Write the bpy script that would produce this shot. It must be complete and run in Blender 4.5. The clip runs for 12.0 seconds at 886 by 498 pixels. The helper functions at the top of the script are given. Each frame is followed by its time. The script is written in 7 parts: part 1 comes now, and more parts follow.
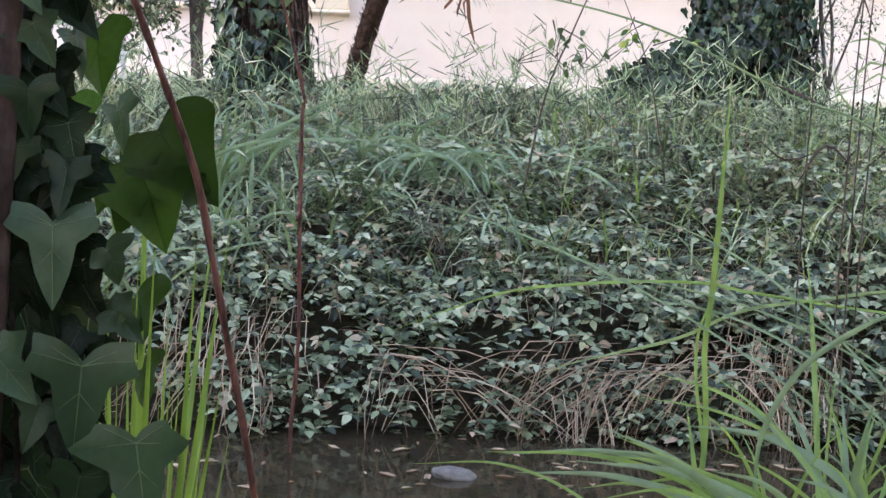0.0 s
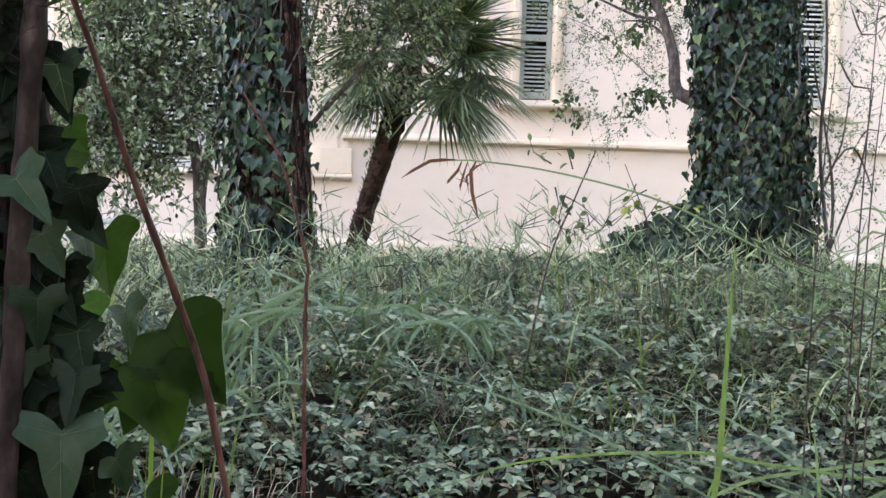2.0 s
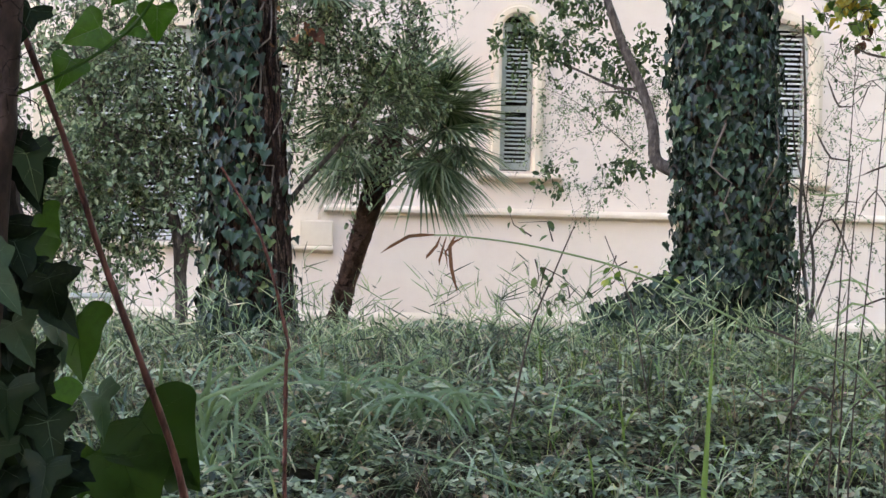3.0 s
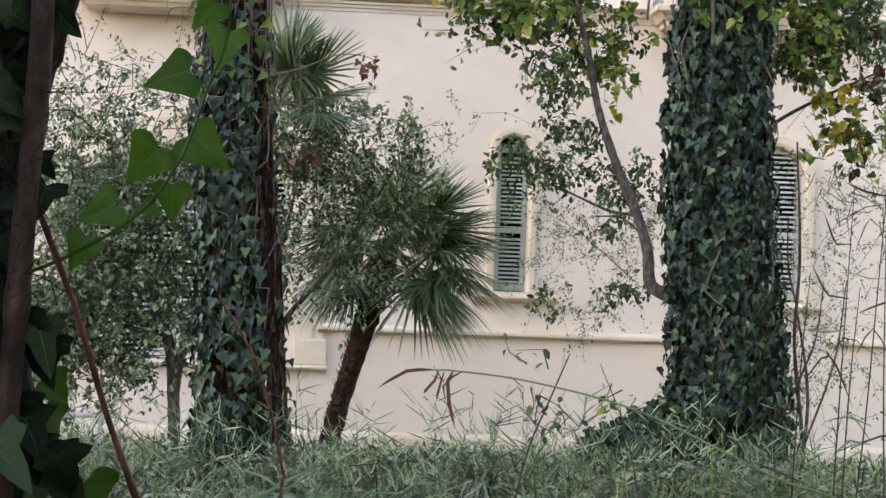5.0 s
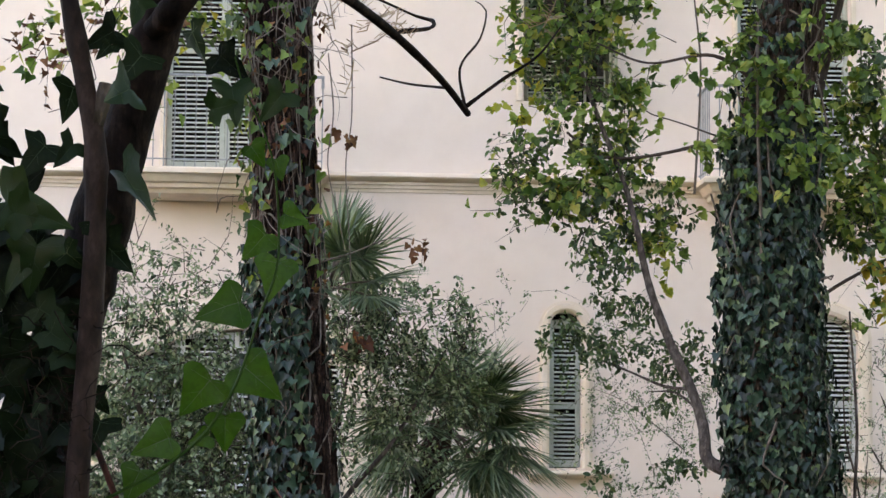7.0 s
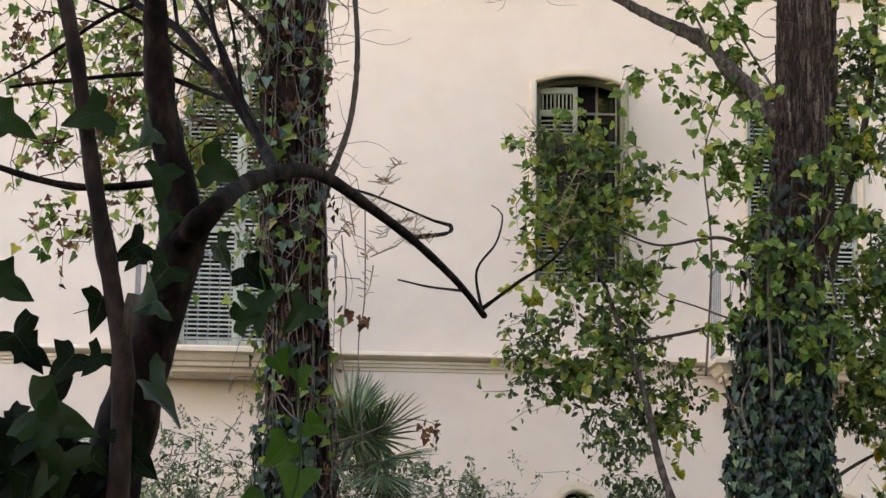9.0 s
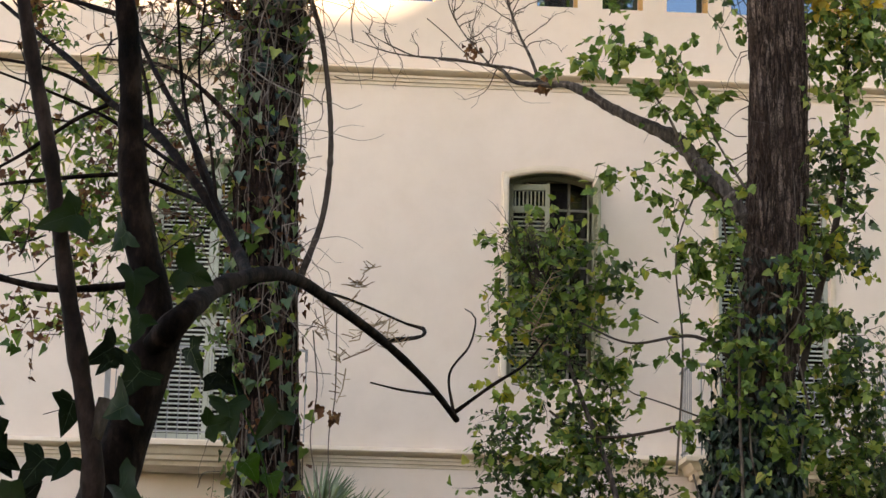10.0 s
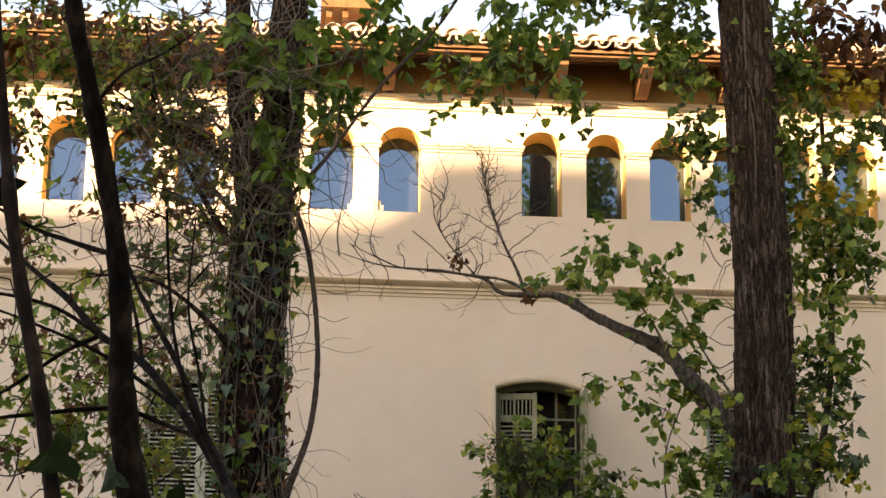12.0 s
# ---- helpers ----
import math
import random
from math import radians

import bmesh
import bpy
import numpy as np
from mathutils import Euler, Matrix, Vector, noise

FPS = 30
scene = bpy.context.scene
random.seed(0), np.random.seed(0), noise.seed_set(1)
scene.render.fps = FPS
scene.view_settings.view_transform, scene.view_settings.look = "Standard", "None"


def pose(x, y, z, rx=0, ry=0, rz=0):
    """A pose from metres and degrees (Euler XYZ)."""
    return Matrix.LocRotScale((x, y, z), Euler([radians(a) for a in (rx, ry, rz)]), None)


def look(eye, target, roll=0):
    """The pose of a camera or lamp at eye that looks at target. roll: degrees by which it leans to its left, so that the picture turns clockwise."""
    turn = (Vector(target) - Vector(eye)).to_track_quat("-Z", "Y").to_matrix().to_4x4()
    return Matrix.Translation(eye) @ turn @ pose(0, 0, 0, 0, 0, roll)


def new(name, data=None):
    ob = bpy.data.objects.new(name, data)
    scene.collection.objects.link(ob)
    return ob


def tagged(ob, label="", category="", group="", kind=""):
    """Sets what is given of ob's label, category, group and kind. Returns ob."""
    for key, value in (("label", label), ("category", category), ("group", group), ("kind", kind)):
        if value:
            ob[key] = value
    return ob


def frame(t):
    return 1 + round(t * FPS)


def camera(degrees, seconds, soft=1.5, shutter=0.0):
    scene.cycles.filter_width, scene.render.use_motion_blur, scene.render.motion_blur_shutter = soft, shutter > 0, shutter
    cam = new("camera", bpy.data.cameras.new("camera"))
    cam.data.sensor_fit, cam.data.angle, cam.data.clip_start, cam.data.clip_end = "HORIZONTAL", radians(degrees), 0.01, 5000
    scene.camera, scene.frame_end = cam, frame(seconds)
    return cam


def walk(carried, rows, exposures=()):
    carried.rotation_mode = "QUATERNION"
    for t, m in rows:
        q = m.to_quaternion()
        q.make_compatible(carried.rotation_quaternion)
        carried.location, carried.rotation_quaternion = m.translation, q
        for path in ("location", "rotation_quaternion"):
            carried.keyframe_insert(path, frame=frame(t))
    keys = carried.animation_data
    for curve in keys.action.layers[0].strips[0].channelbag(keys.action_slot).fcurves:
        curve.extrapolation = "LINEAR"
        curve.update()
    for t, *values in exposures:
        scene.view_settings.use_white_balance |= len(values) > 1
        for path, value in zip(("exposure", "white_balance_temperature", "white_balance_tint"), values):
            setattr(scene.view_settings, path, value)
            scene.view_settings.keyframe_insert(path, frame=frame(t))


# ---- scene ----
cam = camera(22.5, 12.0)
PATH = [
    (0, (-0.627, -24.327, 1.414), (-0.475, -22.348, 1.164), 2.5),
    (0.5, (-0.627, -24.338, 1.433), (-0.475, -22.355, 1.224), 2.5),
    (1, (-0.633, -24.333, 1.445), (-0.484, -22.347, 1.267), 2.4),
    (1.5, (-0.635, -24.34, 1.454), (-0.489, -22.351, 1.312), 2.2),
    (2, (-0.635, -24.326, 1.466), (-0.49, -22.334, 1.357), 2.0),
    (2.5, (-0.629, -24.337, 1.482), (-0.483, -22.344, 1.403), 1.7),
    (3, (-0.624, -24.316, 1.484), (-0.465, -22.323, 1.438), 1.6),
    (5, (-0.649, -24.317, 1.556), (-0.486, -22.325, 1.612), 2.1),
    (5.5, (-0.65, -24.334, 1.572), (-0.484, -22.343, 1.672), 1.9),
    (6, (-0.646, -24.32, 1.592), (-0.487, -22.331, 1.735), 1.4),
    (6.5, (-0.643, -24.32, 1.6), (-0.508, -22.333, 1.779), 0.9),
    (7, (-0.649, -24.333, 1.611), (-0.537, -22.347, 1.821), 0.6),
    (9, (-0.662, -24.396, 1.641), (-0.563, -22.432, 2.007), 0.9),
    (9.5, (-0.667, -24.397, 1.648), (-0.557, -22.441, 2.05), 1.2),
    (10, (-0.665, -24.393, 1.656), (-0.543, -22.448, 2.105), 1.3),
    (10.5, (-0.665, -24.4, 1.665), (-0.534, -22.466, 2.158), 1.1),
    (11, (-0.666, -24.403, 1.674), (-0.529, -22.48, 2.206), 0.9),
    (11.5, (-0.665, -24.408, 1.683), (-0.529, -22.498, 2.26), 0.6),
    (12, (-0.671, -24.407, 1.688), (-0.543, -22.512, 2.316), 0.7),
]

EXPOSURES = [(0, 4.88, 7600, 30), (3, 4.45, 7900, 25), (5, 4.15, 8000, 24), (7, 3.95, 8000, 24), (9, 3.66, 8400, 24), (10.5, 3.26, 9200, 24), (12, 2.92, 10500, 25)]
walk(cam, [(t, look(eye, target, roll)) for t, eye, target, roll in PATH], EXPOSURES)

# ---- world, sun ----
SUN_EL, SUN_AZ = 16.0, 45.0          # degrees; the sun stands behind and to the left of the viewer
sun_way = Vector((-math.sin(radians(SUN_AZ)) * math.cos(radians(SUN_EL)),
                  -math.cos(radians(SUN_AZ)) * math.cos(radians(SUN_EL)), math.sin(radians(SUN_EL))))
world = bpy.data.worlds.new("world")
scene.world = world
world.use_nodes = True
wn = world.node_tree
sky = wn.nodes.new("ShaderNodeTexSky")
sky.sky_type, sky.sun_disc = "NISHITA", False
sky.sun_elevation, sky.sun_rotation = radians(SUN_EL), radians(180 + SUN_AZ)
sky.air_density, sky.dust_density, sky.ozone_density = 1.0, 0.3, 1.5
wn.links.new(sky.outputs[0], wn.nodes["Background"].inputs[0])
wn.nodes["Background"].inputs[1].default_value = 0.075
sun = new("sun", bpy.data.lights.new("sun", "SUN"))
sun.data.energy, sun.data.angle, sun.data.color = 3.7, radians(0.53), (1.0, 0.86, 0.66)
sun.matrix_world = look(sun_way * 60, (0, 0, 0))


# ---- materials ----
def ramp(nt, fac, stops):
    r = nt.nodes.new("ShaderNodeValToRGB")
    while len(r.color_ramp.elements) < len(stops):
        r.color_ramp.elements.new(0.5)
    for e, (p, c) in zip(r.color_ramp.elements, stops):
        e.position, e.color = p, (*c, 1)
    nt.links.new(fac, r.inputs[0])
    return r.outputs[0]


def noise_of(nt, scale, detail=4, rough=0.6, stretch=None):
    n = nt.nodes.new("ShaderNodeTexNoise")
    n.inputs["Scale"].default_value, n.inputs["Detail"].default_value = scale, detail
    n.inputs["Roughness"].default_value = rough
    co = nt.nodes.new("ShaderNodeTexCoord")
    if stretch:
        m = nt.nodes.new("ShaderNodeMapping")
        m.inputs["Scale"].default_value = stretch
        nt.links.new(co.outputs["Object"], m.inputs[0])
        nt.links.new(m.outputs[0], n.inputs["Vector"])
    else:
        nt.links.new(co.outputs["Object"], n.inputs["Vector"])
    return n.outputs[0]


def mix(nt, a, b, fac, mode="MIX"):
    m = nt.nodes.new("ShaderNodeMix")
    m.data_type, m.blend_type = "RGBA", mode
    if isinstance(fac, float):
        m.inputs[0].default_value = fac
    else:
        nt.links.new(fac, m.inputs[0])
    for sock, v in ((m.inputs[6], a), (m.inputs[7], b)):
        if isinstance(v, tuple):
            sock.default_value = (*v, 1)
        else:
            nt.links.new(v, sock)
    return m.outputs[2]


def surface(name, stops, scale, rough=0.85, bump=0.3, bump_scale=None, stretch=None, metal=0.0, dist=0.01, big=None, gloss=0.12):
    """A rough surface: a ramp over noise, mottled at a second, larger scale, with relief."""
    mat = bpy.data.materials.new(name)
    mat.use_nodes = True
    nt = mat.node_tree
    b = nt.nodes["Principled BSDF"]
    col = ramp(nt, noise_of(nt, scale, 6, 0.65, stretch), stops)
    if big:
        col = mix(nt, col, big[1], ramp(nt, noise_of(nt, big[0], 3, 0.55), [(0.42, (0, 0, 0)), (0.75, (big[2],) * 3)]))
    nt.links.new(col, b.inputs["Base Color"])
    b.inputs["Roughness"].default_value, b.inputs["Metallic"].default_value = rough, metal
    b.inputs["Specular IOR Level"].default_value = gloss
    bp = nt.nodes.new("ShaderNodeBump")
    bp.inputs["Strength"].default_value, bp.inputs["Distance"].default_value = bump, dist
    nt.links.new(noise_of(nt, bump_scale or scale * 3, 5, 0.6, stretch), bp.inputs["Height"])
    nt.links.new(bp.outputs[0], b.inputs["Normal"])
    return mat


def bark(name, stops, wide=26.0, tall=4.5, crack=0.55, big=None, dist=0.02):
    """Bark in upright plates: cracks between them, each plate its own tone, crumbled at a finer scale."""
    mat = bpy.data.materials.new(name)
    mat.use_nodes = True
    nt = mat.node_tree
    b = nt.nodes["Principled BSDF"]
    co = nt.nodes.new("ShaderNodeTexCoord").outputs["Object"]
    wob = nt.nodes.new("ShaderNodeTexNoise")
    wob.inputs["Scale"].default_value, wob.inputs["Detail"].default_value = 9.0, 3
    nt.links.new(co, wob.inputs["Vector"])
    shift = mix(nt, co, wob.outputs["Color"], 0.05)
    m = nt.nodes.new("ShaderNodeMapping")
    m.inputs["Scale"].default_value = (wide, wide, tall)
    nt.links.new(shift, m.inputs[0])
    edge, cell = nt.nodes.new("ShaderNodeTexVoronoi"), nt.nodes.new("ShaderNodeTexVoronoi")
    edge.feature = "DISTANCE_TO_EDGE"
    for v in (edge, cell):
        v.inputs["Scale"].default_value = 1.0
        nt.links.new(m.outputs[0], v.inputs["Vector"])
    col = ramp(nt, mix(nt, noise_of(nt, wide, 6, 0.7, (1, 1, 0.25)), cell.outputs["Color"], 0.40), stops)
    col = mix(nt, col, stops[0][1], ramp(nt, noise_of(nt, 75, 4, 0.7), [(0.42, (0.75,) * 3), (0.60, (0, 0, 0))]))
    gaps = ramp(nt, edge.outputs["Distance"], [(0.02, (crack + 0.35,) * 3), (0.20, (0, 0, 0))])
    col = mix(nt, col, tuple(c * 0.35 for c in stops[0][1]), gaps)
    if big:
        col = mix(nt, col, big[1], ramp(nt, noise_of(nt, big[0], 3, 0.55), [(0.42, (0, 0, 0)), (0.75, (big[2],) * 3)]))
    nt.links.new(col, b.inputs["Base Color"])
    b.inputs["Roughness"].default_value, b.inputs["Specular IOR Level"].default_value = 0.95, 0.1
    bp = nt.nodes.new("ShaderNodeBump")
    bp.inputs["Strength"].default_value, bp.inputs["Distance"].default_value = 1.0, dist
    nt.links.new(mix(nt, ramp(nt, edge.outputs["Distance"], [(0.0, (0, 0, 0)), (0.25, (1, 1, 1))]), noise_of(nt, 60, 5, 0.7), 0.45), bp.inputs["Height"])
    nt.links.new(bp.outputs[0], b.inputs["Normal"])
    return mat


def leafy(name, stops, rough=0.5, trans=0.25, by="island", gloss=0.22):
    """Leaf: colour by leaf, mottled, partly see-through to light."""
    mat = bpy.data.materials.new(name)
    mat.use_nodes = True
    nt = mat.node_tree
    b, out = nt.nodes["Principled BSDF"], nt.nodes["Material Output"]
    if by == "island":
        rnd = nt.nodes.new("ShaderNodeNewGeometry").outputs["Random Per Island"]
    else:
        rnd = nt.nodes.new("ShaderNodeObjectInfo").outputs["Random"]
    col = ramp(nt, rnd, stops)
    col = mix(nt, col, (0.02, 0.03, 0.012), ramp(nt, noise_of(nt, 9, 3), [(0.45, (0, 0, 0)), (0.8, (0.45,) * 3)]))
    nt.links.new(col, b.inputs["Base Color"])
    b.inputs["Roughness"].default_value = rough
    b.inputs["Specular IOR Level"].default_value = gloss
    tr = nt.nodes.new("ShaderNodeBsdfTranslucent")
    nt.links.new(mix(nt, col, (1.0, 1.0, 0.35), 1.0, "MULTIPLY"), tr.inputs[0])
    ms = nt.nodes.new("ShaderNodeMixShader")
    ms.inputs[0].default_value = trans
    nt.links.new(b.outputs[0], ms.inputs[1])
    nt.links.new(tr.outputs[0], ms.inputs[2])
    nt.links.new(ms.outputs[0], out.inputs[0])
    return mat


def glass(name, ior, tint, mirror_tint=(1.0, 1.0, 1.0)):
    mat = bpy.data.materials.new(name)
    mat.use_nodes = True
    b = mat.node_tree.nodes["Principled BSDF"]
    b.inputs["Base Color"].default_value, b.inputs["Roughness"].default_value = (*tint, 1), 0.015
    b.inputs["IOR"].default_value = ior
    b.inputs["Specular Tint"].default_value = (*mirror_tint, 1)
    return mat


STUCCO = surface("cream_stucco", [(0.3, (0.735, 0.61, 0.52)), (0.55, (0.77, 0.645, 0.555)), (0.8, (0.79, 0.67, 0.58))], 3.0, 0.9, 0.25, 60,
                 big=(0.35, (0.66, 0.55, 0.45), 0.5), dist=0.004)
TRIM = surface("cream_moulding", [(0.3, (0.70, 0.575, 0.45)), (0.7, (0.78, 0.66, 0.53))], 5.0, 0.85, 0.2, 50, big=(1.2, (0.55, 0.44, 0.30), 0.6), dist=0.003)
SHUTTER = surface("sage_green_paint", [(0.3, (0.33, 0.36, 0.31)), (0.7, (0.42, 0.45, 0.40))], 6, 0.6, 0.15, 40, big=(2.0, (0.26, 0.27, 0.23), 0.6), dist=0.002)
SHUTTER_OLIVE = surface("olive_paint", [(0.3, (0.24, 0.235, 0.16)), (0.7, (0.33, 0.325, 0.23))], 6, 0.6, 0.15, 40, big=(2.0, (0.22, 0.22, 0.15), 0.6), dist=0.002)
WHITE_PAINT = surface("white_shutter_paint", [(0.3, (0.42, 0.42, 0.39)), (0.7, (0.54, 0.54, 0.50))], 6, 0.6, 0.15, 40, big=(2.0, (0.34, 0.34, 0.31), 0.6), dist=0.002)
PALE_PAINT = surface("pale_shutter_paint", [(0.3, (0.36, 0.375, 0.31)), (0.7, (0.47, 0.485, 0.41))], 6, 0.6, 0.15, 40, big=(2.0, (0.30, 0.30, 0.26), 0.6), dist=0.002)
IRON = surface("grey_iron", [(0.3, (0.22, 0.22, 0.22)), (0.7, (0.36, 0.36, 0.36))], 8, 0.6, 0.1, 60, metal=0.2)
# Near-black tone: the gloom of unlit rooms is put into the paint.
DARK_ROOM = surface("unlit_interior_tone", [(0.3, (0.03, 0.028, 0.025)), (0.7, (0.05, 0.045, 0.04))], 2, 0.9, 0.1)
TILE = surface("terracotta_tile", [(0.3, (0.58, 0.42, 0.32)), (0.55, (0.72, 0.57, 0.46)), (0.8, (0.80, 0.70, 0.61))], 4, 0.85, 0.4, 40, big=(1.5, (0.50, 0.40, 0.31), 0.6))
EAVE_WOOD = surface("brown_eave_wood", [(0.3, (0.115, 0.062, 0.032)), (0.7, (0.20, 0.112, 0.060))], 3, 0.8, 0.3, 20, stretch=(3, 1, 3))
OLD_WOOD = surface("weathered_grey_wood", [(0.3, (0.17, 0.16, 0.135)), (0.7, (0.28, 0.265, 0.23))], 8, 0.8, 0.3, 40)
OCHRE = surface("ochre_frieze", [(0.3, (0.36, 0.21, 0.095)), (0.7, (0.46, 0.28, 0.13))], 4, 0.9, 0.2, 40)
# Ochre plaster with warm bounce light put into its gold.
REVEAL = surface("golden_bounce_plaster", [(0.3, (0.62, 0.42, 0.19)), (0.7, (0.72, 0.51, 0.26))], 4, 0.9, 0.2, 40)
# Sky blue is put into the reflection tint; the high IOR brightens it.
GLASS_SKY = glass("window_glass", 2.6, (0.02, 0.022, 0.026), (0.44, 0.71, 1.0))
GLASS_DARK = glass("old_window_glass", 1.5, (0.012, 0.012, 0.012))
BARK = bark("brown_bark", [(0.34, (0.042, 0.026, 0.020)), (0.5, (0.145, 0.096, 0.075)), (0.66, (0.33, 0.24, 0.195))], 24.0, 3.2, 0.5, (1.3, (0.060, 0.036, 0.027), 0.7))
BARK_STRIP = bark("grey_flaking_bark", [(0.34, (0.05, 0.031, 0.024)), (0.5, (0.135, 0.09, 0.070)), (0.66, (0.27, 0.195, 0.16))], 30.0, 8.0, 0.4, None, 0.008)
BARK_DARK = bark("dark_red_brown_bark", [(0.34, (0.018, 0.010, 0.008)), (0.5, (0.078, 0.042, 0.031)), (0.66, (0.22, 0.135, 0.105))], 24.0, 4.5, 0.5, (1.5, (0.03, 0.017, 0.013), 0.75))
BARK_NEAR = surface("dark_bark", [(0.35, (0.003, 0.002, 0.0018)), (0.52, (0.017, 0.010, 0.0085)), (0.72, (0.060, 0.040, 0.033))], 34, 0.85, 0.7, 70, stretch=(1, 1, 0.5), dist=0.006)
SAPLING = surface("smooth_red_brown_bark", [(0.35, (0.014, 0.009, 0.008)), (0.52, (0.034, 0.021, 0.019)), (0.72, (0.085, 0.056, 0.050))], 34, 0.7, 0.5, 70, stretch=(1, 1, 0.5), dist=0.004)
BARK_GREY = surface("grey_limb_bark", [(0.3, (0.035, 0.026, 0.022)), (0.5, (0.085, 0.066, 0.056)), (0.72, (0.19, 0.155, 0.135))], 30, 0.92, 0.9, 60, stretch=(1, 1, 0.35), dist=0.012)
PALM_BARK = surface("palm_fibre", [(0.3, (0.018, 0.010, 0.008)), (0.7, (0.085, 0.047, 0.035))], 18, 0.95, 0.8, 50, dist=0.02)
VINE = surface("dry_vine", [(0.3, (0.075, 0.055, 0.043)), (0.7, (0.22, 0.175, 0.145))], 10, 0.9, 0.3, 40)
TWIG_DARK = surface("dark_twig", [(0.3, (0.04, 0.028, 0.022)), (0.7, (0.11, 0.08, 0.065))], 14, 0.85, 0.3, 50)
RED_STEM = surface("red_brown_stem", [(0.35, (0.028, 0.010, 0.008)), (0.65, (0.15, 0.055, 0.042))], 60, 0.55, 0.4, 90, stretch=(1, 1, 0.3), dist=0.003)
SOIL = surface("dark_leaf_litter", [(0.3, (0.010, 0.008, 0.005)), (0.55, (0.028, 0.021, 0.012)), (0.8, (0.075, 0.055, 0.033))], 12, 0.95, 0.9, 40, big=(0.8, (0.03, 0.035, 0.015), 0.8), dist=0.05)
STONE = surface("grey_stone", [(0.3, (0.075, 0.068, 0.062)), (0.7, (0.20, 0.182, 0.165))], 20, 0.8, 0.7, 60, dist=0.008)
DEAD = leafy("dead_stalks", [(0.0, (0.22, 0.13, 0.085)), (0.5, (0.40, 0.27, 0.19)), (1.0, (0.52, 0.40, 0.29))], 0.8, 0.15)
DEAD_STALK = leafy("dead_stalk", [(0.0, (0.22, 0.13, 0.085)), (0.5, (0.40, 0.27, 0.19)), (1.0, (0.52, 0.40, 0.29))], 0.8, 0.15, "object")
BRAMBLE = leafy("bramble_leaf", [(0.0, (0.010, 0.017, 0.008)), (0.26, (0.040, 0.066, 0.032)), (0.58, (0.175, 0.225, 0.125)), (0.90, (0.37, 0.40, 0.26)), (1.0, (0.36, 0.22, 0.14))], 0.38, 0.12, gloss=0.34)
GRASS = leafy("grass_blade", [(0.0, (0.012, 0.022, 0.010)), (0.25, (0.040, 0.066, 0.028)), (0.52, (0.155, 0.235, 0.10)), (0.85, (0.38, 0.46, 0.25)), (1.0, (0.60, 0.51, 0.35))], 0.38, 0.18, gloss=0.36)
REED = leafy("reed_blade", [(0.0, (0.085, 0.165, 0.050)), (0.6, (0.19, 0.30, 0.105)), (1.0, (0.42, 0.49, 0.25))], 0.42, 0.33)
REED_BLUE = leafy("blue_green_blade", [(0.0, (0.018, 0.040, 0.022)), (0.42, (0.085, 0.150, 0.084)), (0.8, (0.22, 0.31, 0.19)), (1.0, (0.44, 0.52, 0.38))], 0.34, 0.2, gloss=0.45)
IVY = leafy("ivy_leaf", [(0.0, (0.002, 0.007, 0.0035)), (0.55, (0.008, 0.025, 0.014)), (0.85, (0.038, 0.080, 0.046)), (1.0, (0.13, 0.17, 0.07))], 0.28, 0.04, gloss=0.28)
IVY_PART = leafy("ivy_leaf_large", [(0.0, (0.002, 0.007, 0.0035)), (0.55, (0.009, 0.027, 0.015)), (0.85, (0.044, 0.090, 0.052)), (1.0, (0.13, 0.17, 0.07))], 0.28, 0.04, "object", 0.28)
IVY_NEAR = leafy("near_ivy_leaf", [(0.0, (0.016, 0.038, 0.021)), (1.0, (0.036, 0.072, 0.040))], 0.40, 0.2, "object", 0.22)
# Darkened copy of the near ivy: its shade is put into the colour.
IVY_SHADE = leafy("near_ivy_leaf_in_shade", [(0.0, (0.003, 0.006, 0.0035)), (0.8, (0.007, 0.015, 0.007)), (1.0, (0.022, 0.040, 0.018))], 0.5, 0.05, "object", 0.08)
# Half-shaded copy of the near ivy; the dimming sits in its colour.
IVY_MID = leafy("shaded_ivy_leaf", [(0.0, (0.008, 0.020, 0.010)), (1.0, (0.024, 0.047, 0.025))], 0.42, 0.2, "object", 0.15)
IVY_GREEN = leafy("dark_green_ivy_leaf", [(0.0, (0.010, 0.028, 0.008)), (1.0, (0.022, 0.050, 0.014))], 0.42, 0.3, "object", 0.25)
# Same ivy with a backlit look put into colour and translucency.
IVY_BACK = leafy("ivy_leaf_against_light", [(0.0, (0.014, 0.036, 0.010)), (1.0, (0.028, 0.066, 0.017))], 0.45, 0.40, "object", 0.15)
# Reed with the yellow-green of backlight put into its colour.
REED_GLOW = leafy("backlit_tone_reed", [(0.0, (0.08, 0.16, 0.035)), (0.6, (0.16, 0.26, 0.07)), (1.0, (0.36, 0.43, 0.18))], 0.42, 0.36)
# Bright young leaf; also stands in for a leaf lit from behind.
IVY_GLOW = leafy("young_backlit_ivy_leaf", [(0.0, (0.028, 0.088, 0.013)), (1.0, (0.050, 0.128, 0.022))], 0.4, 0.5, "object")
VEIN = leafy("leaf_vein", [(0.0, (0.075, 0.115, 0.07)), (1.0, (0.10, 0.145, 0.09))], 0.5, 0.2)
CLIMBER = leafy("climber_leaf", [(0.0, (0.045, 0.10, 0.024)), (0.45, (0.145, 0.24, 0.058)), (0.8, (0.30, 0.385, 0.11)), (0.95, (0.46, 0.45, 0.13)), (1.0, (0.50, 0.35, 0.07))], 0.42, 0.4)
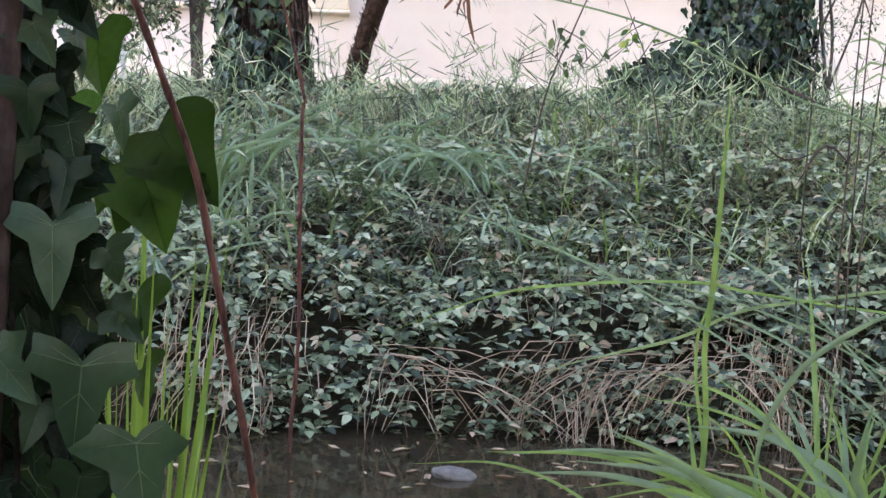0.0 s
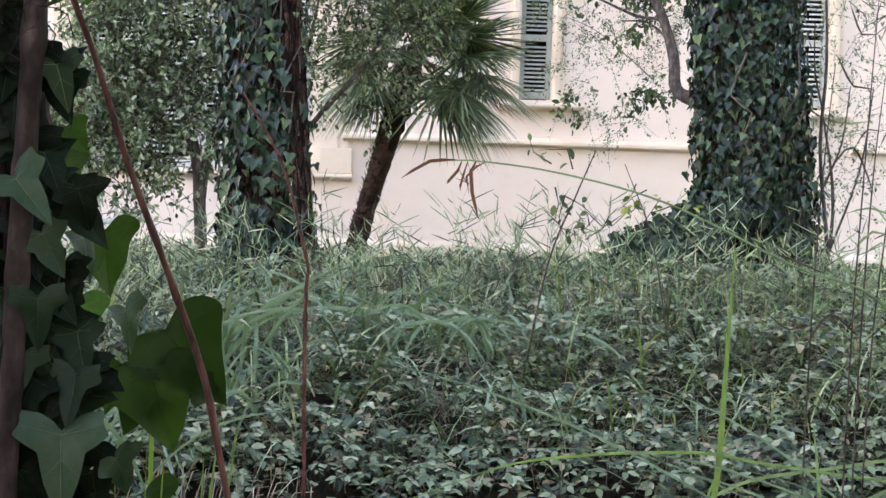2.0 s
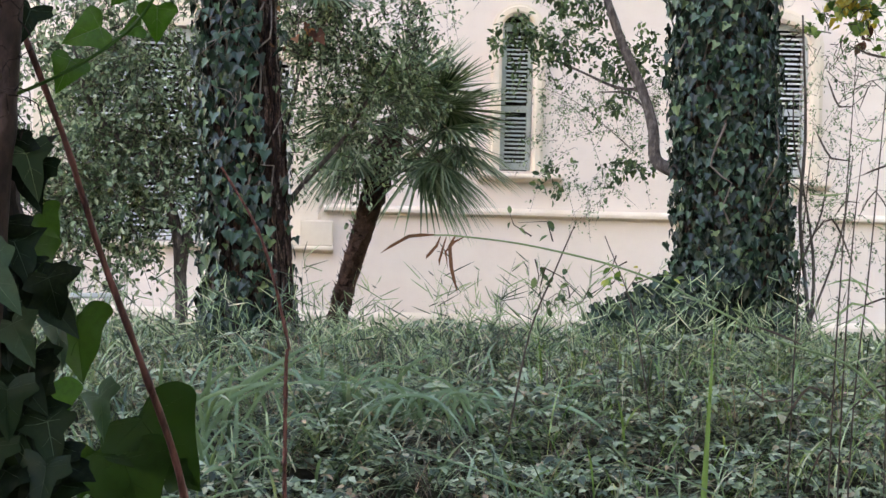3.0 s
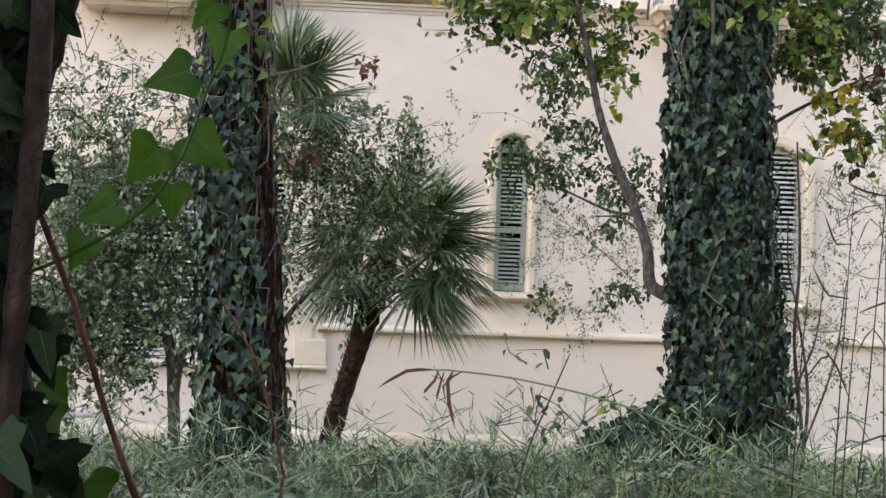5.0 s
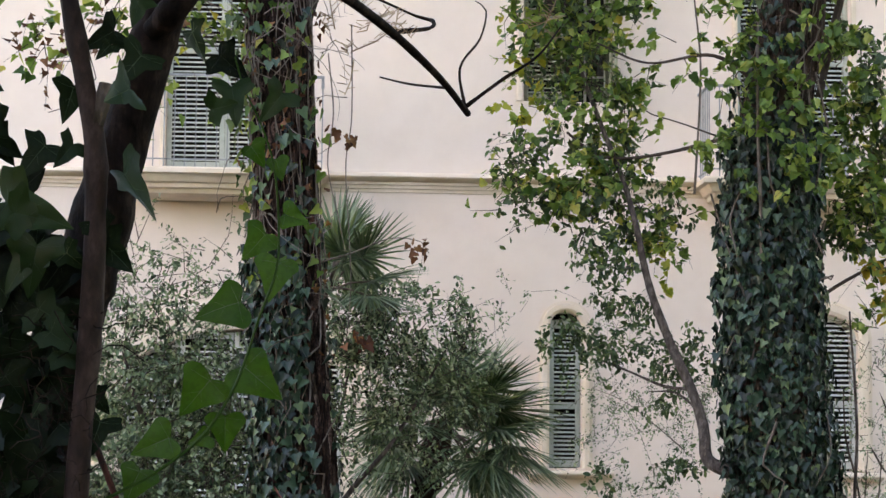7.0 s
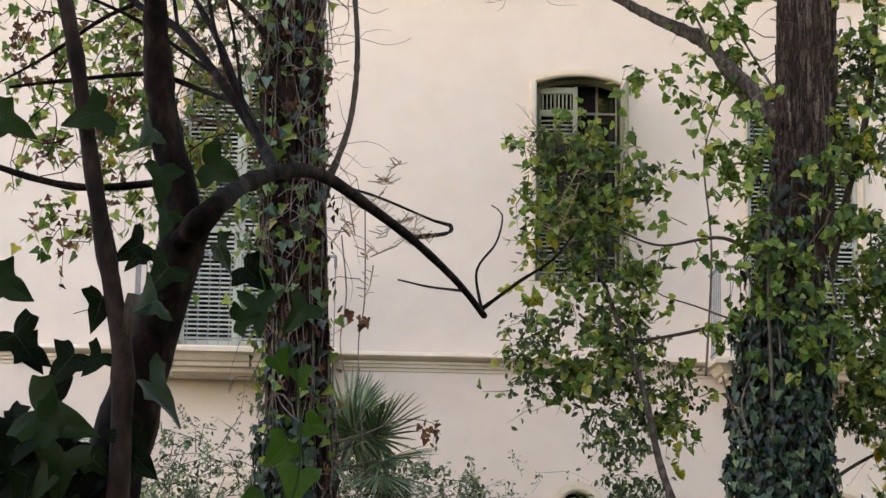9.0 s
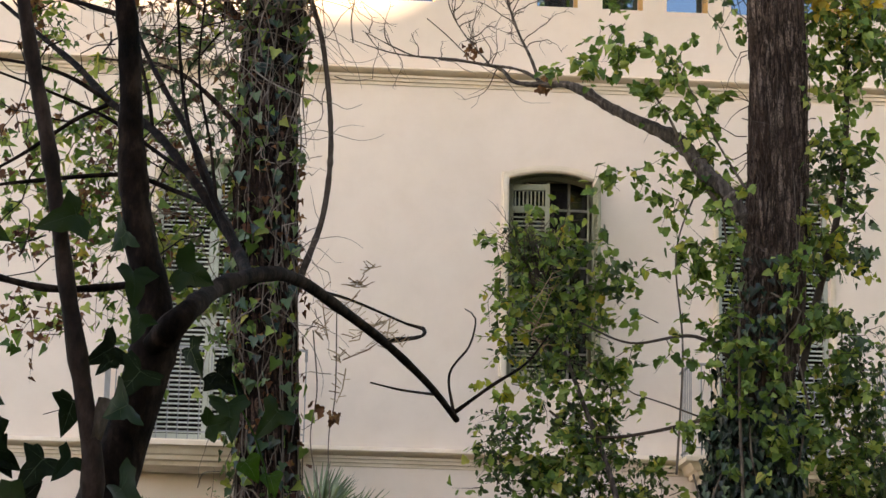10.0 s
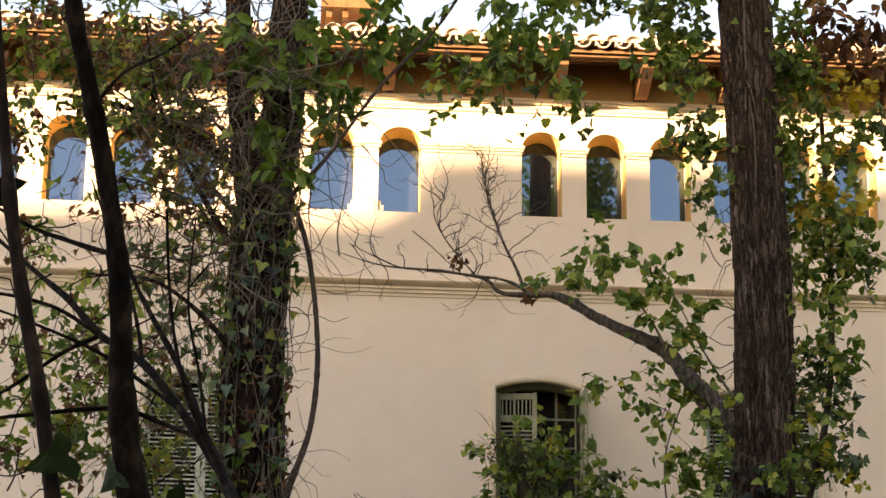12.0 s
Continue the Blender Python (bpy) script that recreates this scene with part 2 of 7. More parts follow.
YELLOW_LEAF = leafy("yellowed_leaf", [(0.0, (0.40, 0.30, 0.05)), (0.6, (0.55, 0.38, 0.05)), (1.0, (0.45, 0.42, 0.12))], 0.5, 0.4)
YELLOW_GREEN = leafy("yellowing_climber_leaf", [(0.0, (0.16, 0.24, 0.04)), (0.5, (0.34, 0.36, 0.06)), (1.0, (0.52, 0.42, 0.06))], 0.45, 0.4)
CLIMBER_DARK = leafy("dark_climber_leaf", [(0.0, (0.035, 0.068, 0.034)), (0.6, (0.075, 0.125, 0.055)), (1.0, (0.17, 0.225, 0.10))], 0.42, 0.25)
BROWN_LEAF = leafy("withered_leaf", [(0.0, (0.07, 0.025, 0.02)), (0.6, (0.17, 0.07, 0.04)), (1.0, (0.30, 0.15, 0.07))], 0.7, 0.3)
SHRUB = leafy("shrub_leaf", [(0.0, (0.028, 0.052, 0.026)), (0.45, (0.11, 0.17, 0.085)), (0.85, (0.27, 0.34, 0.20)), (1.0, (0.46, 0.50, 0.35))], 0.40, 0.2, gloss=0.35)
PALM_LEAF = leafy("palm_leaf", [(0.0, (0.05, 0.092, 0.042)), (0.6, (0.125, 0.19, 0.095)), (1.0, (0.34, 0.40, 0.28))], 0.34, 0.2, gloss=0.5)
ASH = leafy("ash_leaf", [(0.0, (0.05, 0.11, 0.024)), (0.6, (0.12, 0.22, 0.045)), (1.0, (0.22, 0.31, 0.08))], 0.4, 0.38)

water_mat = bpy.data.materials.new("pond_water")
water_mat.use_nodes = True
_b = water_mat.node_tree.nodes["Principled BSDF"]
_b.inputs["Base Color"].default_value, _b.inputs["Roughness"].default_value = (0.030, 0.022, 0.013, 1), 0.05
_b.inputs["IOR"].default_value = 1.33
_bp = water_mat.node_tree.nodes.new("ShaderNodeBump")
_bp.inputs["Strength"].default_value, _bp.inputs["Distance"].default_value = 0.12, 0.01
water_mat.node_tree.links.new(noise_of(water_mat.node_tree, 7, 2), _bp.inputs["Height"])
water_mat.node_tree.links.new(_bp.outputs[0], _b.inputs["Normal"])


# ---- builders ----
def mesh_of(name, verts, faces, mat, smooth=False, second=None, second_from=None):
    me = bpy.data.meshes.new(name)
    me.from_pydata([tuple(v) for v in verts], [], [tuple(f) for f in faces])
    me.materials.append(mat)
    if second:
        me.materials.append(second)
        for p in me.polygons:
            if p.index >= second_from:
                p.material_index = 1
    if smooth:
        me.polygons.foreach_set("use_smooth", [True] * len(me.polygons))
    me.update()
    return me


def thing(name, at=(0, 0, 0), **tags):
    ob = new(name)
    ob.empty_display_size = 0.1
    ob.matrix_basis = Matrix.Translation(at)
    return tagged(ob, **tags)


def part(name, me, parent, label="", m=None, kind=""):
    """One mesh under a thing or part; its mesh or pose m is given in the world."""
    ob = new(name, me)
    ob.parent = parent
    up = parent.matrix_basis.copy()
    if parent.parent:
        up = parent.parent.matrix_basis @ parent.matrix_parent_inverse @ up
    ob.matrix_parent_inverse = up.inverted()
    if m is not None:
        ob.matrix_basis = m
    return tagged(ob, label=label, kind=kind)


def alone(name, me, **tags):
    return tagged(new(name, me), **tags)


class Soup:
    """Gathers vertices and faces of one mesh."""
    def __init__(self):
        self.v, self.f, self.n = [], [], 0

    def add(self, v, f):
        self.v.extend(v)
        self.f.extend([tuple(i + self.n for i in face) for face in f])
        self.n += len(v)
        return self

    def box(self, x0, x1, y0, y1, z0, z1):
        v = [(x, y, z) for x in (x0, x1) for y in (y0, y1) for z in (z0, z1)]
        return self.add(v, [(0, 1, 3, 2), (4, 6, 7, 5), (0, 4, 5, 1), (2, 3, 7, 6), (0, 2, 6, 4), (1, 5, 7, 3)])

    def mesh(self, name, mat, smooth=False):
        return mesh_of(name, self.v, self.f, mat, smooth)


def bevel_box(name, sx, sy, sz, r, mat):
    """A block with worn edges, its middle at the origin."""
    bm = bmesh.new()
    bmesh.ops.create_cube(bm, size=1)
    bmesh.ops.scale(bm, vec=(sx, sy, sz), verts=bm.verts)
    bmesh.ops.bevel(bm, geom=bm.edges[:], offset=r, segments=1, affect="EDGES")
    me = bpy.data.meshes.new(name)
    bm.to_mesh(me)
    bm.free()
    me.materials.append(mat)
    return me


def smooth_path(points, step):
    """Catmull-Rom through (x, y, z, radius) rows, in steps of about that length."""
    p = np.array(points, float)
    p = np.vstack([2 * p[0] - p[1], p, 2 * p[-1] - p[-2]])
    out = []
    for a, b, c, d in zip(p, p[1:], p[2:], p[3:]):
        n = max(1, int(np.linalg.norm(c[:3] - b[:3]) / step))
        for t in np.arange(n) / n:
            out.append(0.5 * (2 * b + (c - a) * t + (2 * a - 5 * b + 4 * c - d) * t * t + (3 * b - a - 3 * c + d) * t ** 3))
    out.append(p[-2])
    return np.array(out)


def tube(soup, points, sides=6, step=0.05, rough=0.0, knots=0.0, freq=6.0, seed=0.0, flute=0.0):
    """A bent, tapered stem through (x, y, z, radius) rows, uneven by rough."""
    q = smooth_path(points, step)
    c, r = q[:, :3], np.maximum(q[:, 3], 0.0008)
    t = np.gradient(c, axis=0)
    t /= np.linalg.norm(t, axis=1)[:, None] + 1e-9
    ref = np.array([0.31, 0.9, 0.28])
    u = np.cross(t, ref)
    u /= np.linalg.norm(u, axis=1)[:, None] + 1e-9
    w = np.cross(t, u)
    verts, faces = [], []
    for i in range(len(q)):
        for k in range(sides):
            a = 2 * math.pi * k / sides
            d = u[i] * math.cos(a) + w[i] * math.sin(a)
            rr = r[i]
            if rough:
                s = Vector((d[0] * 2.2 + seed, d[1] * 2.2, c[i][2] * freq * 0.25))
                rr *= 1 + rough * noise.noise(s * 1.5) + 0.5 * rough * noise.noise(Vector((d[0] * 6 + seed, d[1] * 6, c[i][2] * freq)))
            if flute:
                rr *= 1 + flute * (noise.noise(Vector((math.cos(a) * 4 + seed, math.sin(a) * 4, c[i][2] * 0.8))) - abs(noise.noise(Vector((math.cos(a) * 11 + seed, math.sin(a) * 11, c[i][2] * 1.6)))))
            if knots:
                rr *= 1 + knots * max(0.0, noise.noise(Vector((seed, c[i][0] * 30, c[i][2] * 30))))
            verts.append(tuple(c[i] + d * rr))
    for i in range(len(q) - 1):
        for k in range(sides):
            a, b = i * sides + k, i * sides + (k + 1) % sides
            faces.append((a, b, b + sides, a + sides))
    verts += [tuple(c[0]), tuple(c[-1])]
    e = len(verts)
    for k in range(sides):
        faces.append((e - 2, (k + 1) % sides, k))
        faces.append((e - 1, (len(q) - 1) * sides + k, (len(q) - 1) * sides + (k + 1) % sides))
    return soup.add(verts, faces)


def mirrored(half, z=0.10, curl=0.0):
    """A leaf folded along its rib from the points of one half outline (x, y), base at the origin, tip up y."""
    ends = [(0.0, half[0][1]), *half[1:-1], (0.0, half[-1][1])]
    right = [(x, y, z * x - curl * y * y) for x, y in ends]
    left = [(-x, y, z * x - curl * y * y) for x, y in half[1:-1]]
    n = len(right)
    v = np.array(right + left)
    return v, [tuple(range(n)), (0, n - 1, *range(n + len(left) - 1, n - 1, -1))]


LEAF_OVAL = mirrored([(0, 0), (0.20, 0.22), (0.27, 0.5), (0.17, 0.8), (0, 1)], 0.35, 0.15)
LEAF_FLAT = mirrored([(0, 0), (0.22, 0.18), (0.30, 0.42), (0.17, 0.75), (0, 1)], 0.22, 0.14)
LEAF_SLIM = mirrored([(0, 0), (0.13, 0.3), (0.12, 0.65), (0, 1)], 0.3, 0.12)
LEAF_IVY = mirrored([(0, 0), (0.28, -0.15), (0.46, -0.06), (0.57, 0.10), (0.36, 0.33), (0.22, 0.62), (0, 1)], 0.20, 0.16)
LEAF_MAPLE = mirrored([(0, 0), (0.26, -0.08), (0.46, 0.06), (0.50, 0.26), (0.36, 0.40), (0.36, 0.62), (0.14, 0.84), (0, 1)], 0.25, 0.2)


def unit(a):
    return a / (np.linalg.norm(a, axis=-1, keepdims=True) + 1e-9)


def leaves(name, shape, pos, way, up, size, mat):
    """Many leaves in one mesh: base pos, direction way, face normal up, length size."""
    v, f = shape
    way = unit(way)
    side = unit(np.cross(way, up))
    nrm = np.cross(side, way)
    world_v = pos[:, None] + size[:, None, None] * (v[None, :, 0, None] * side[:, None] + v[None, :, 1, None] * way[:, None] + v[None, :, 2, None] * nrm[:, None])
    n = len(v)
    faces = [tuple(i * n + k for k in face) for i in range(len(pos)) for face in f]
    return mesh_of(name, world_v.reshape(-1, 3).tolist(), faces, mat)


def blades(name, base, way, length, width, droop, mat, seg=5):
    """Grass or reed blades: strips that rise and bend over."""
    n = len(base)
    way = unit(way)
    side = unit(np.cross(way, np.array([0.0, 0.0, 1.0])) + 1e-6)
    s = np.linspace(0, 1, seg + 1)
    flat = way * np.array([1, 1, 0])
    mid = base[:, None] + length[:, None, None] * (s[None, :, None] * way[:, None] + (s ** 2)[None, :, None] * droop[:, None, None] * (unit(flat) * 0.5 + np.array([0, 0, -0.75]))[:, None])
    wid = width[:, None] * np.minimum(1, (1.02 - s) * 2.2)[None] * np.minimum(1, 0.5 + s * 2)[None]
    a = mid - side[:, None] * wid[..., None] / 2
    b = mid + side[:, None] * wid[..., None] / 2
    v = np.stack([a, b], 2).reshape(-1, 3)
    k = 2 * (seg + 1)
    faces = [(i * k + 2 * j, i * k + 2 * j + 1, i * k + 2 * j + 3, i * k + 2 * j + 2) for i in range(n) for j in range(seg)]
    return mesh_of(name, v.tolist(), faces, mat, True)


def sprays(rng, starts, ways, reach, per, size, spread=0.25, droop=0.3):
    """Twigs from starts along ways, and leaf rows (pos, way, up, size) along them."""
    twigs, P, W, U, S = [], [], [], [], []
    for st, wy in zip(starts, ways):
        L = reach * rng.uniform(0.5, 1.2)
        mid = st + wy * L * 0.5 + rng.normal(0, spread * L * 0.4, 3)
        end = st + wy * L + rng.normal(0, spread * L, 3) - np.array([0, 0, droop * L])
        twigs.append((st, mid, end))
        k = max(2, int(per * rng.uniform(0.6, 1.4)))
        s = rng.uniform(0.1, 1.0, k)[:, None]
        p = (1 - s) ** 2 * st + 2 * s * (1 - s) * (mid * 1.5 - (st + end) * 0.25) + s * s * end
        P.append(p + rng.normal(0, 0.025, (k, 3)))
        W.append(unit(rng.normal(0, 1, (k, 3)) + wy * 0.4 + np.array([0, 0, -0.55])))
        U.append(unit(rng.normal(0, 0.6, (k, 3)) + np.array([0, -0.5, 0.8])))
        S.append(size * rng.uniform(0.6, 1.25, k))
    return twigs, np.vstack(P), np.vstack(W), np.vstack(U), np.concatenate(S)


def twig_soup(twigs, r0=0.006, r1=0.0015, sides=3):
    s = Soup()
    for a, m, b in twigs:
        tube(s, [(*a, r0), (*m, (r0 + r1) / 2), (*b, r1)], sides, 0.15)
    return s


# ---- ground, water ----
WATER_Z = -0.75


def ground_z(x, y):
    """Height of the soil: near bank, pond bed, far bank, level garden."""
    n = 0.06 * noise.noise(Vector((x * 0.7, y * 0.7, 0))) + 0.03 * noise.noise(Vector((x * 2.3, y * 2.3, 3)))
    if abs(x) > 40 or y > 30 or y < -60:
        n = 0
    stops = [(-400, -0.15), (-21.2, -0.15), (-20.2, -1.1), (-14.6, -1.25), (-14.2, -1.0), (-13.9, -0.65), (-13.4, -0.30), (-12.8, -0.08), (-12, 0.0), (-9, 0.12), (-4, 0.05), (-1, 0.0), (400, 0.0)]
    for (a, za), (b, zb) in zip(stops, stops[1:]):
        if a <= y <= b:
            return za + (zb - za) * (y - a) / (b - a) + n
    return 0.0


gx = np.concatenate([[-1500, -400, -120, -45], np.arange(-14, 15, 0.35), [45, 120, 400, 1500]])
gy = np.concatenate([[-1500, -400, -120, -60, -35], np.arange(-27, 0.3, 0.25), [3, 40, 120, 400, 1500]])
gv = [(x, y, ground_z(x, y)) for y in gy for x in gx]
gf = [(j * len(gx) + i, j * len(gx) + i + 1, (j + 1) * len(gx) + i + 1, (j + 1) * len(gx) + i) for j in range(len(gy) - 1) for i in range(len(gx) - 1)]
alone("ground", mesh_of("ground", gv, gf, SOIL, True), label="dark damp soil with leaf litter", category="ground", kind="structure")
wx, wy = np.linspace(-14, 14, 30), np.linspace(-21.2, -13.8, 16)
alone("pond_water", mesh_of("pond_water", [(x, y, WATER_Z) for y in wy for x in wx],
      [(j * 30 + i, j * 30 + i + 1, (j + 1) * 30 + i + 1, (j + 1) * 30 + i) for j in range(15) for i in range(29)], water_mat),
      label="still murky brown pond water", category="water", kind="structure")

# ---- the villa: wall with its openings ----
# x0, x1, sill, springing, rise of the arch
OPENINGS = {
    "arch": (-2.73, -0.36, 0.93, 2.85, 0.42), "slit": (1.905, 2.262, 1.80, 3.34, 0.175), "right": (4.20, 5.33, 1.80, 3.28, 0.27),
    "door_a": (-2.34, -1.06, 5.02, 8.06, 0.17), "middle": (1.60, 2.56, 5.85, 8.13, 0.085), "door_b": (4.00, 5.28, 5.02, 8.06, 0.17),
    "far_left": (-6.4, -5.2, 5.02, 8.06, 0.17),
}
LOGGIA = [(-5.20, -4.74), (-4.42, -3.97), (-3.65, -3.20), (-2.89, -2.42), (-2.13, -1.69), (-1.35, -0.90), (-0.577, -0.085), (0.222, 0.692), (1.905, 2.345),
          (2.667, 3.108), (3.42, 3.872), (4.18, 4.62), (4.955, 5.40), (5.63, 6.10), (7.3, 7.75), (8.05, 8.50)]
for n, (a, b) in enumerate(LOGGIA):
    OPENINGS["loggia%d" % n] = (a - 0.012, b + 0.02, 10.215, 11.05, 0.225)
X0, X1, WALL_TOP, THICK = -13.0, 15.0, 12.17, 0.42


def arch_top(op, x):
    a, b, _, spring, rise = op
    u = (2 * x - a - b) / (b - a)
    if rise < 0.2 * (b - a):
        return spring + rise * (1 - u * u)
    return spring + rise * math.sqrt(max(0.0, 1 - u * u)) if rise else spring


def arch_xs(op, n=12):
    a, b = op[:2]
    return [(a + b) / 2 - (b - a) / 2 * math.cos(math.pi * k / n) for k in range(n + 1)]


lining = Soup()


def facade_wall():
    xs = sorted({X0, X1, *[round(x, 4) for op in OPENINGS.values() for x in arch_xs(op)]})
    s = Soup()
    for xa, xb in zip(xs, xs[1:]):
        xm = (xa + xb) / 2
        cut = sorted((op for op in OPENINGS.values() if op[0] < xm < op[1]), key=lambda o: o[2])
        lo = (-0.3, -0.3)
        for op in cut:
            hi = (op[2], op[2])
            s.add([(xa, 0, lo[0]), (xb, 0, lo[1]), (xb, 0, hi[1]), (xa, 0, hi[0])], [(0, 1, 2, 3)])
            s.add([(xa, 0, hi[0]), (xb, 0, hi[1]), (xb, THICK, hi[1]), (xa, THICK, hi[0])], [(0, 1, 2, 3)])
            lo = (arch_top(op, xa), arch_top(op, xb))
            (lining if op[2] > 8 else s).add([(xa, THICK, lo[0]), (xb, THICK, lo[1]), (xb, 0, lo[1]), (xa, 0, lo[0])], [(0, 1, 2, 3)])
        s.add([(xa, 0, lo[0]), (xb, 0, lo[1]), (xb, 0, WALL_TOP), (xa, 0, WALL_TOP)], [(0, 1, 2, 3)])
    for op in OPENINGS.values():
        a, b, z0, z1, _ = op
        side = lining if z0 > 8 else s
        side.add([(a, 0, z0), (a, THICK, z0), (a, THICK, z1), (a, 0, z1)], [(0, 1, 2, 3)])
        side.add([(b, 0, z0), (b, 0, z1), (b, THICK, z1), (b, THICK, z0)], [(0, 1, 2, 3)])
    return s.mesh("wall_front", STUCCO)


wall_front = alone("wall_front", facade_wall(), label="cream stucco front wall of the villa", category="wall", kind="structure")
alone("wall_lining", lining.mesh("wall_lining", REVEAL), label="golden ochre plaster inside the arches, warm bounce put into its colour", category="wall", kind="structure")
# inner walls and floors are added, near-black so the openings stay dark
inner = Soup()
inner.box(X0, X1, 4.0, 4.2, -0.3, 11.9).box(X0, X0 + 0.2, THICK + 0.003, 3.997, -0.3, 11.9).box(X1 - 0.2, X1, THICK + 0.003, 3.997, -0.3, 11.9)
alone("wall_back", inner.mesh("wall_back", DARK_ROOM), label="plain added inner walls, near-black for the unlit rooms", category="wall", kind="structure")
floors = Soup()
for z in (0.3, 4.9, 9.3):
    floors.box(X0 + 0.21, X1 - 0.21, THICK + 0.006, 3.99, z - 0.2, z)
alone("floor", floors.mesh("floor", DARK_ROOM), label="plain added inner floors, near-black for the unlit rooms", category="floor", kind="structure")


def moulding(name, x0, x1, profile, mat=TRIM):
    """A straight band along the wall: profile rows of (proud, z), from top to bottom."""
    v, f = [], []
    n = max(2, int((x1 - x0) / 0.5))
    for i in range(n + 1):
        x = x0 + (x1 - x0) * i / n
        w = 0.004 * noise.noise(Vector((x * 1.7, profile[0][1], 0)))
        v += [(x, -p - (0.001 if p > 0 else -0.002), z + w) for p, z in profile]
    k = len(profile)
    for i in range(n):
        f += [(i * k + j, (i + 1) * k + j, (i + 1) * k + j + 1, i * k + j + 1) for j in range(k - 1)]
    f += [tuple(range(k - 1, -1, -1)), tuple(n * k + j for j in range(k))]
    return mesh_of(name, v, f, mat)


def band(name, x0, x1, profile, label):
    return alone(name, moulding(name, x0, x1, profile), label=label, category="moulding", kind="structure")


def torus_band(z):
    """Round moulding above two small fillets."""
    rows = [(0, z + 0.10)] + [(0.03 + 0.11 * math.sin(math.pi * k / 6), z + 0.085 - 0.095 * k / 6) for k in range(7)]
    return rows + [(0.02, z - 0.012), (0.06, z - 0.016), (0.06, z - 0.045), (0.035, z - 0.05), (0.035, z - 0.085), (0.012, z - 0.09), (0.012, z - 0.125), (0, z - 0.13)]


band("trim_first_floor", X0, X1, torus_band(4.925), "cream string course with a round moulding")
band("trim_second_floor", X0, X1, torus_band(9.31), "cream string course with a round moulding")
band("trim_ledge", 0.0, 3.98, [(0, 1.385), (0.07, 1.36), (0.085, 1.345), (0.085, 1.315), (0.04, 1.29), (0, 1.28)], "weathered cream ledge below the window")
band("trim_ledge_right", 5.62, X1, [(0, 1.42), (0.07, 1.40), (0.085, 1.38), (0.085, 1.35), (0.04, 1.33), (0, 1.32)], "weathered cream ledge")
band("baseboard", X0, X1, [(0, 0.22), (0.04, 0.19), (0.06, 0.16), (0.06, -0.3), (0, -0.3)], "pale stone plinth at the foot of the wall")
band("trim_cornice", X0, X1, [(0, 11.58), (0.05, 11.57), (0.06, 11.55), (0.03, 11.52), (0.03, 11.50), (0, 11.49)], "thin cornice under the eaves")


def surround(name, op, width, proud, foot=None, label="cream raised window surround", mat=TRIM):
    """A raised frame round an opening: up one jamb, over the arch, down the other."""
    a, b, z0, spring, rise = op
    foot = z0 if foot is None else foot
    c, hw = (a + b) / 2, (b - a) / 2
    flat = rise < 0.4 * hw
    pts = [((a, foot), (-1, 0)), ((a, spring), (-1, 1 if flat else 0))]
    for x in arch_xs(op, 16)[1:-1]:
        u = (x - c) / hw
        g = Vector((2 * u / hw * rise, 1.0)) if flat else Vector((u / hw * rise, math.sqrt(max(1e-4, 1 - u * u))))
        g.normalize()
        pts.append(((x, arch_top(op, x)), (g.x, g.y)))
    pts += [((b, spring), (1, 1 if flat else 0)), ((b, foot), (1, 0))]
    v, f = [], []
    prof = [(0.0, -0.002), (0.0, proud * 0.7), (width * 0.25, proud), (width * 0.7, proud), (width * 0.8, proud * 0.55), (width, proud * 0.5), (width, -0.002)]
    for (x, z), (nx, nz) in pts:
        v += [(x + nx * (o + 0.002), -p, z + nz * (o + 0.002)) for o, p in prof]
    k = len(prof)
    for i in range(len(pts) - 1):
        f += [(i * k + j, i * k + j + 1, (i + 1) * k + j + 1, (i + 1) * k + j) for j in range(k - 1)]
    f += [tuple(range(k)), tuple((len(pts) - 1) * k + j for j in range(k - 1, -1, -1))]
    return alone(name, mesh_of(name, v, f, mat), label=label, category="window surround", kind="structure")


for key, w, pr in (("arch", 0.42, 0.05), ("slit", 0.115, 0.07), ("right", 0.15, 0.07), ("door_a", 0.06, 0.035), ("middle", 0.085, 0.055), ("door_b", 0.06, 0.035), ("far_left", 0.06, 0.035)):
    surround("window_surround", OPENINGS[key], w, pr)

surround("window_frame", (1.648, 2.512, 5.852, 8.085, 0.083), 0.045, -0.20, label="dark olive wooden frame set in a window opening", mat=SHUTTER_OLIVE)


def sill(x0, x1, top, thick, out):
    """A sill with a rounded nose and scooped ends."""
    rows = [(0, top + 0.01), (out * 0.9, top)] + [(out * (0.9 + 0.1 * math.sin(math.pi * k / 4)), top - thick * 0.6 * k / 4) for k in range(1, 5)]
    rows += [(out * 0.5, top - thick * 0.75), (out * 0.2, top - thick), (0, top - thick * 1.05)]
    return alone("window_sill", moulding("window_sill", x0, x1, rows), label="cream plaster window sill with a rounded nose", category="window sill", kind="structure")


sill(1.68, 2.60, 1.765, 0.085, 0.16)
sill(3.95, 5.58, 1.77, 0.09, 0.14)
sill(-3.15, 0.11, 0.915, 0.07, 0.10)
alone("trim_sill_block", bevel_box("trim_sill_block", 0.36, 0.06, 0.28, 0.012, TRIM), label="plaster block under the end of the sill", category="moulding", kind="structure").matrix_basis = pose(-0.075, -0.03, 1.06)

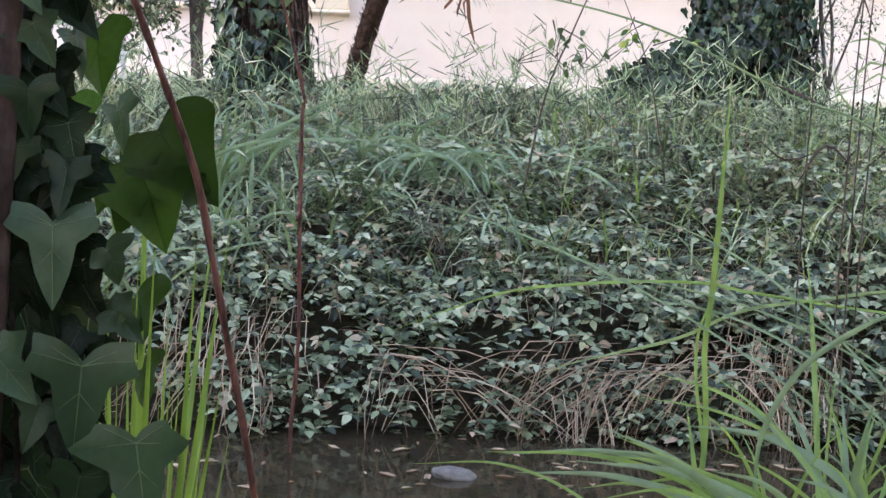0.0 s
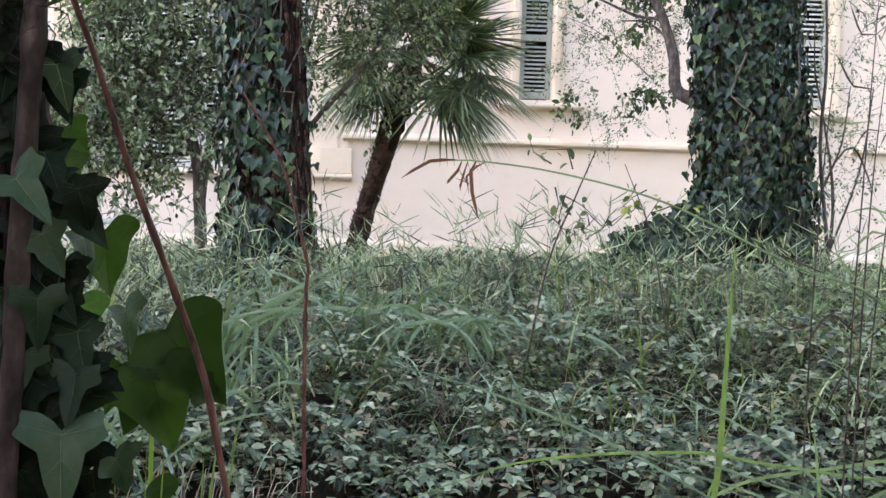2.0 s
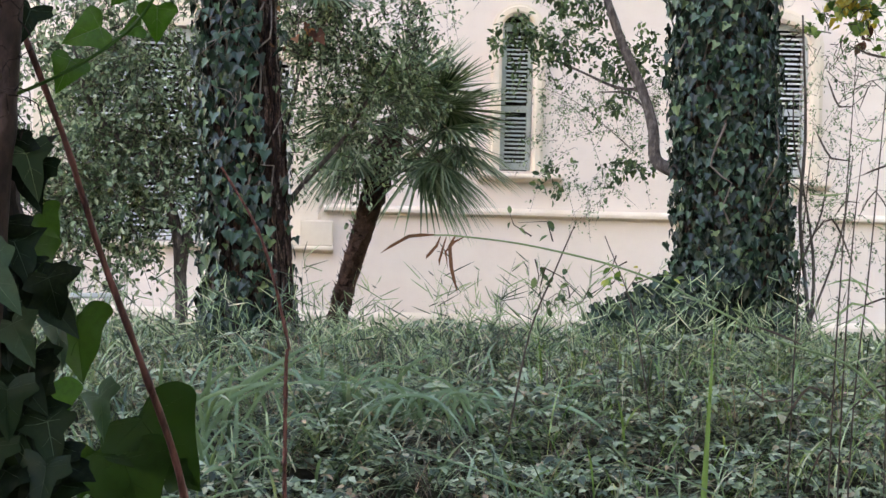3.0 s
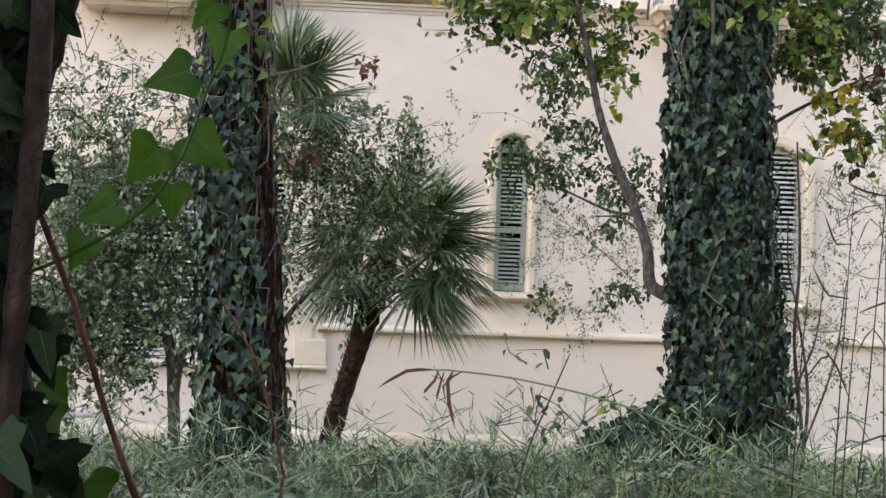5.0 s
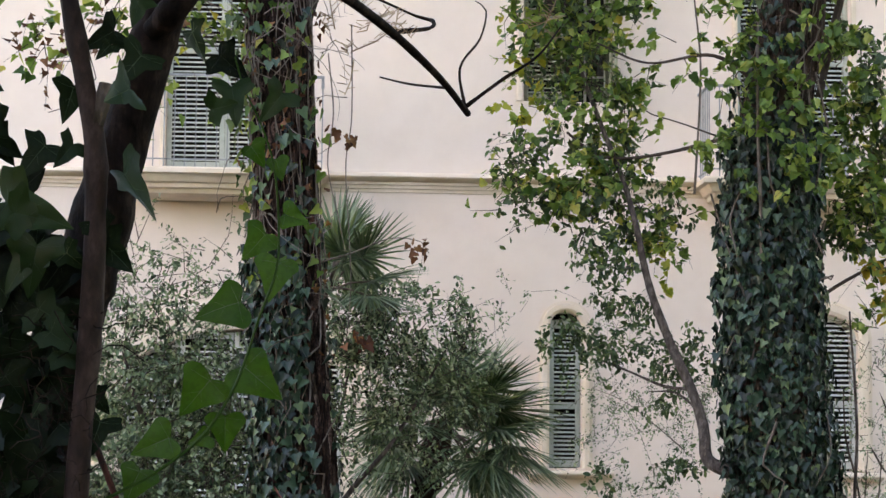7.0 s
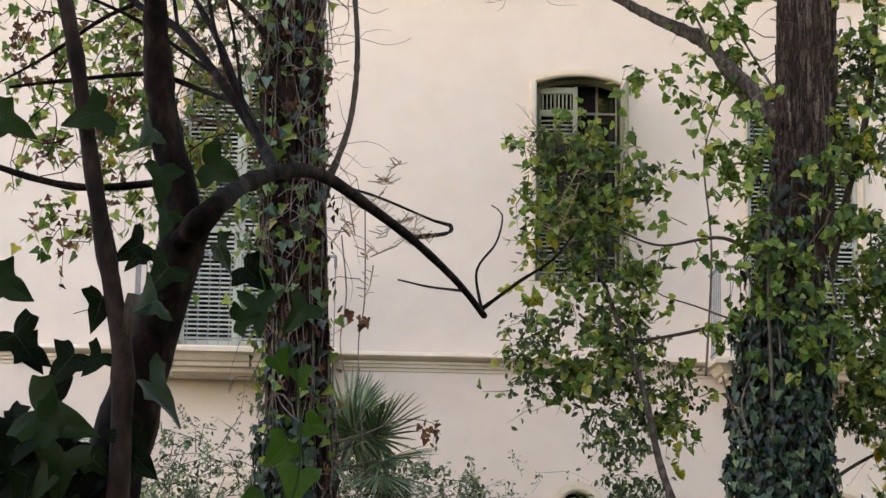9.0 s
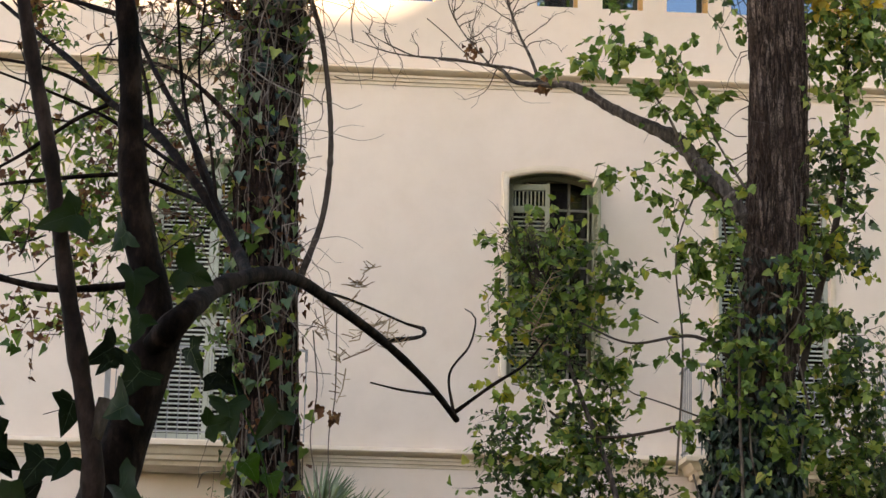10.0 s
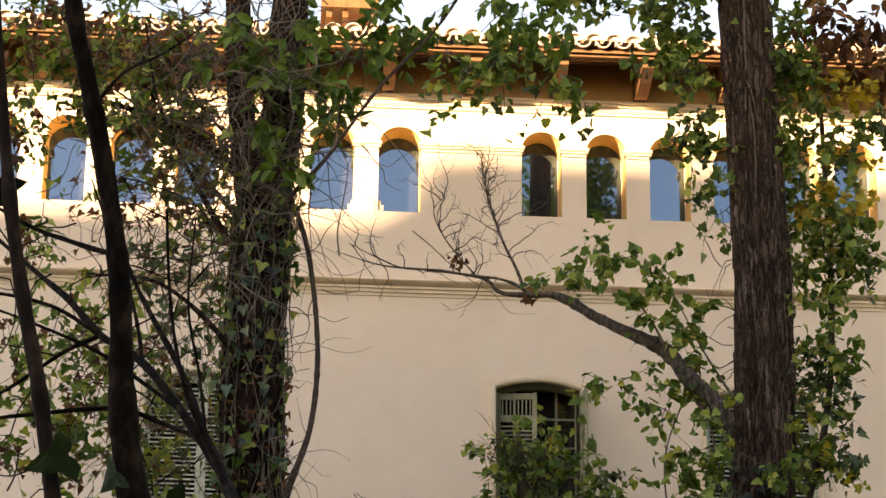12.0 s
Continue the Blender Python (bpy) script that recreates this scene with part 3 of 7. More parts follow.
# ---- loggia windows under the roof ----
for n in range(len(LOGGIA)):
    op = OPENINGS["loggia%d" % n]
    a, b = op[:2]
    xs = arch_xs(op, 10)
    v = [(a, 0.38, op[2])] + [(x, 0.38, arch_top(op, x)) for x in xs] + [(b, 0.38, op[2])]
    win = thing("loggia_window", ((a + b) / 2, 0.38, op[2]), label="arched loggia window with reflecting glass", category="window", group="loggia windows")
    part("pane", mesh_of("pane", v, [tuple(range(len(v) - 1, -1, -1))], GLASS_SKY), win, "plain glass pane, sky blue put into its reflection")
    fr = Soup()
    fr.box(a, a + 0.006, 0.355, 0.376, op[2], op[3]).box(b - 0.006, b, 0.355, 0.376, op[2], op[3]).box(a + 0.006, b - 0.006, 0.355, 0.376, op[2], op[2] + 0.02)
    part("frame", fr.mesh("frame", TRIM), win)
piers = [(LOGGIA[i][1] + 0.02, LOGGIA[i + 1][0] - 0.012) for i in range(len(LOGGIA) - 1)]
for a, b in piers:
    cap = Soup()
    cap.box(a - 0.03, b + 0.03, -0.045, 0.10, 11.035, 11.075).box(a - 0.018, b + 0.018, -0.03, 0.10, 11.005, 11.0345).box(a + 0.01, b - 0.01, -0.014, -0.002, 10.965, 11.0045)
    alone("trim_capital", cap.mesh("trim_capital", TRIM), label="flat plaster capital between loggia arches", category="capital", kind="structure")
    if (a, b) == piers[6]:
        foot = Soup()
        foot.box(a - 0.07, b + 0.07, 0.03, 0.17, 10.216, 10.30).box(a - 0.035, b + 0.035, 0.03, 0.17, 10.3005, 10.355)
        alone("trim_pier_foot", foot.mesh("trim_pier_foot", TRIM), label="stepped plaster foot of a loggia pier", category="pier foot", kind="structure")


# ---- shutters ----
def shutter(name, w, h, m, mat, gap=0.062, tall_top=False, group="louvred shutters", label="louvred wooden shutter, closed"):
    """A louvred leaf, hinge at its left foot: stiles, rails and slats."""
    ob = thing(name, (0, 0, 0), label=label, category="shutter", group=group)
    ob.matrix_basis = m
    st, d = 0.055, 0.035
    def piece(n, me, local):
        o = new(n, me)
        o.parent = ob
        o.matrix_basis = local
        return o
    key = (round(h, 3), mat.name)
    stile = bevel_box("stile", st, d, h, 0.004, mat)
    for x in (st / 2, w - st / 2):
        piece("stile", stile, pose(x, 0, h / 2))
    rail = bevel_box("rail", w - 2 * st - 0.002, d, 0.075, 0.004, mat)
    levels = [0.04, h * 0.42, h - 0.04]
    for z in levels:
        piece("rail", rail, pose(w / 2, 0, z))
    slat = bevel_box("slat", w - 2 * st - 0.004, 0.038, 0.008, 0.002, mat)
    top = h - 0.08
    if tall_top:
        bar = bevel_box("baluster", 0.016, 0.016, 0.17, 0.005, mat)
        piece("rail", rail, pose(w / 2, 0, h - 0.30))
        k = max(3, int((w - 2 * st) / 0.045))
        for i in range(k):
            piece("baluster", bar, pose(st + (i + 0.5) * (w - 2 * st) / k, 0, h - 0.17))
        top = h - 0.34
    z = 0.10
    while z < top:
        if all(abs(z - q) > 0.06 for q in levels):
            piece("slat", slat, pose(w / 2, 0, z, 38 + 6 * noise.noise(Vector((z * 9, w, 0)))))
        z += gap
    return ob


def glazing(name, x0, x1, z0, z1, y, cols, rows, mat, frame_mat, label):
    ob = thing(name, ((x0 + x1) / 2, y, z0), label=label, category="window")
    part("pane", mesh_of("pane", [(x0, y, z0), (x1, y, z0), (x1, y, z1), (x0, y, z1)], [(0, 1, 2, 3)], mat), ob, "dark window glass")
    bars = Soup()
    for i in range(cols + 1):
        x = x0 + (x1 - x0) * i / cols
        bars.box(x - 0.014, x + 0.014, y - 0.03, y - 0.002, z0, z1)
    part("frame", bars.mesh("frame", frame_mat), ob)
    bars = Soup()
    for j in range(rows + 1):
        z = z0 + (z1 - z0) * j / rows
        bars.box(x0, x1, y - 0.026, y - 0.003, z - 0.012, z + 0.012)
    part("glazing_bars", bars.mesh("glazing_bars", frame_mat), ob)
    return ob


shutter("shutter", 0.345, 1.60, pose(1.912, 0.10, 1.81), SHUTTER, 0.047, label="sage green louvred shutter of a narrow window")
glazing("window_1", 1.905, 2.262, 3.42, 3.51, 0.16, 1, 1, GLASS_DARK, SHUTTER, "dark fanlight of a narrow window")
for i in range(4):
    shutter("shutter", 0.588, 2.30, pose(-2.727 + i * 0.591, 0.10, 0.94), WHITE_PAINT, 0.06, label="pale grey louvred shutter of a wide arched window")
for i in range(2):
    shutter("shutter", 0.56, 1.70, pose(4.205 + i * 0.563, 0.08, 1.82), WHITE_PAINT, 0.055, label="pale louvred shutter of an arched window")
for key in ("door_a", "door_b", "far_left"):
    a, b = OPENINGS[key][:2]
    for i in range(2):
        shutter("shutter", 0.635, 3.16, pose(a + 0.003 + i * 0.638, 0.12, 5.04), PALE_PAINT if key == "door_a" else SHUTTER, 0.052, label="tall grey-green louvred shutter of a balcony door")
shutter("shutter", 0.47, 2.24, pose(1.61, 0.13, 5.87, 0, 0, -6), SHUTTER_OLIVE, 0.05, True, label="olive green shutter with a baluster top, half open")
shutter("shutter", 0.45, 2.20, pose(2.575, -0.005, 5.87, 0, 0, -90), SHUTTER_OLIVE, 0.055, True, label="olive green shutter opened out from the wall")
glazing("window_2", 1.60, 2.56, 5.85, 8.19, 0.30, 4, 7, GLASS_DARK, OLD_WOOD, "dark casement window with small panes")


# ---- balconies ----
def balcony(x0, x1, label):
    ob = thing("balcony", ((x0 + x1) / 2, -0.3, 4.7), label=label, category="balcony", group="balconies")
    slab = Soup()
    rows = [(0.70, 4.95), (0.715, 4.93), (0.715, 4.885), (0.66, 4.875), (0.64, 4.85), (0.61, 4.80), (0.57, 4.79), (0.56, 4.745), (0.50, 4.735), (0.49, 4.69), (0.36, 4.665)]
    v = []
    for p, z in rows:
        i = 0.715 - p
        v += [(x0 + i, 0.0, z), (x0 + i, -p, z), (x1 - i, -p, z), (x1 - i, 0.0, z)]
    f = [(0, 1, 2, 3), tuple(len(v) - 1 - k for k in range(4))]
    for r in range(len(rows) - 1):
        f += [(r * 4 + k, (r + 1) * 4 + k, (r + 1) * 4 + k + 1, r * 4 + k + 1) for k in range(3)]
    part("slab", mesh_of("slab", v, f, TRIM), ob, "moulded cream balcony slab")
    top = Soup()
    top.box(x0 + 0.05, x1 - 0.05, -0.665, -0.635, 5.94, 5.965).box(x0 + 0.05, x0 + 0.08, -0.634, 0, 5.94, 5.965).box(x1 - 0.08, x1 - 0.05, -0.634, 0, 5.94, 5.965)
    part("handrail", top.mesh("handrail", IRON), ob)
    low = Soup()
    low.box(x0 + 0.06, x1 - 0.06, -0.658, -0.642, 5.03, 5.045).box(x0 + 0.06, x0 + 0.075, -0.641, 0, 5.03, 5.045).box(x1 - 0.075, x1 - 0.06, -0.641, 0, 5.03, 5.045)
    part("bottom_rail", low.mesh("bottom_rail", IRON), ob)
    bar = bevel_box("bar", 0.013, 0.013, 0.985, 0.003, IRON)
    n = int((x1 - x0) / 0.115)
    for i in range(n + 1):
        part("bar", bar, ob, m=pose(x0 + 0.065 + (x1 - x0 - 0.13) * i / n, -0.65, 5.448))
    for x in (x0 + 0.065, x1 - 0.065):
        for y in (-0.54, -0.43, -0.32, -0.21, -0.10):
            part("bar", bar, ob, m=pose(x, y, 5.448))


balcony(-2.83, -0.56, "cream balcony with a thin grey iron railing")
balcony(3.50, 5.78, "cream balcony with a thin grey iron railing, partly behind leaves")

# ---- roof ----
roof = thing("roof", (1, 0, 12), label="roof of curved terracotta tiles on wooden eaves", category="roof", kind="structure")
EAVE_Y, EAVE_Z, SLOPE = -0.85, 11.98, math.tan(radians(17))


def roof_z(y):
    return EAVE_Z + (y - EAVE_Y) * SLOPE


deck = Soup()
deck.add([(X0, EAVE_Y, EAVE_Z), (X1, EAVE_Y, EAVE_Z), (X1, 9, roof_z(9)), (X0, 9, roof_z(9)),
          (X0, EAVE_Y, EAVE_Z - 0.035), (X1, EAVE_Y, EAVE_Z - 0.035), (X1, 9, roof_z(9) - 0.035), (X0, 9, roof_z(9) - 0.035)],
         [(0, 1, 2, 3), (7, 6, 5, 4), (0, 4, 5, 1), (3, 2, 6, 7), (0, 3, 7, 4), (1, 5, 6, 2)])
part("deck", deck.mesh("deck", EAVE_WOOD), roof, "brown boarded eaves")
for y in (-0.78, -0.5, -0.2):
    bt = Soup()
    z = roof_z(y) - 0.036
    bt.box(X0, X1, y - 0.03, y + 0.03, z - 0.055, z - 0.012)
    part("batten", bt.mesh("batten", EAVE_WOOD), roof)
v = []
for x in (-0.07, 0.07):
    v += [(x, -0.02, 11.95), (x, -0.02, 11.73), (x, -0.22, 11.70), (x, -0.50, 11.77), (x, -0.72, 11.88), (x, -0.74, 11.99), (x, -0.50, 12.06), (x, -0.02, 12.20)]
bracket = mesh_of("bracket", v, [tuple(range(7, -1, -1)), tuple(range(8, 16)), *[(k, (k + 1) % 8, 8 + (k + 1) % 8, 8 + k) for k in range(8)]], EAVE_WOOD)
for i in range(-9, 12):
    part("bracket", bracket, roof, m=pose(0.30 + 0.997 * i, -0.004, -0.04))

frieze = Soup()
frieze.box(X0, X1, -0.02, -0.002, 11.662, 12.165)
alone("trim_frieze", frieze.mesh("trim_frieze", OCHRE), label="ochre frieze band under the eaves", category="frieze", kind="structure")
frieze = Soup()
frieze.box(X0, X1, -0.09, -0.002, 11.632, 11.6615).box(X0, X1, -0.06, -0.002, 11.60, 11.6315).box(X0, X1, -0.03, -0.002, 11.57, 11.5995)
alone("trim_cornice", frieze.mesh("trim_cornice", TRIM), label="stepped cornice under the frieze", category="cornice", kind="structure")


def barrel_tile(r0, r1, length, up):
    v, f, n = [], [], 7
    for y, r in ((0, r0), (length, r1)):
        for t in (0.0, 0.016):
            for k in range(n):
                a = math.pi * k / (n - 1)
                v.append(((r - t) * math.cos(a), y, up * (r - t) * math.sin(a) * 0.85))
    for k in range(n - 1):
        f += [(k, k + 1, 2 * n + k + 1, 2 * n + k), (n + k + 1, n + k, 3 * n + k, 3 * n + k + 1), (k + 1, k, n + k, n + k + 1), (2 * n + k, 2 * n + k + 1, 3 * n + k + 1, 3 * n + k)]
    if up > 0:
        k = len(v)
        v += [((r0 - 0.012) * math.cos(math.pi * i / (n - 1)), 0.03, up * (r0 - 0.012) * math.sin(math.pi * i / (n - 1)) * 0.85) for i in range(n)]
        f.append(tuple(range(k, k + n)))
    return mesh_of("tile", v, f, TILE)


cover, pan = barrel_tile(0.105, 0.085, 0.44, 1), barrel_tile(0.09, 0.105, 0.44, -1)
tilt = math.degrees(math.atan(SLOPE))
rng = np.random.RandomState(5)
for row in range(3):
    for i in range(46):
        x, y = -4.1 + 0.232 * i, EAVE_Y - 0.07 + 0.36 * row
        part("tile", cover, roof, m=pose(x + rng.normal(0, 0.006), y + rng.normal(0, 0.012), roof_z(y) + 0.115 + 0.012 * row, tilt + rng.normal(0, 1), rng.normal(0, 2.0), rng.normal(0, 1.5)))
        if row < 3:
            part("tile", pan, roof, m=pose(x + 0.116, y - 0.01, roof_z(y) + 0.10, tilt))
rest = Soup()
for row in range(3, 12):
    for i in range(46):
        x, y = -4.1 + 0.232 * i, EAVE_Y - 0.07 + 0.36 * row
        vv, ff = [], []
        for yy in (0, 0.40):
            for k in range(5):
                a = math.pi * k / 4
                vv.append((x + 0.1 * math.cos(a), y + yy, roof_z(y + yy) + 0.115 + 0.085 * math.sin(a) - 0.03 * yy))
        rest.add(vv, [(k, k + 1, 6 + k, 5 + k) for k in range(4)])
part("tile_field", rest.mesh("tile_field", TILE, True), roof, kind="stuff")
# roof turret behind the eaves
turret = thing("roof_turret", (-0.3, 2.2, 12.6), label="small square roof turret with a brown wooden eave", category="turret", kind="structure")
tb = Soup()
tb.box(-0.29, -0.00, 1.5, 2.6, 12.3, 13.16)
part("wall", tb.mesh("wall", STUCCO), turret)
tb = Soup()
tb.box(-0.51, 0.20, 0.85, 2.9, 13.168, 13.32)
part("eave", tb.mesh("eave", EAVE_WOOD), turret)
for x in (-0.41, -0.21, 0.10):
    tb = Soup()
    tb.box(x - 0.035, x + 0.035, 0.92, 1.498, 13.06, 13.16)
    part("bracket", tb.mesh("bracket", EAVE_WOOD), turret)

# ---- plain unseen building added behind the viewer, its top edge shaped to shade the lower storeys ----
DIST = 62.0
back = -sun_way.normalized() * -DIST


def shade_point(x, z):
    return Vector((x, 0, z)) + sun_way.normalized() * DIST


s = Soup()
line = [(-30, 9.9), (-3.6, 10.22), (-0.6, 10.14), (0.15, 10.22), (0.45, 10.55), (0.70, 10.98), (1.9, 11.02), (2.7, 10.98), (4.0, 10.98), (6.0, 10.85), (20, 10.75)]
v = []
for x, z in line:
    p = shade_point(x, z)
    v += [(p.x, p.y, p.z), (p.x, p.y, -0.5), (p.x, p.y - 8, p.z - 0.5), (p.x, p.y - 8, -0.5)]
f = []
for i in range(len(line) - 1):
    a, b = 4 * i, 4 * i + 4
    f += [(a, a + 1, b + 1, b), (a, b, b + 2, a + 2), (a + 2, b + 2, b + 3, a + 3)]
f += [(0, 2, 3, 1), (4 * len(line) - 4, 4 * len(line) - 3, 4 * len(line) - 1, 4 * len(line) - 2)]
alone("wall_occluder", s.add(v, f).mesh("wall_occluder", STUCCO), label="unseen plain building added to shade the lower storeys", category="wall", kind="structure")


# ---- trees ----
def tree_trunk(parent, rows, mat, sides=56, step=0.06, rough=0.12, seed=0.0, name="trunk", flute=0.1):
    s = Soup()
    tube(s, rows, sides, step, rough, 0, 5.0, seed, flute)
    return part(name, s.mesh(name, mat, False), parent)


def bark_plates(r, parent, n, rows, z0, z1, mat, tall=(0.08, 0.28), broad=(0.010, 0.028)):
    """Long flaking plates of bark that stand proud of a trunk, with ragged ends."""
    q = np.array(rows)
    s = Soup()
    for _ in range(n):
        z, a = r.uniform(z0, z1), r.uniform(-math.pi, 0.0)
        L, w = r.uniform(*tall), r.uniform(*broad)
        twist, out = r.normal(0, 0.12), r.uniform(0.002, 0.016)
        v = []
        for t, k in ((0.0, 0.35), (0.3, 1.0), (0.7, 0.85), (1.0, 0.25)):
            zz = z + L * t
            cx, cy, rr = (np.interp(zz, q[:, 2], q[:, j]) for j in (0, 1, 3))
            lift = out * (0.4 + 1.2 * abs(t - 0.5))
            for side in (-1, 0, 1):
                b = a + twist * (t - 0.5) + side * k * w * 0.5 / rr + r.normal(0, 0.004 / rr)
                d = rr * 1.0 + lift + (0.006 if side == 0 else -0.012)
                v.append((cx + math.cos(b) * d, cy + math.sin(b) * d, zz + r.normal(0, 0.006)))
        s.add(v, [(3 * i + j, 3 * i + j + 1, 3 * i + j + 4, 3 * i + j + 3) for i in range(3) for j in range(2)])
    part("flaking_bark", s.mesh("flaking_bark", mat), parent, "flaking strips of bark", kind="stuff")


def around(rng, n, rows, z0, z1, out, face=(0.0, -1.0), bias=0.0):
    """n places on a trunk's skin between two heights: pos, outward normal."""
    q = np.array(rows)
    z = rng.uniform(z0, z1, n)
    cx, cy, r = (np.interp(z, q[:, 2], q[:, k]) for k in (0, 1, 3))
    base = math.atan2(face[1], face[0])
    a = base + rng.uniform(-1, 1, n) * math.pi * (1 - bias)
    nrm = np.stack([np.cos(a), np.sin(a), np.zeros(n)], 1)
    return np.stack([cx, cy, z], 1) + nrm * (r * rng.uniform(0.96, 1.0, n) + out * rng.uniform(0, 1, n))[:, None], nrm


def cover_with_leaves(rng, parent, shape, pos, nrm, size, mat, part_mat, singles=280, name="leaf", spread=0.42):
    """Leaves that hang on a skin, tips down: the first ones as parts, the rest as one mesh."""
    n = len(pos)
    way = unit(np.stack([rng.normal(0, 0.38, n), rng.normal(0, 0.2, n), -np.ones(n)], 1) + nrm * 0.22)
    up = unit(nrm + rng.normal(0, spread, (n, 3)) + np.array([0, 0, 0.30]))
    sz = size * (0.55 + 0.7 * rng.uniform(0, 1, n))
    front = np.argsort(nrm[:, 1] + rng.uniform(0, 0.5, n))
    one = front[:singles]
    v, f = shape
    me = mesh_of(name, v.tolist(), f, part_mat)
    for i in one:
        w = Vector(way[i])
        sd = w.cross(Vector(up[i])).normalized()
        nn = sd.cross(w)
        m = Matrix((sd, w, nn)).transposed().to_4x4() @ Matrix.Scale(sz[i], 4)
        part(name, me, parent, m=Matrix.Translation(pos[i]) @ m)
    others = front[singles:]
    if len(others):
        part("leaf_mass", leaves("leaf_mass", shape, pos[others], way[others], up[others], sz[others], mat), parent, kind="stuff")


def vines_on(rng, n, rows, z0, z1, out, wander=0.35, r=0.008):
    """Thin bare vine stems that climb and hang about a trunk."""
    q = np.array(rows)
    s = Soup()
    for _ in range(n):
        a = rng.uniform(-math.pi, 0.0)
        z = rng.uniform(z0, z1)
        L = rng.uniform(0.5, 1.8)
        pts = []
        k = 6
        for i in range(k):
            zz = z + L * i / (k - 1)
            a += rng.normal(0, wander)
            cx, cy, rr = (np.interp(zz, q[:, 2], q[:, j]) for j in (0, 1, 3))
            d = rr + out * rng.uniform(0.02, 1.0)
            pts.append((cx + math.cos(a) * d, cy + math.sin(a) * d, zz + rng.normal(0, 0.07), r * rng.uniform(0.5, 1.2)))
        tube(s, pts, 4, 0.08)
    return s


def loops_about(rng, n, centre, spread, length, r=0.004, curl=0.5):
    """Curling bare tendrils."""
    s = Soup()
    for _ in range(n):
        p = np.array(centre) + rng.normal(0, 1, 3) * np.array(spread)
        d = unit(rng.normal(0, 1, 3) * np.array([1, 0.4, 1]))
        pts = []
        L = length * rng.uniform(0.4, 1.3)
        for i in range(7):
            pts.append((*p, r * (1.15 - i / 7)))
            d = unit(d + rng.normal(0, curl, 3) * np.array([1, 0.5, 1]) + np.array([0, 0, -0.06]))
            p = p + d * L / 6
        tube(s, pts, 3, 0.05)
    return s


rng = np.random.RandomState(11)

# the tree at the bank's left
TL = [(-0.68, -8.7, -0.2, 0.34), (-0.70, -8.7, 0.6, 0.29), (-0.75, -8.7, 1.7, 0.25), (-0.84, -8.7, 2.8, 0.225), (-0.90, -8.7, 3.9, 0.215), (-0.97, -8.7, 5.2, 0.225), (-0.99, -8.7, 6.2, 0.215), (-0.94, -8.7, 7.2, 0.20)]
tree_l = thing("tree", (-0.68, -8.7, 0.0), label="tall brown-barked tree wrapped in ivy and bare vines", category="tree", group="garden trees")
tree_trunk(tree_l, TL, BARK_DARK, seed=3.1)
bark_plates(np.random.RandomState(121), tree_l, 700, TL, 0.3, 6.9, BARK_DARK, (0.15, 0.5))
bark_plates(np.random.RandomState(124), tree_l, 120, TL, 0.3, 6.9, BARK_STRIP, (0.10, 0.4))
tree_trunk(tree_l, [(-0.95, -8.7, 6.95, 0.17), (-0.84, -8.72, 7.9, 0.155), (-0.80, -8.7, 9.2, 0.14), (-0.78, -8.7, 10.5, 0.12)], BARK_DARK, 22, 0.06, 0.12, 7.7, "fork")
tree_trunk(tree_l, [(-0.98, -8.7, 7.0, 0.14), (-1.12, -8.66, 7.7, 0.11), (-1.20, -8.62, 8.7, 0.10), (-1.26, -8.6, 10.3, 0.08)], BARK_DARK, 18, 0.06, 0.12, 5.2, "fork")
limb = Soup()
tube(limb, [(-0.80, -8.75, 4.72, 0.04), (-0.682, -8.8, 5.076, 0.026), (-0.553, -8.8, 5.497, 0.021), (-0.52, -8.8, 6.047, 0.019), (-0.588, -8.8, 6.678, 0.019), (-0.683, -8.8, 7.047, 0.018), (-0.85, -8.8, 7.4, 0.02)], 8, 0.04, 0.15, 0.5)
part("branch", limb.mesh("branch", TWIG_DARK), tree_l)
limb = Soup()
for pts in ([(-1.0, -8.7, 7.3, 0.05), (-1.5, -8.6, 7.75, 0.035), (-2.0, -8.5, 8.0, 0.022), (-2.5, -8.5, 8.1, 0.012)], [(-1.0, -8.7, 6.6, 0.03), (-1.4, -8.8, 7.2, 0.02), (-1.75, -8.8, 7.9, 0.012), (-1.9, -8.8, 8.6, 0.008)],
            [(-0.98, -8.8, 5.8, 0.03), (-1.3, -8.9, 6.2, 0.02), (-1.7, -8.9, 6.5, 0.013), (-2.2, -8.9, 6.55, 0.008)]):
    tube(limb, pts, 6, 0.06, 0.2, 0.4)
part("branch", limb.mesh("branch", BARK_DARK), tree_l)

ivy_l = thing("ivy", (-0.7, -8.95, 0.0), label="dark glossy ivy climbing a tree trunk", category="ivy", group="ivy on the trunks")
part("stem", vines_on(rng, 16, TL, 0.5, 2.8, 0.05).mesh("stem", VINE), ivy_l, kind="stuff")
p1, n1 = around(rng, 1700, TL, 0.15, 3.3, 0.12, (-0.85, -0.55), 0.55)
p2, n2 = around(rng, 110, TL, 0.2, 3.6, 0.08, (1.0, -0.15), 0.85)
p3, n3 = around(rng, 150, TL, 0.0, 0.8, 0.14, (-0.3, -1), 0.4)
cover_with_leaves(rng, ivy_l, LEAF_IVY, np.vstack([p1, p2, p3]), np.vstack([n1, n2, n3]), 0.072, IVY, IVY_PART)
climb_l = thing("climber", (-0.95, -8.9, 3.2), label="tangled bare vines with sparse ivy leaves on an upper trunk", category="climbing plant")
part("stem", vines_on(rng, 24, TL, 2.4, 7.2, 0.09, 0.22, 0.0055).mesh("stem", VINE), climb_l, "dry grey-brown vine stems", kind="stuff")
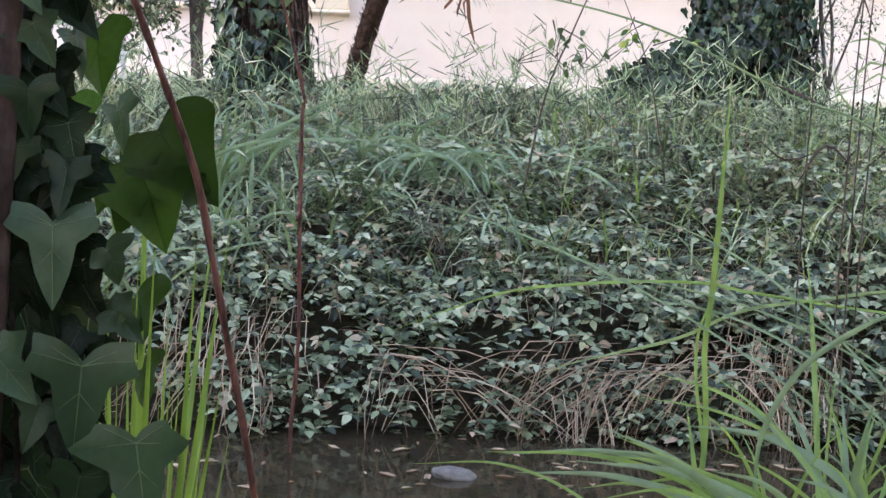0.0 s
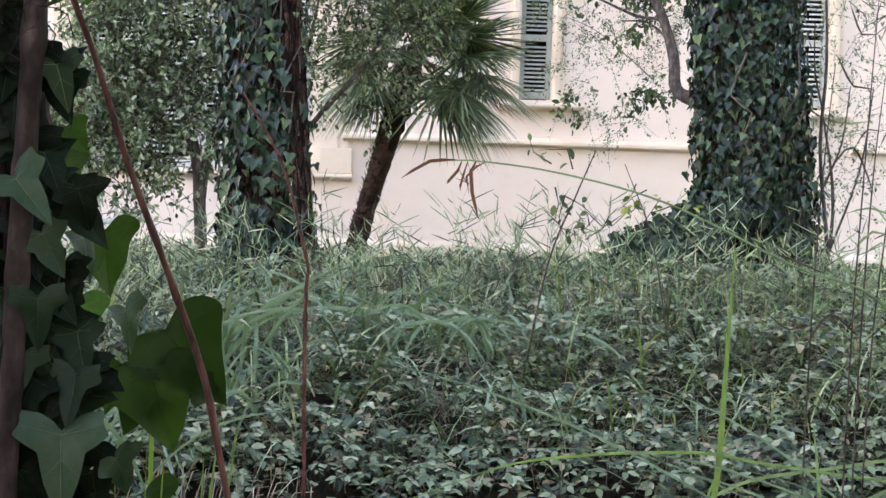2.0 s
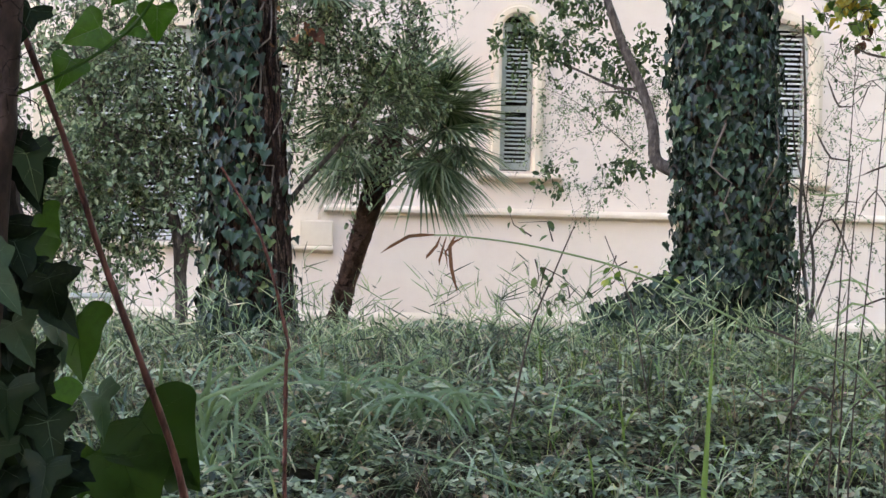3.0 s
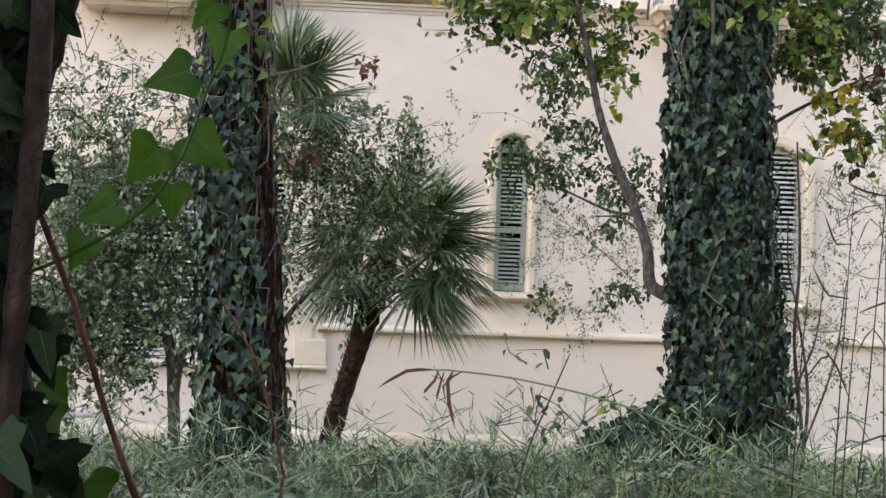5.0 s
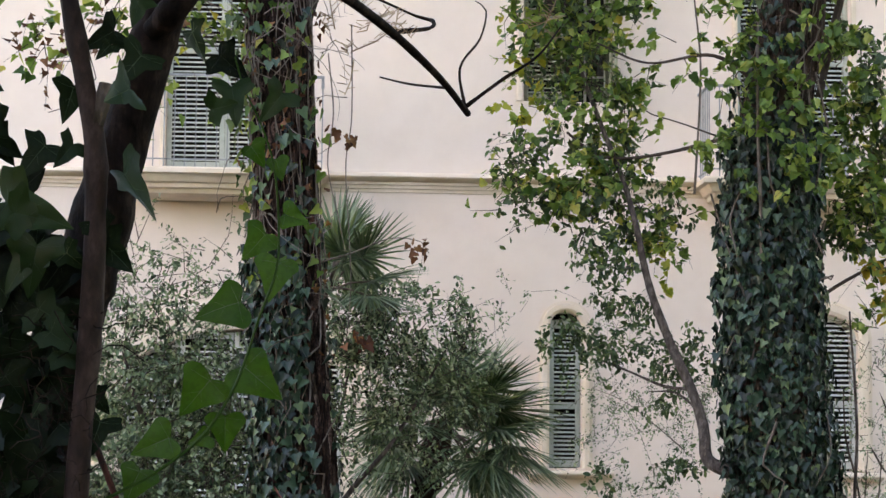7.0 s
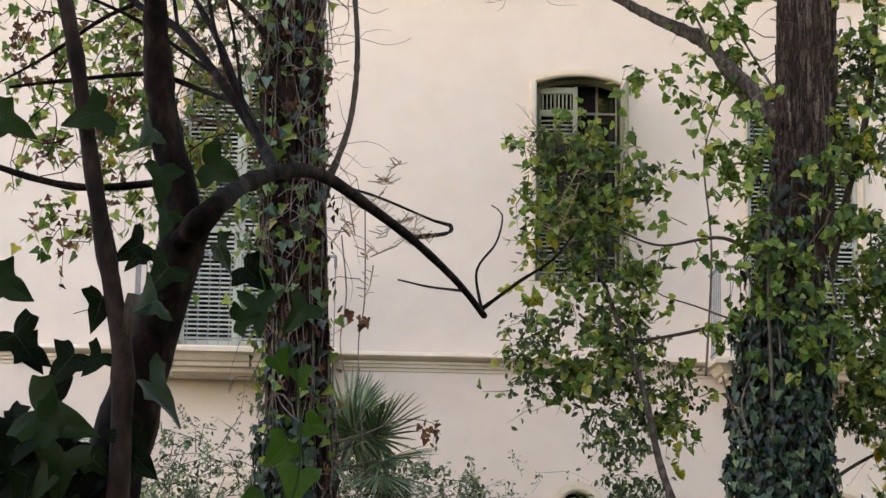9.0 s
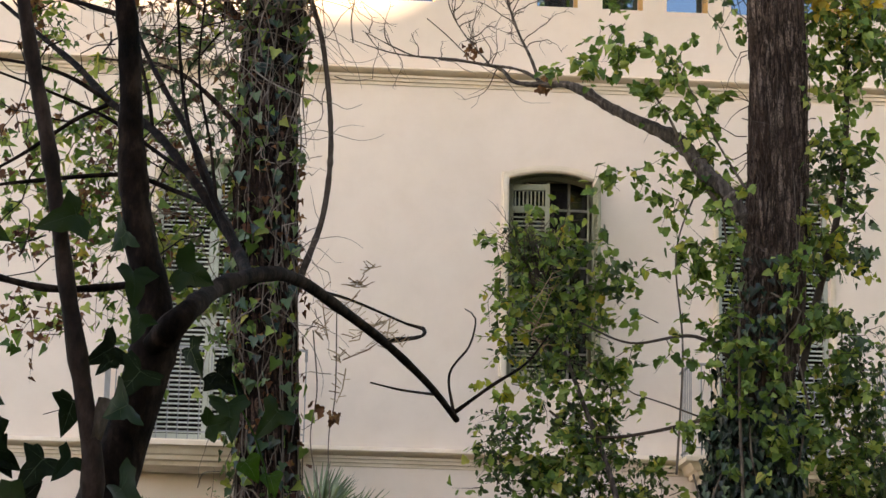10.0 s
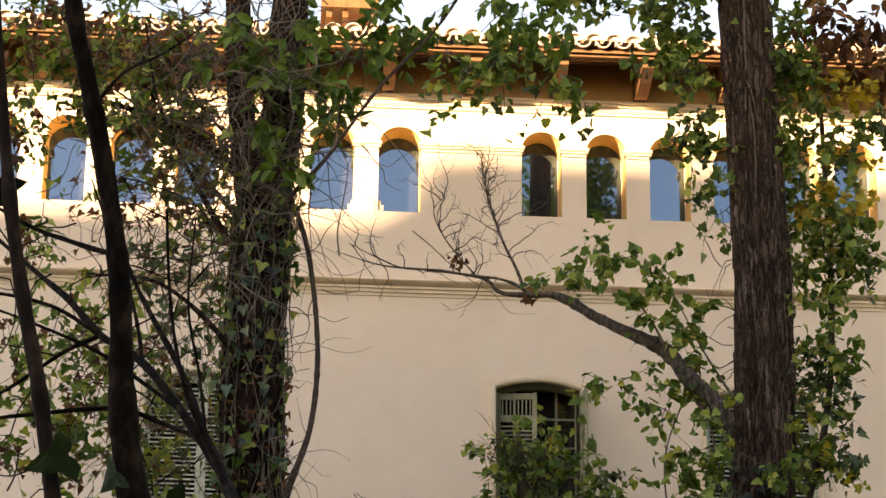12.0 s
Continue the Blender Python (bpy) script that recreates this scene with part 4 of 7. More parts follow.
part("tendril_tangle", loops_about(rng, 120, (-1.35, -8.9, 6.9), (0.28, 0.15, 0.9), 0.9, 0.0045).mesh("tendril_tangle", VINE), climb_l, "curling bare tendrils", kind="stuff")
part("tendril_tangle", loops_about(rng, 90, (-1.35, -8.9, 7.2), (0.5, 0.2, 0.6), 0.9, 0.0045).mesh("tendril_tangle", TWIG_DARK), climb_l, kind="stuff")
part("tendril_tangle", loops_about(rng, 55, (-0.98, -8.98, 5.2), (0.15, 0.04, 1.3), 0.8, 0.0045, 0.42).mesh("tendril_tangle", VINE), climb_l, "pale curling tendrils over the bark", kind="stuff")
part("tendril_tangle", loops_about(rng, 22, (-0.66, -8.9, 4.6), (0.07, 0.08, 0.9), 0.40, 0.0035).mesh("tendril_tangle", VINE), climb_l, kind="stuff")
part("tendril_tangle", loops_about(rng, 150, (-1.12, -9.0, 7.75), (0.28, 0.15, 0.45), 0.85, 0.0045, 0.4).mesh("tendril_tangle", VINE), climb_l, "dry grey vine tangle", kind="stuff")
part("tendril_tangle", loops_about(rng, 130, (-1.05, -9.05, 8.0), (0.30, 0.15, 0.55), 1.1, 0.0065, 0.38).mesh("tendril_tangle", VINE), climb_l, "dry grey vine tangle", kind="stuff")
p1, n1 = around(rng, 420, TL, 3.3, 7.4, 0.16, (-0.8, -0.6), 0.45)
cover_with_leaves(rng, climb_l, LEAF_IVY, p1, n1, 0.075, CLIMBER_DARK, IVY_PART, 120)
p1, n1 = around(rng, 130, TL, 3.2, 7.2, 0.12, (0.2, -1), 0.35)
part("withered_leaves", leaves("withered_leaves", LEAF_IVY, p1, unit(rng.normal(0, 1, (130, 3)) + [0, 0, -1]), n1 + rng.normal(0, 0.5, (130, 3)), rng.uniform(0.04, 0.07, 130), BROWN_LEAF), climb_l, kind="stuff")
tangle = np.random.RandomState(132)
part("stem", vines_on(tangle, 30, TL, 2.2, 7.0, 0.04, 0.10, 0.0048).mesh("stem", VINE), climb_l, "thin pale clinging stems", kind="stuff")
p1, n1 = around(tangle, 260, TL, 3.0, 7.3, 0.12, (-0.55, -0.85), 0.4)
part("leaf_mass", leaves("leaf_mass", LEAF_IVY, p1, unit(tangle.normal(0, 0.5, (260, 3)) + [0, 0, -1]), unit(n1 + tangle.normal(0, 0.4, (260, 3))), tangle.uniform(0.05, 0.10, 260), CLIMBER), climb_l, "sparse mid-green leaves", kind="stuff")
p1, n1 = around(tangle, 210, TL, 2.4, 6.8, 0.07, (0.4, -0.9), 0.3)
part("withered_leaves", leaves("withered_leaves", LEAF_IVY, p1, unit(tangle.normal(0, 1, (210, 3)) + [0, 0, -1]), n1 + tangle.normal(0, 0.5, (210, 3)), tangle.uniform(0.03, 0.06, 210), BROWN_LEAF), climb_l, "curled red-brown leaves", kind="stuff")

for pts in ([(-0.44, -9.0, 4.8, 0.005), (-0.43, -9.0, 4.15, 0.0045), (-0.466, -9.0, 3.78, 0.004), (-0.42, -9.0, 3.03, 0.0035), (-0.45, -9.0, 2.5, 0.003)], [(-0.60, -8.95, 4.6, 0.005), (-0.558, -9.0, 4.17, 0.005), (-0.592, -9.0, 3.81, 0.004), (-0.507, -9.0, 3.42, 0.004), (-0.46, -9.0, 3.2, 0.003)],
            [(-0.62, -8.9, 3.14, 0.006), (-0.4, -9.0, 3.2, 0.005), (-0.15, -9.0, 3.3, 0.004), (0.062, -9.0, 3.28, 0.003), (0.12, -9.0, 3.2, 0.002)]):
    tendril = Soup()
    tube(tendril, pts, 5, 0.05, 0.1)
    part("tendril", tendril.mesh("tendril", VINE), climb_l, "long hanging brown tendril")
bunch = np.vstack([np.array(c) + rng.normal(0, 0.035, (12, 3)) for c in ((-0.457, -9.0, 3.98), (0.062, -9.0, 3.25), (-0.35, -9.0, 2.6))])
part("withered_leaves", leaves("withered_leaves", LEAF_IVY, bunch, unit(rng.normal(0, 0.7, (36, 3)) + [0, 0, -1]), unit(rng.normal(0, 0.6, (36, 3)) + [0, -1, 0]), rng.uniform(0.04, 0.075, 36), BROWN_LEAF), climb_l, "bunches of withered red-brown leaves", kind="stuff")
# the tree at the bank's right, thick with ivy
TR = [(3.10, -7.25, -0.2, 0.44), (3.03, -7.25, 0.8, 0.38), (2.95, -7.25, 1.7, 0.345), (2.875, -7.25, 2.7, 0.315), (2.855, -7.25, 3.6, 0.295), (2.915, -7.25, 4.5, 0.265), (3.04, -7.25, 5.4, 0.245), (3.09, -7.25, 6.3, 0.23), (3.11, -7.25, 7.2, 0.225), (3.07, -7.25, 8.6, 0.215), (3.03, -7.25, 9.7, 0.21), (3.0, -7.25, 11.5, 0.19)]
tree_r = thing("tree", (3.16, -7.25, 0.0), label="tall straight brown-barked tree, its foot thick with ivy", category="tree", group="garden trees")
tree_trunk(tree_r, TR, BARK, 64, 0.05, 0.10, 1.3, flute=0.16)
bark_plates(np.random.RandomState(122), tree_r, 380, TR, 4.3, 11.2, BARK_STRIP, (0.12, 0.5), (0.012, 0.042))
bark_plates(np.random.RandomState(123), tree_r, 900, TR, 4.3, 11.2, BARK, (0.20, 0.65), (0.016, 0.05))
limb = Soup()
tube(limb, [(2.85, -7.25, 1.55, 0.065), (2.56, -7.25, 1.71, 0.055), (2.39, -7.15, 1.825, 0.050), (2.385, -7.0, 2.06, 0.045), (2.315, -6.9, 2.35, 0.041), (2.158, -6.8, 2.74, 0.036), (2.02, -6.75, 3.12, 0.031),
            (1.955, -6.7, 3.40, 0.027), (1.90, -6.65, 3.70, 0.024), (1.80, -6.55, 4.1, 0.021), (1.62, -6.45, 4.6, 0.018), (1.45, -6.4, 5.1, 0.013), (1.36, -6.35, 5.6, 0.008)], 9, 0.05, 0.15, 0.3)
part("branch", limb.mesh("branch", BARK_GREY), tree_r, "grey limb that bends out and rises")
limb = Soup()
tube(limb, [(2.95, -7.25, 5.75, 0.0648), (2.7, -7.25, 6.147, 0.0626), (2.527, -7.2, 6.327, 0.0594), (2.332, -7.0, 6.649, 0.0540), (2.076, -6.85, 6.826, 0.0486), (1.821, -6.65, 7.02, 0.0410), (1.511, -6.45, 7.255, 0.0324), (1.287, -6.3, 7.302, 0.0230), (1.054, -6.2, 7.348, 0.0173), (0.915, -6.1, 7.5, 0.0125), (0.484, -5.95, 7.606, 0.0086), (0.046, -5.8, 7.686, 0.0058), (-0.351, -5.7, 7.831, 0.0029)], 12, 0.025, 0.38, 0.6, 14)
part("branch", limb.mesh("branch", BARK_GREY), tree_r, "bare dead branch with flaking grey bark")
DEAD_FORKS = [
    [(1.25, -6.25, 7.387, 0.016), (1.176, -6.25, 7.578, 0.013), (1.078, -6.25, 7.779, 0.011), (1.004, -6.25, 7.983, 0.009), (0.944, -6.25, 8.189, 0.007), (0.903, -6.25, 8.396, 0.005), (0.878, -6.25, 8.527, 0.003)],
    [(1.30, -6.3, 7.31, 0.014), (1.103, -6.25, 7.438, 0.011), (0.762, -6.25, 7.482, 0.009), (0.519, -6.25, 7.514, 0.008), (0.228, -6.25, 7.52, 0.006), (0.032, -6.25, 7.589, 0.005), (-0.164, -6.25, 7.684, 0.003), (-0.262, -6.25, 7.732, 0.002)],
    [(0.84, -6.25, 7.475, 0.007), (0.634, -6.25, 7.712, 0.006), (0.509, -6.25, 7.914, 0.005), (0.473, -6.25, 8.067, 0.004), (0.555, -6.25, 8.174, 0.003)]]
for fork in DEAD_FORKS:
    limb = Soup()
    tube(limb, fork, 6, 0.03, 0.25, 0.6, 12)
    part("branch", limb.mesh("branch", BARK_GREY), tree_r)
limb = Soup()
tube(limb, [(3.30, -7.1, 4.7, 0.03), (3.439, -7.0, 5.272, 0.032), (3.643, -7.0, 6.078, 0.028), (3.734, -7.0, 6.899, 0.024), (3.73, -7.0, 8.386, 0.02), (3.70, -7.0, 9.6, 0.014)], 7, 0.06, 0.15, 0.4)
tube(limb, [(3.2, -7.0, 3.0, 0.018), (3.456, -6.8, 3.192, 0.016), (3.82, -6.8, 3.398, 0.013), (4.361, -6.8, 3.663, 0.008)], 5, 0.06, 0.15, 0.4)
tube(limb, [(2.8, -7.4, 4.7, 0.022), (2.4, -7.4, 4.95, 0.016), (1.9, -7.3, 4.9, 0.01), (1.5, -7.3, 5.05, 0.006)], 5, 0.06, 0.2, 0.4)
part("branch", limb.mesh("branch", TWIG_DARK), tree_r)

up_twigs = Soup()
fork_lines = [smooth_path(fork, 0.03) for fork in DEAD_FORKS]
rt = np.random.RandomState(141)
for k in range(62):
    line = fork_lines[(0, 0, 1, 2)[k % 4]]
    p = line[rt.randint(len(line) // 5, len(line))][:3]
    L = rt.uniform(0.18, 0.62)
    d = unit(np.array([rt.normal(-0.1, 0.55), rt.normal(0, 0.2), rt.uniform(0.5, 1.2) * (1 if k % 4 != 2 or rt.rand() > 0.35 else -0.6)]))
    pts = []
    for i in range(9):
        pts.append((*p, 0.0048 * (1.1 - i / 9)))
        d = unit(d + rt.normal(0, 0.34, 3) * np.array([1, 0.4, 1]))
        p = p + d * L / 8
        if i in (2, 4, 6):
            e2 = p + unit(d + rt.normal(0, 0.8, 3) * np.array([1, 0.4, 1])) * L * rt.uniform(0.15, 0.4)
            tube(up_twigs, [(*p, 0.0028), (*((p + e2) / 2 + rt.normal(0, 0.02, 3)), 0.0022), (*e2, 0.001)], 3, 0.06)
    tube(up_twigs, pts, 4, 0.03)
part("twig_tangle", up_twigs.mesh("twig_tangle", TWIG_DARK), tree_r, "fine bare upright twigs", kind="stuff")
bunch = np.vstack([np.array(c) + rng.normal(0, 0.035, (14, 3)) for c in ((1.32, -6.3, 7.31), (0.69, -6.0, 7.68))])
part("withered_leaves", leaves("withered_leaves", LEAF_IVY, bunch, unit(rng.normal(0, 0.7, (28, 3)) + [0, 0, -1]), unit(rng.normal(0, 0.6, (28, 3)) + [0, -1, 0]), rng.uniform(0.04, 0.075, 28), BROWN_LEAF), tree_r, "bunches of withered red-brown leaves", kind="stuff")
ivy_r = thing("ivy", (3.1, -7.6, 0.0), label="dense dark glossy ivy round the foot of a tree", category="ivy", group="ivy on the trunks")
tangle = np.random.RandomState(131)
bare = thing("climber", (2.9, -7.5, 4.4), label="bare brown vine stems and tendrils clinging to an upper trunk", category="climbing plant")
part("stem", vines_on(tangle, 26, TR, 4.2, 10.0, 0.03, 0.10, 0.0055).mesh("stem", TWIG_DARK), bare, "dark clinging vine stems", kind="stuff")
part("stem", vines_on(tangle, 6, TR, 4.2, 9.5, 0.05, 0.12, 0.007).mesh("stem", VINE), bare, "pale looping vine stems", kind="stuff")
part("tendril_tangle", loops_about(tangle, 55, (2.84, -7.5, 6.6), (0.035, 0.03, 1.5), 0.45, 0.005, 0.35).mesh("tendril_tangle", TWIG_DARK), bare, "ragged stems along the trunk's edge", kind="stuff")
part("tendril_tangle", loops_about(tangle, 40, (3.33, -7.4, 6.6), (0.025, 0.03, 1.3), 0.22, 0.005, 0.45).mesh("tendril_tangle", TWIG_DARK), bare, kind="stuff")
p1, n1 = around(tangle, 160, TR, 4.3, 9.6, 0.16, (0.95, -0.25), 0.75)
part("leaf_mass", leaves("leaf_mass", LEAF_IVY, p1, unit(tangle.normal(0, 0.5, (160, 3)) + [0, 0, -1]), unit(n1 + tangle.normal(0, 0.4, (160, 3))), tangle.uniform(0.05, 0.085, 160), CLIMBER), bare, "few green climber leaves", kind="stuff")
part("stem", vines_on(rng, 9, TR, 1.0, 4.6, 0.20, 0.22, 0.009).mesh("stem", VINE), ivy_r, "pale woody ivy stems", kind="stuff")
p1, n1 = around(rng, 7200, TR, 0.35, 4.45, 0.12, (0, -1), 0.3)
p2, n2 = around(rng, 700, TR, 0.0, 1.3, 0.18, (0, -1), 0.3)
p3, n3 = around(rng, 300, TR, 4.2, 5.6, 0.14, (-0.8, -0.6), 0.6)
p1 = p1 + n1 * np.array([0.06 * noise.noise(Vector(q) * 4.0) + 0.03 * noise.noise(Vector(q) * 9.0) for q in p1.tolist()])[:, None]
k = 2100
mx = rng.uniform(1.85, 2.95, k)
my = -7.6 + rng.uniform(-0.5, 0.5, k)
mz = 0.60 + 0.62 * np.clip((mx - 1.85) / 1.1, 0, 1) ** 1.3 - 0.9 * (my + 7.6) ** 2 + rng.normal(0, 0.05, k)
nm = unit(np.stack([-0.5 * np.ones(k), -0.8 * np.ones(k), 0.6 * np.ones(k)], 1) + rng.normal(0, 0.3, (k, 3)))
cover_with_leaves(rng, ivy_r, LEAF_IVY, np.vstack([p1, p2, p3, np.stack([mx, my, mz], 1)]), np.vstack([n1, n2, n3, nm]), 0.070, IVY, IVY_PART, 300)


def bush(name, at, label, category, specs, twig_mat=TWIG_DARK, stems=(), stem_mat=BARK_GREY, seed=0, group="", thin=0.005):
    """A leafy plant: stems, twigs and leaves. Each of specs: centre, spread, sprays, reach, leaves a spray, leaf length, shape, material, drop."""
    r = np.random.RandomState(seed)
    ob = thing(name, at, label=label, category=category, group=group)
    for rows in stems:
        s = Soup()
        tube(s, rows, 7, 0.07, 0.15, 0.3, seed=seed)
        part("stem", s.mesh("stem", stem_mat), ob)
    for c, sp, n, reach, per, size, shape, mat, drop in specs:
        st = np.array(c) + np.clip(r.normal(0, 0.55, (n, 3)), -1.15, 1.15) * np.array(sp)
        wy = unit(r.normal(0, 1, (n, 3)) + (st - np.array(c)) * 0.6)
        tw, P, W, U, S = sprays(r, st, wy, reach, per, size, 0.25, drop)
        part("twig_tangle", twig_soup(tw, thin, 0.0012).mesh("twig_tangle", twig_mat), ob, kind="stuff")
        part("crown", leaves("crown", shape, P, W, U, S, mat), ob, kind="stuff")
    return ob


def tufts(y, rows, size, shape, mat, thick=1.0, reach=0.22, drop=0.35, deep=0.18):
    """Leaf clusters for bush(): rows of x, z and half extents."""
    return [((x, y, z), (rx, deep, rz), max(5, int(thick * 400 * rx * rz)), reach, 8, size, shape, mat, drop) for x, z, rx, rz in rows]


# climber that clothes the grey limb and hides the middle window
COLUMN_GREEN = [(1.166, 5.762, 0.32, 0.23), (1.543, 5.872, 0.23, 0.16), (1.358, 5.433, 0.41, 0.23), (1.879, 4.83, 0.20, 0.16), (1.647, 4.446, 0.36, 0.23), (1.372, 3.972, 0.36, 0.23), (2.023, 3.62, 0.20, 0.18), (1.90, 5.62, 0.24, 0.10)]
COLUMN_DARK = [(1.456, 4.912, 0.32, 0.34), (1.043, 4.288, 0.25, 0.27), (1.882, 4.079, 0.32, 0.27), (1.652, 3.656, 0.27, 0.18), (1.76, 5.159, 0.16, 0.08), (0.955, 3.96, 0.14, 0.18), (2.208, 3.856, 0.18, 0.27), (1.266, 5.238, 0.27, 0.23)]
COLUMN_YELLOW = [(0.987, 4.992, 0.11, 0.20), (1.062, 4.664, 0.14, 0.09), (2.069, 3.529, 0.14, 0.11)]
bush("climber", (2.0, -6.6, 2.0), "leafy climber with bright green and yellowing lobed leaves on a limb", "climbing plant",
     tufts(-6.45, COLUMN_GREEN, 0.070, LEAF_MAPLE, CLIMBER, 1.15) + tufts(-6.3, COLUMN_DARK, 0.060, LEAF_OVAL, CLIMBER_DARK, 1.3, 0.2) + tufts(-6.35, COLUMN_GREEN, 0.07, LEAF_IVY, CLIMBER_DARK, 0.5)
     + tufts(-6.45, COLUMN_DARK, 0.072, LEAF_MAPLE, CLIMBER, 0.28) + tufts(-6.5, COLUMN_YELLOW, 0.072, LEAF_MAPLE, YELLOW_GREEN, 0.6), stems=[
    [(1.356, -6.5, 4.469, 0.010), (1.589, -6.5, 4.29, 0.011), (1.867, -6.6, 4.251, 0.012), (2.192, -6.8, 4.284, 0.014), (2.472, -7.0, 4.339, 0.016), (2.75, -7.2, 4.40, 0.02)],
    [(2.0, -6.5, 4.66, 0.004), (2.052, -6.5, 4.63, 0.005), (2.285, -6.7, 4.52, 0.006), (2.55, -7.0, 4.37, 0.008), (2.75, -7.15, 4.36, 0.009)],
    [(1.36, -6.35, 4.9, 0.018), (1.42, -6.3, 5.35, 0.014), (1.32, -6.3, 5.75, 0.008)]], stem_mat=TWIG_DARK, seed=21)
spray = Soup()
rs = np.random.RandomState(29)
for _ in range(34):
    p = np.array([1.28, -6.5, 5.55]) + rs.normal(0, 0.06, 3)
    d = unit(np.array([rs.normal(-0.25, 0.55), rs.normal(0, 0.2), 1.0]))
    L = rs.uniform(0.3, 0.72)
    e = p + d * L + np.array([0, 0, -0.1 * L])
    tube(spray, [(*p, 0.005), (*((p + e) / 2 + rs.normal(0, 0.02, 3)), 0.0035), (*e, 0.0012)], 4, 0.06)
    for t in np.linspace(0.35, 1.0, 9):
        m = p + (e - p) * t
        w = m + unit(d * 0.7 + rs.normal(0, 0.7, 3)) * rs.uniform(0.05, 0.13)
        tube(spray, [(*m, 0.003), (*((m + w) / 2 + rs.normal(0, 0.008, 3)), 0.0022), (*w, 0.001)], 3, 0.06)
dead_spray = thing("dead_spray", (1.28, -6.5, 5.5), label="feathery dead brown twigs among climber leaves", category="branch")
part("twig_tangle", spray.mesh("twig_tangle", TWIG_DARK), dead_spray, kind="stuff")
# light feathery creeper in front of the wall
FEATHER = [(1.836, 2.253, 0.27, 0.18), (1.698, 1.977, 0.23, 0.18), (1.975, 1.615, 0.23, 0.18), (2.252, 2.075, 0.18, 0.18), (1.881, 2.944, 0.18, 0.18), (2.485, 2.353, 0.14, 0.18), (1.55, 2.35, 0.2, 0.14), (2.10, 2.45, 0.2, 0.2)]
LIMB_TUFTS = [(1.383, 2.825, 0.18, 0.18), (1.521, 2.6, 0.18, 0.11), (1.747, 3.148, 0.18, 0.14), (1.748, 2.694, 0.18, 0.16), (1.655, 3.421, 0.23, 0.18), (2.204, 2.519, 0.20, 0.14), (2.067, 2.336, 0.18, 0.08), (2.387, 2.703, 0.18, 0.18),
              (2.204, 1.797, 0.18, 0.14), (2.067, 2.744, 0.18, 0.11), (1.93, 2.969, 0.18, 0.14), (1.156, 2.776, 0.11, 0.09), (1.60, 1.66, 0.14, 0.08)]
creeper_specs = [((x, -6.3, z), (rx, 0.15, rz), 14, 0.34, 24, 0.026, LEAF_OVAL, SHRUB, 0.55) for x, z, rx, rz in FEATHER]
creeper_specs.append(((1.0, -6.2, 3.05), (0.30, 0.1, 0.12), 6, 0.4, 16, 0.028, LEAF_OVAL, SHRUB, 0.2))
bush("creeper", (2.2, -6.4, 1.6), "airy creeper with tiny pale leaves on thin stems", "climbing plant", creeper_specs, VINE, stems=[
    [(2.30, -6.6, 1.9, 0.006), (2.1, -6.4, 2.1, 0.004), (1.85, -6.3, 2.3, 0.003), (1.6, -6.3, 2.4, 0.002)]], stem_mat=VINE, seed=22, thin=0.002)
bush("climber", (1.9, -6.6, 3.3), "small dark-leaved clusters along a grey limb", "climbing plant",
     [((x, -6.6, z), (rx * 0.85, 0.12, rz * 0.85), max(5, int(560 * rx * rz)), 0.16, 11, 0.058, LEAF_OVAL, CLIMBER_DARK, 0.3) for x, z, rx, rz in LIMB_TUFTS], stems=[
    [(2.30, -6.9, 2.38, 0.014), (2.12, -6.75, 2.40, 0.012), (1.85, -6.65, 2.52, 0.009), (1.6, -6.6, 2.62, 0.006)], [(2.36, -6.95, 2.2, 0.01), (2.2, -6.8, 2.35, 0.008), (2.0, -6.7, 2.36, 0.005)]], stem_mat=BARK_GREY, seed=28, thin=0.0025)
# leaves about the right-hand trunk
TRUNK_GREEN = [(2.564, 5.983, 0.13, 0.17), (2.629, 5.621, 0.11, 0.17), (2.56, 5.257, 0.13, 0.17),
               (2.694, 5.064, 0.34, 0.15), (2.429, 4.835, 0.17, 0.19), (2.953, 4.631, 0.25, 0.21), (3.058, 4.24, 0.25, 0.21), (2.923, 3.91, 0.29, 0.17), (2.233, 4.961, 0.15, 0.19), (2.274, 4.152, 0.19, 0.15), (2.735, 4.712, 0.25, 0.21),
               (2.601, 4.27, 0.13, 0.25), (3.095, 5.435, 0.21, 0.25)]
SIDE_GREEN = [(3.556, 5.129, 0.22, 0.26), (3.593, 4.58, 0.24, 0.31), (3.628, 3.947, 0.22, 0.26), (3.475, 5.824, 0.18, 0.22), (3.712, 3.592, 0.18, 0.22)]
DEAD_LIMB_GREEN = [(1.477, 7.257, 0.20, 0.15), (1.848, 7.467, 0.22, 0.18), (2.269, 7.243, 0.26, 0.18), (2.129, 6.996, 0.22, 0.13), (2.455, 6.865, 0.22, 0.18), (1.853, 6.317, 0.20, 0.11), (2.222, 6.142, 0.18, 0.15), (2.637, 6.159, 0.18, 0.18),
                   (2.407, 6.529, 0.18, 0.18), (2.55, 5.6, 0.2, 0.25)]
POLE_GREEN = [(3.636, 7.596, 0.26, 0.26), (3.722, 7.112, 0.18, 0.26), (3.70, 6.5, 0.15, 0.3)]
POLE_DARK = [(3.71, 6.347, 0.20, 0.35), (3.795, 5.873, 0.18, 0.22), (3.527, 6.726, 0.11, 0.18)]
POLE_YELLOW = [(3.399, 5.976, 0.15, 0.15), (3.603, 5.726, 0.13, 0.13)]
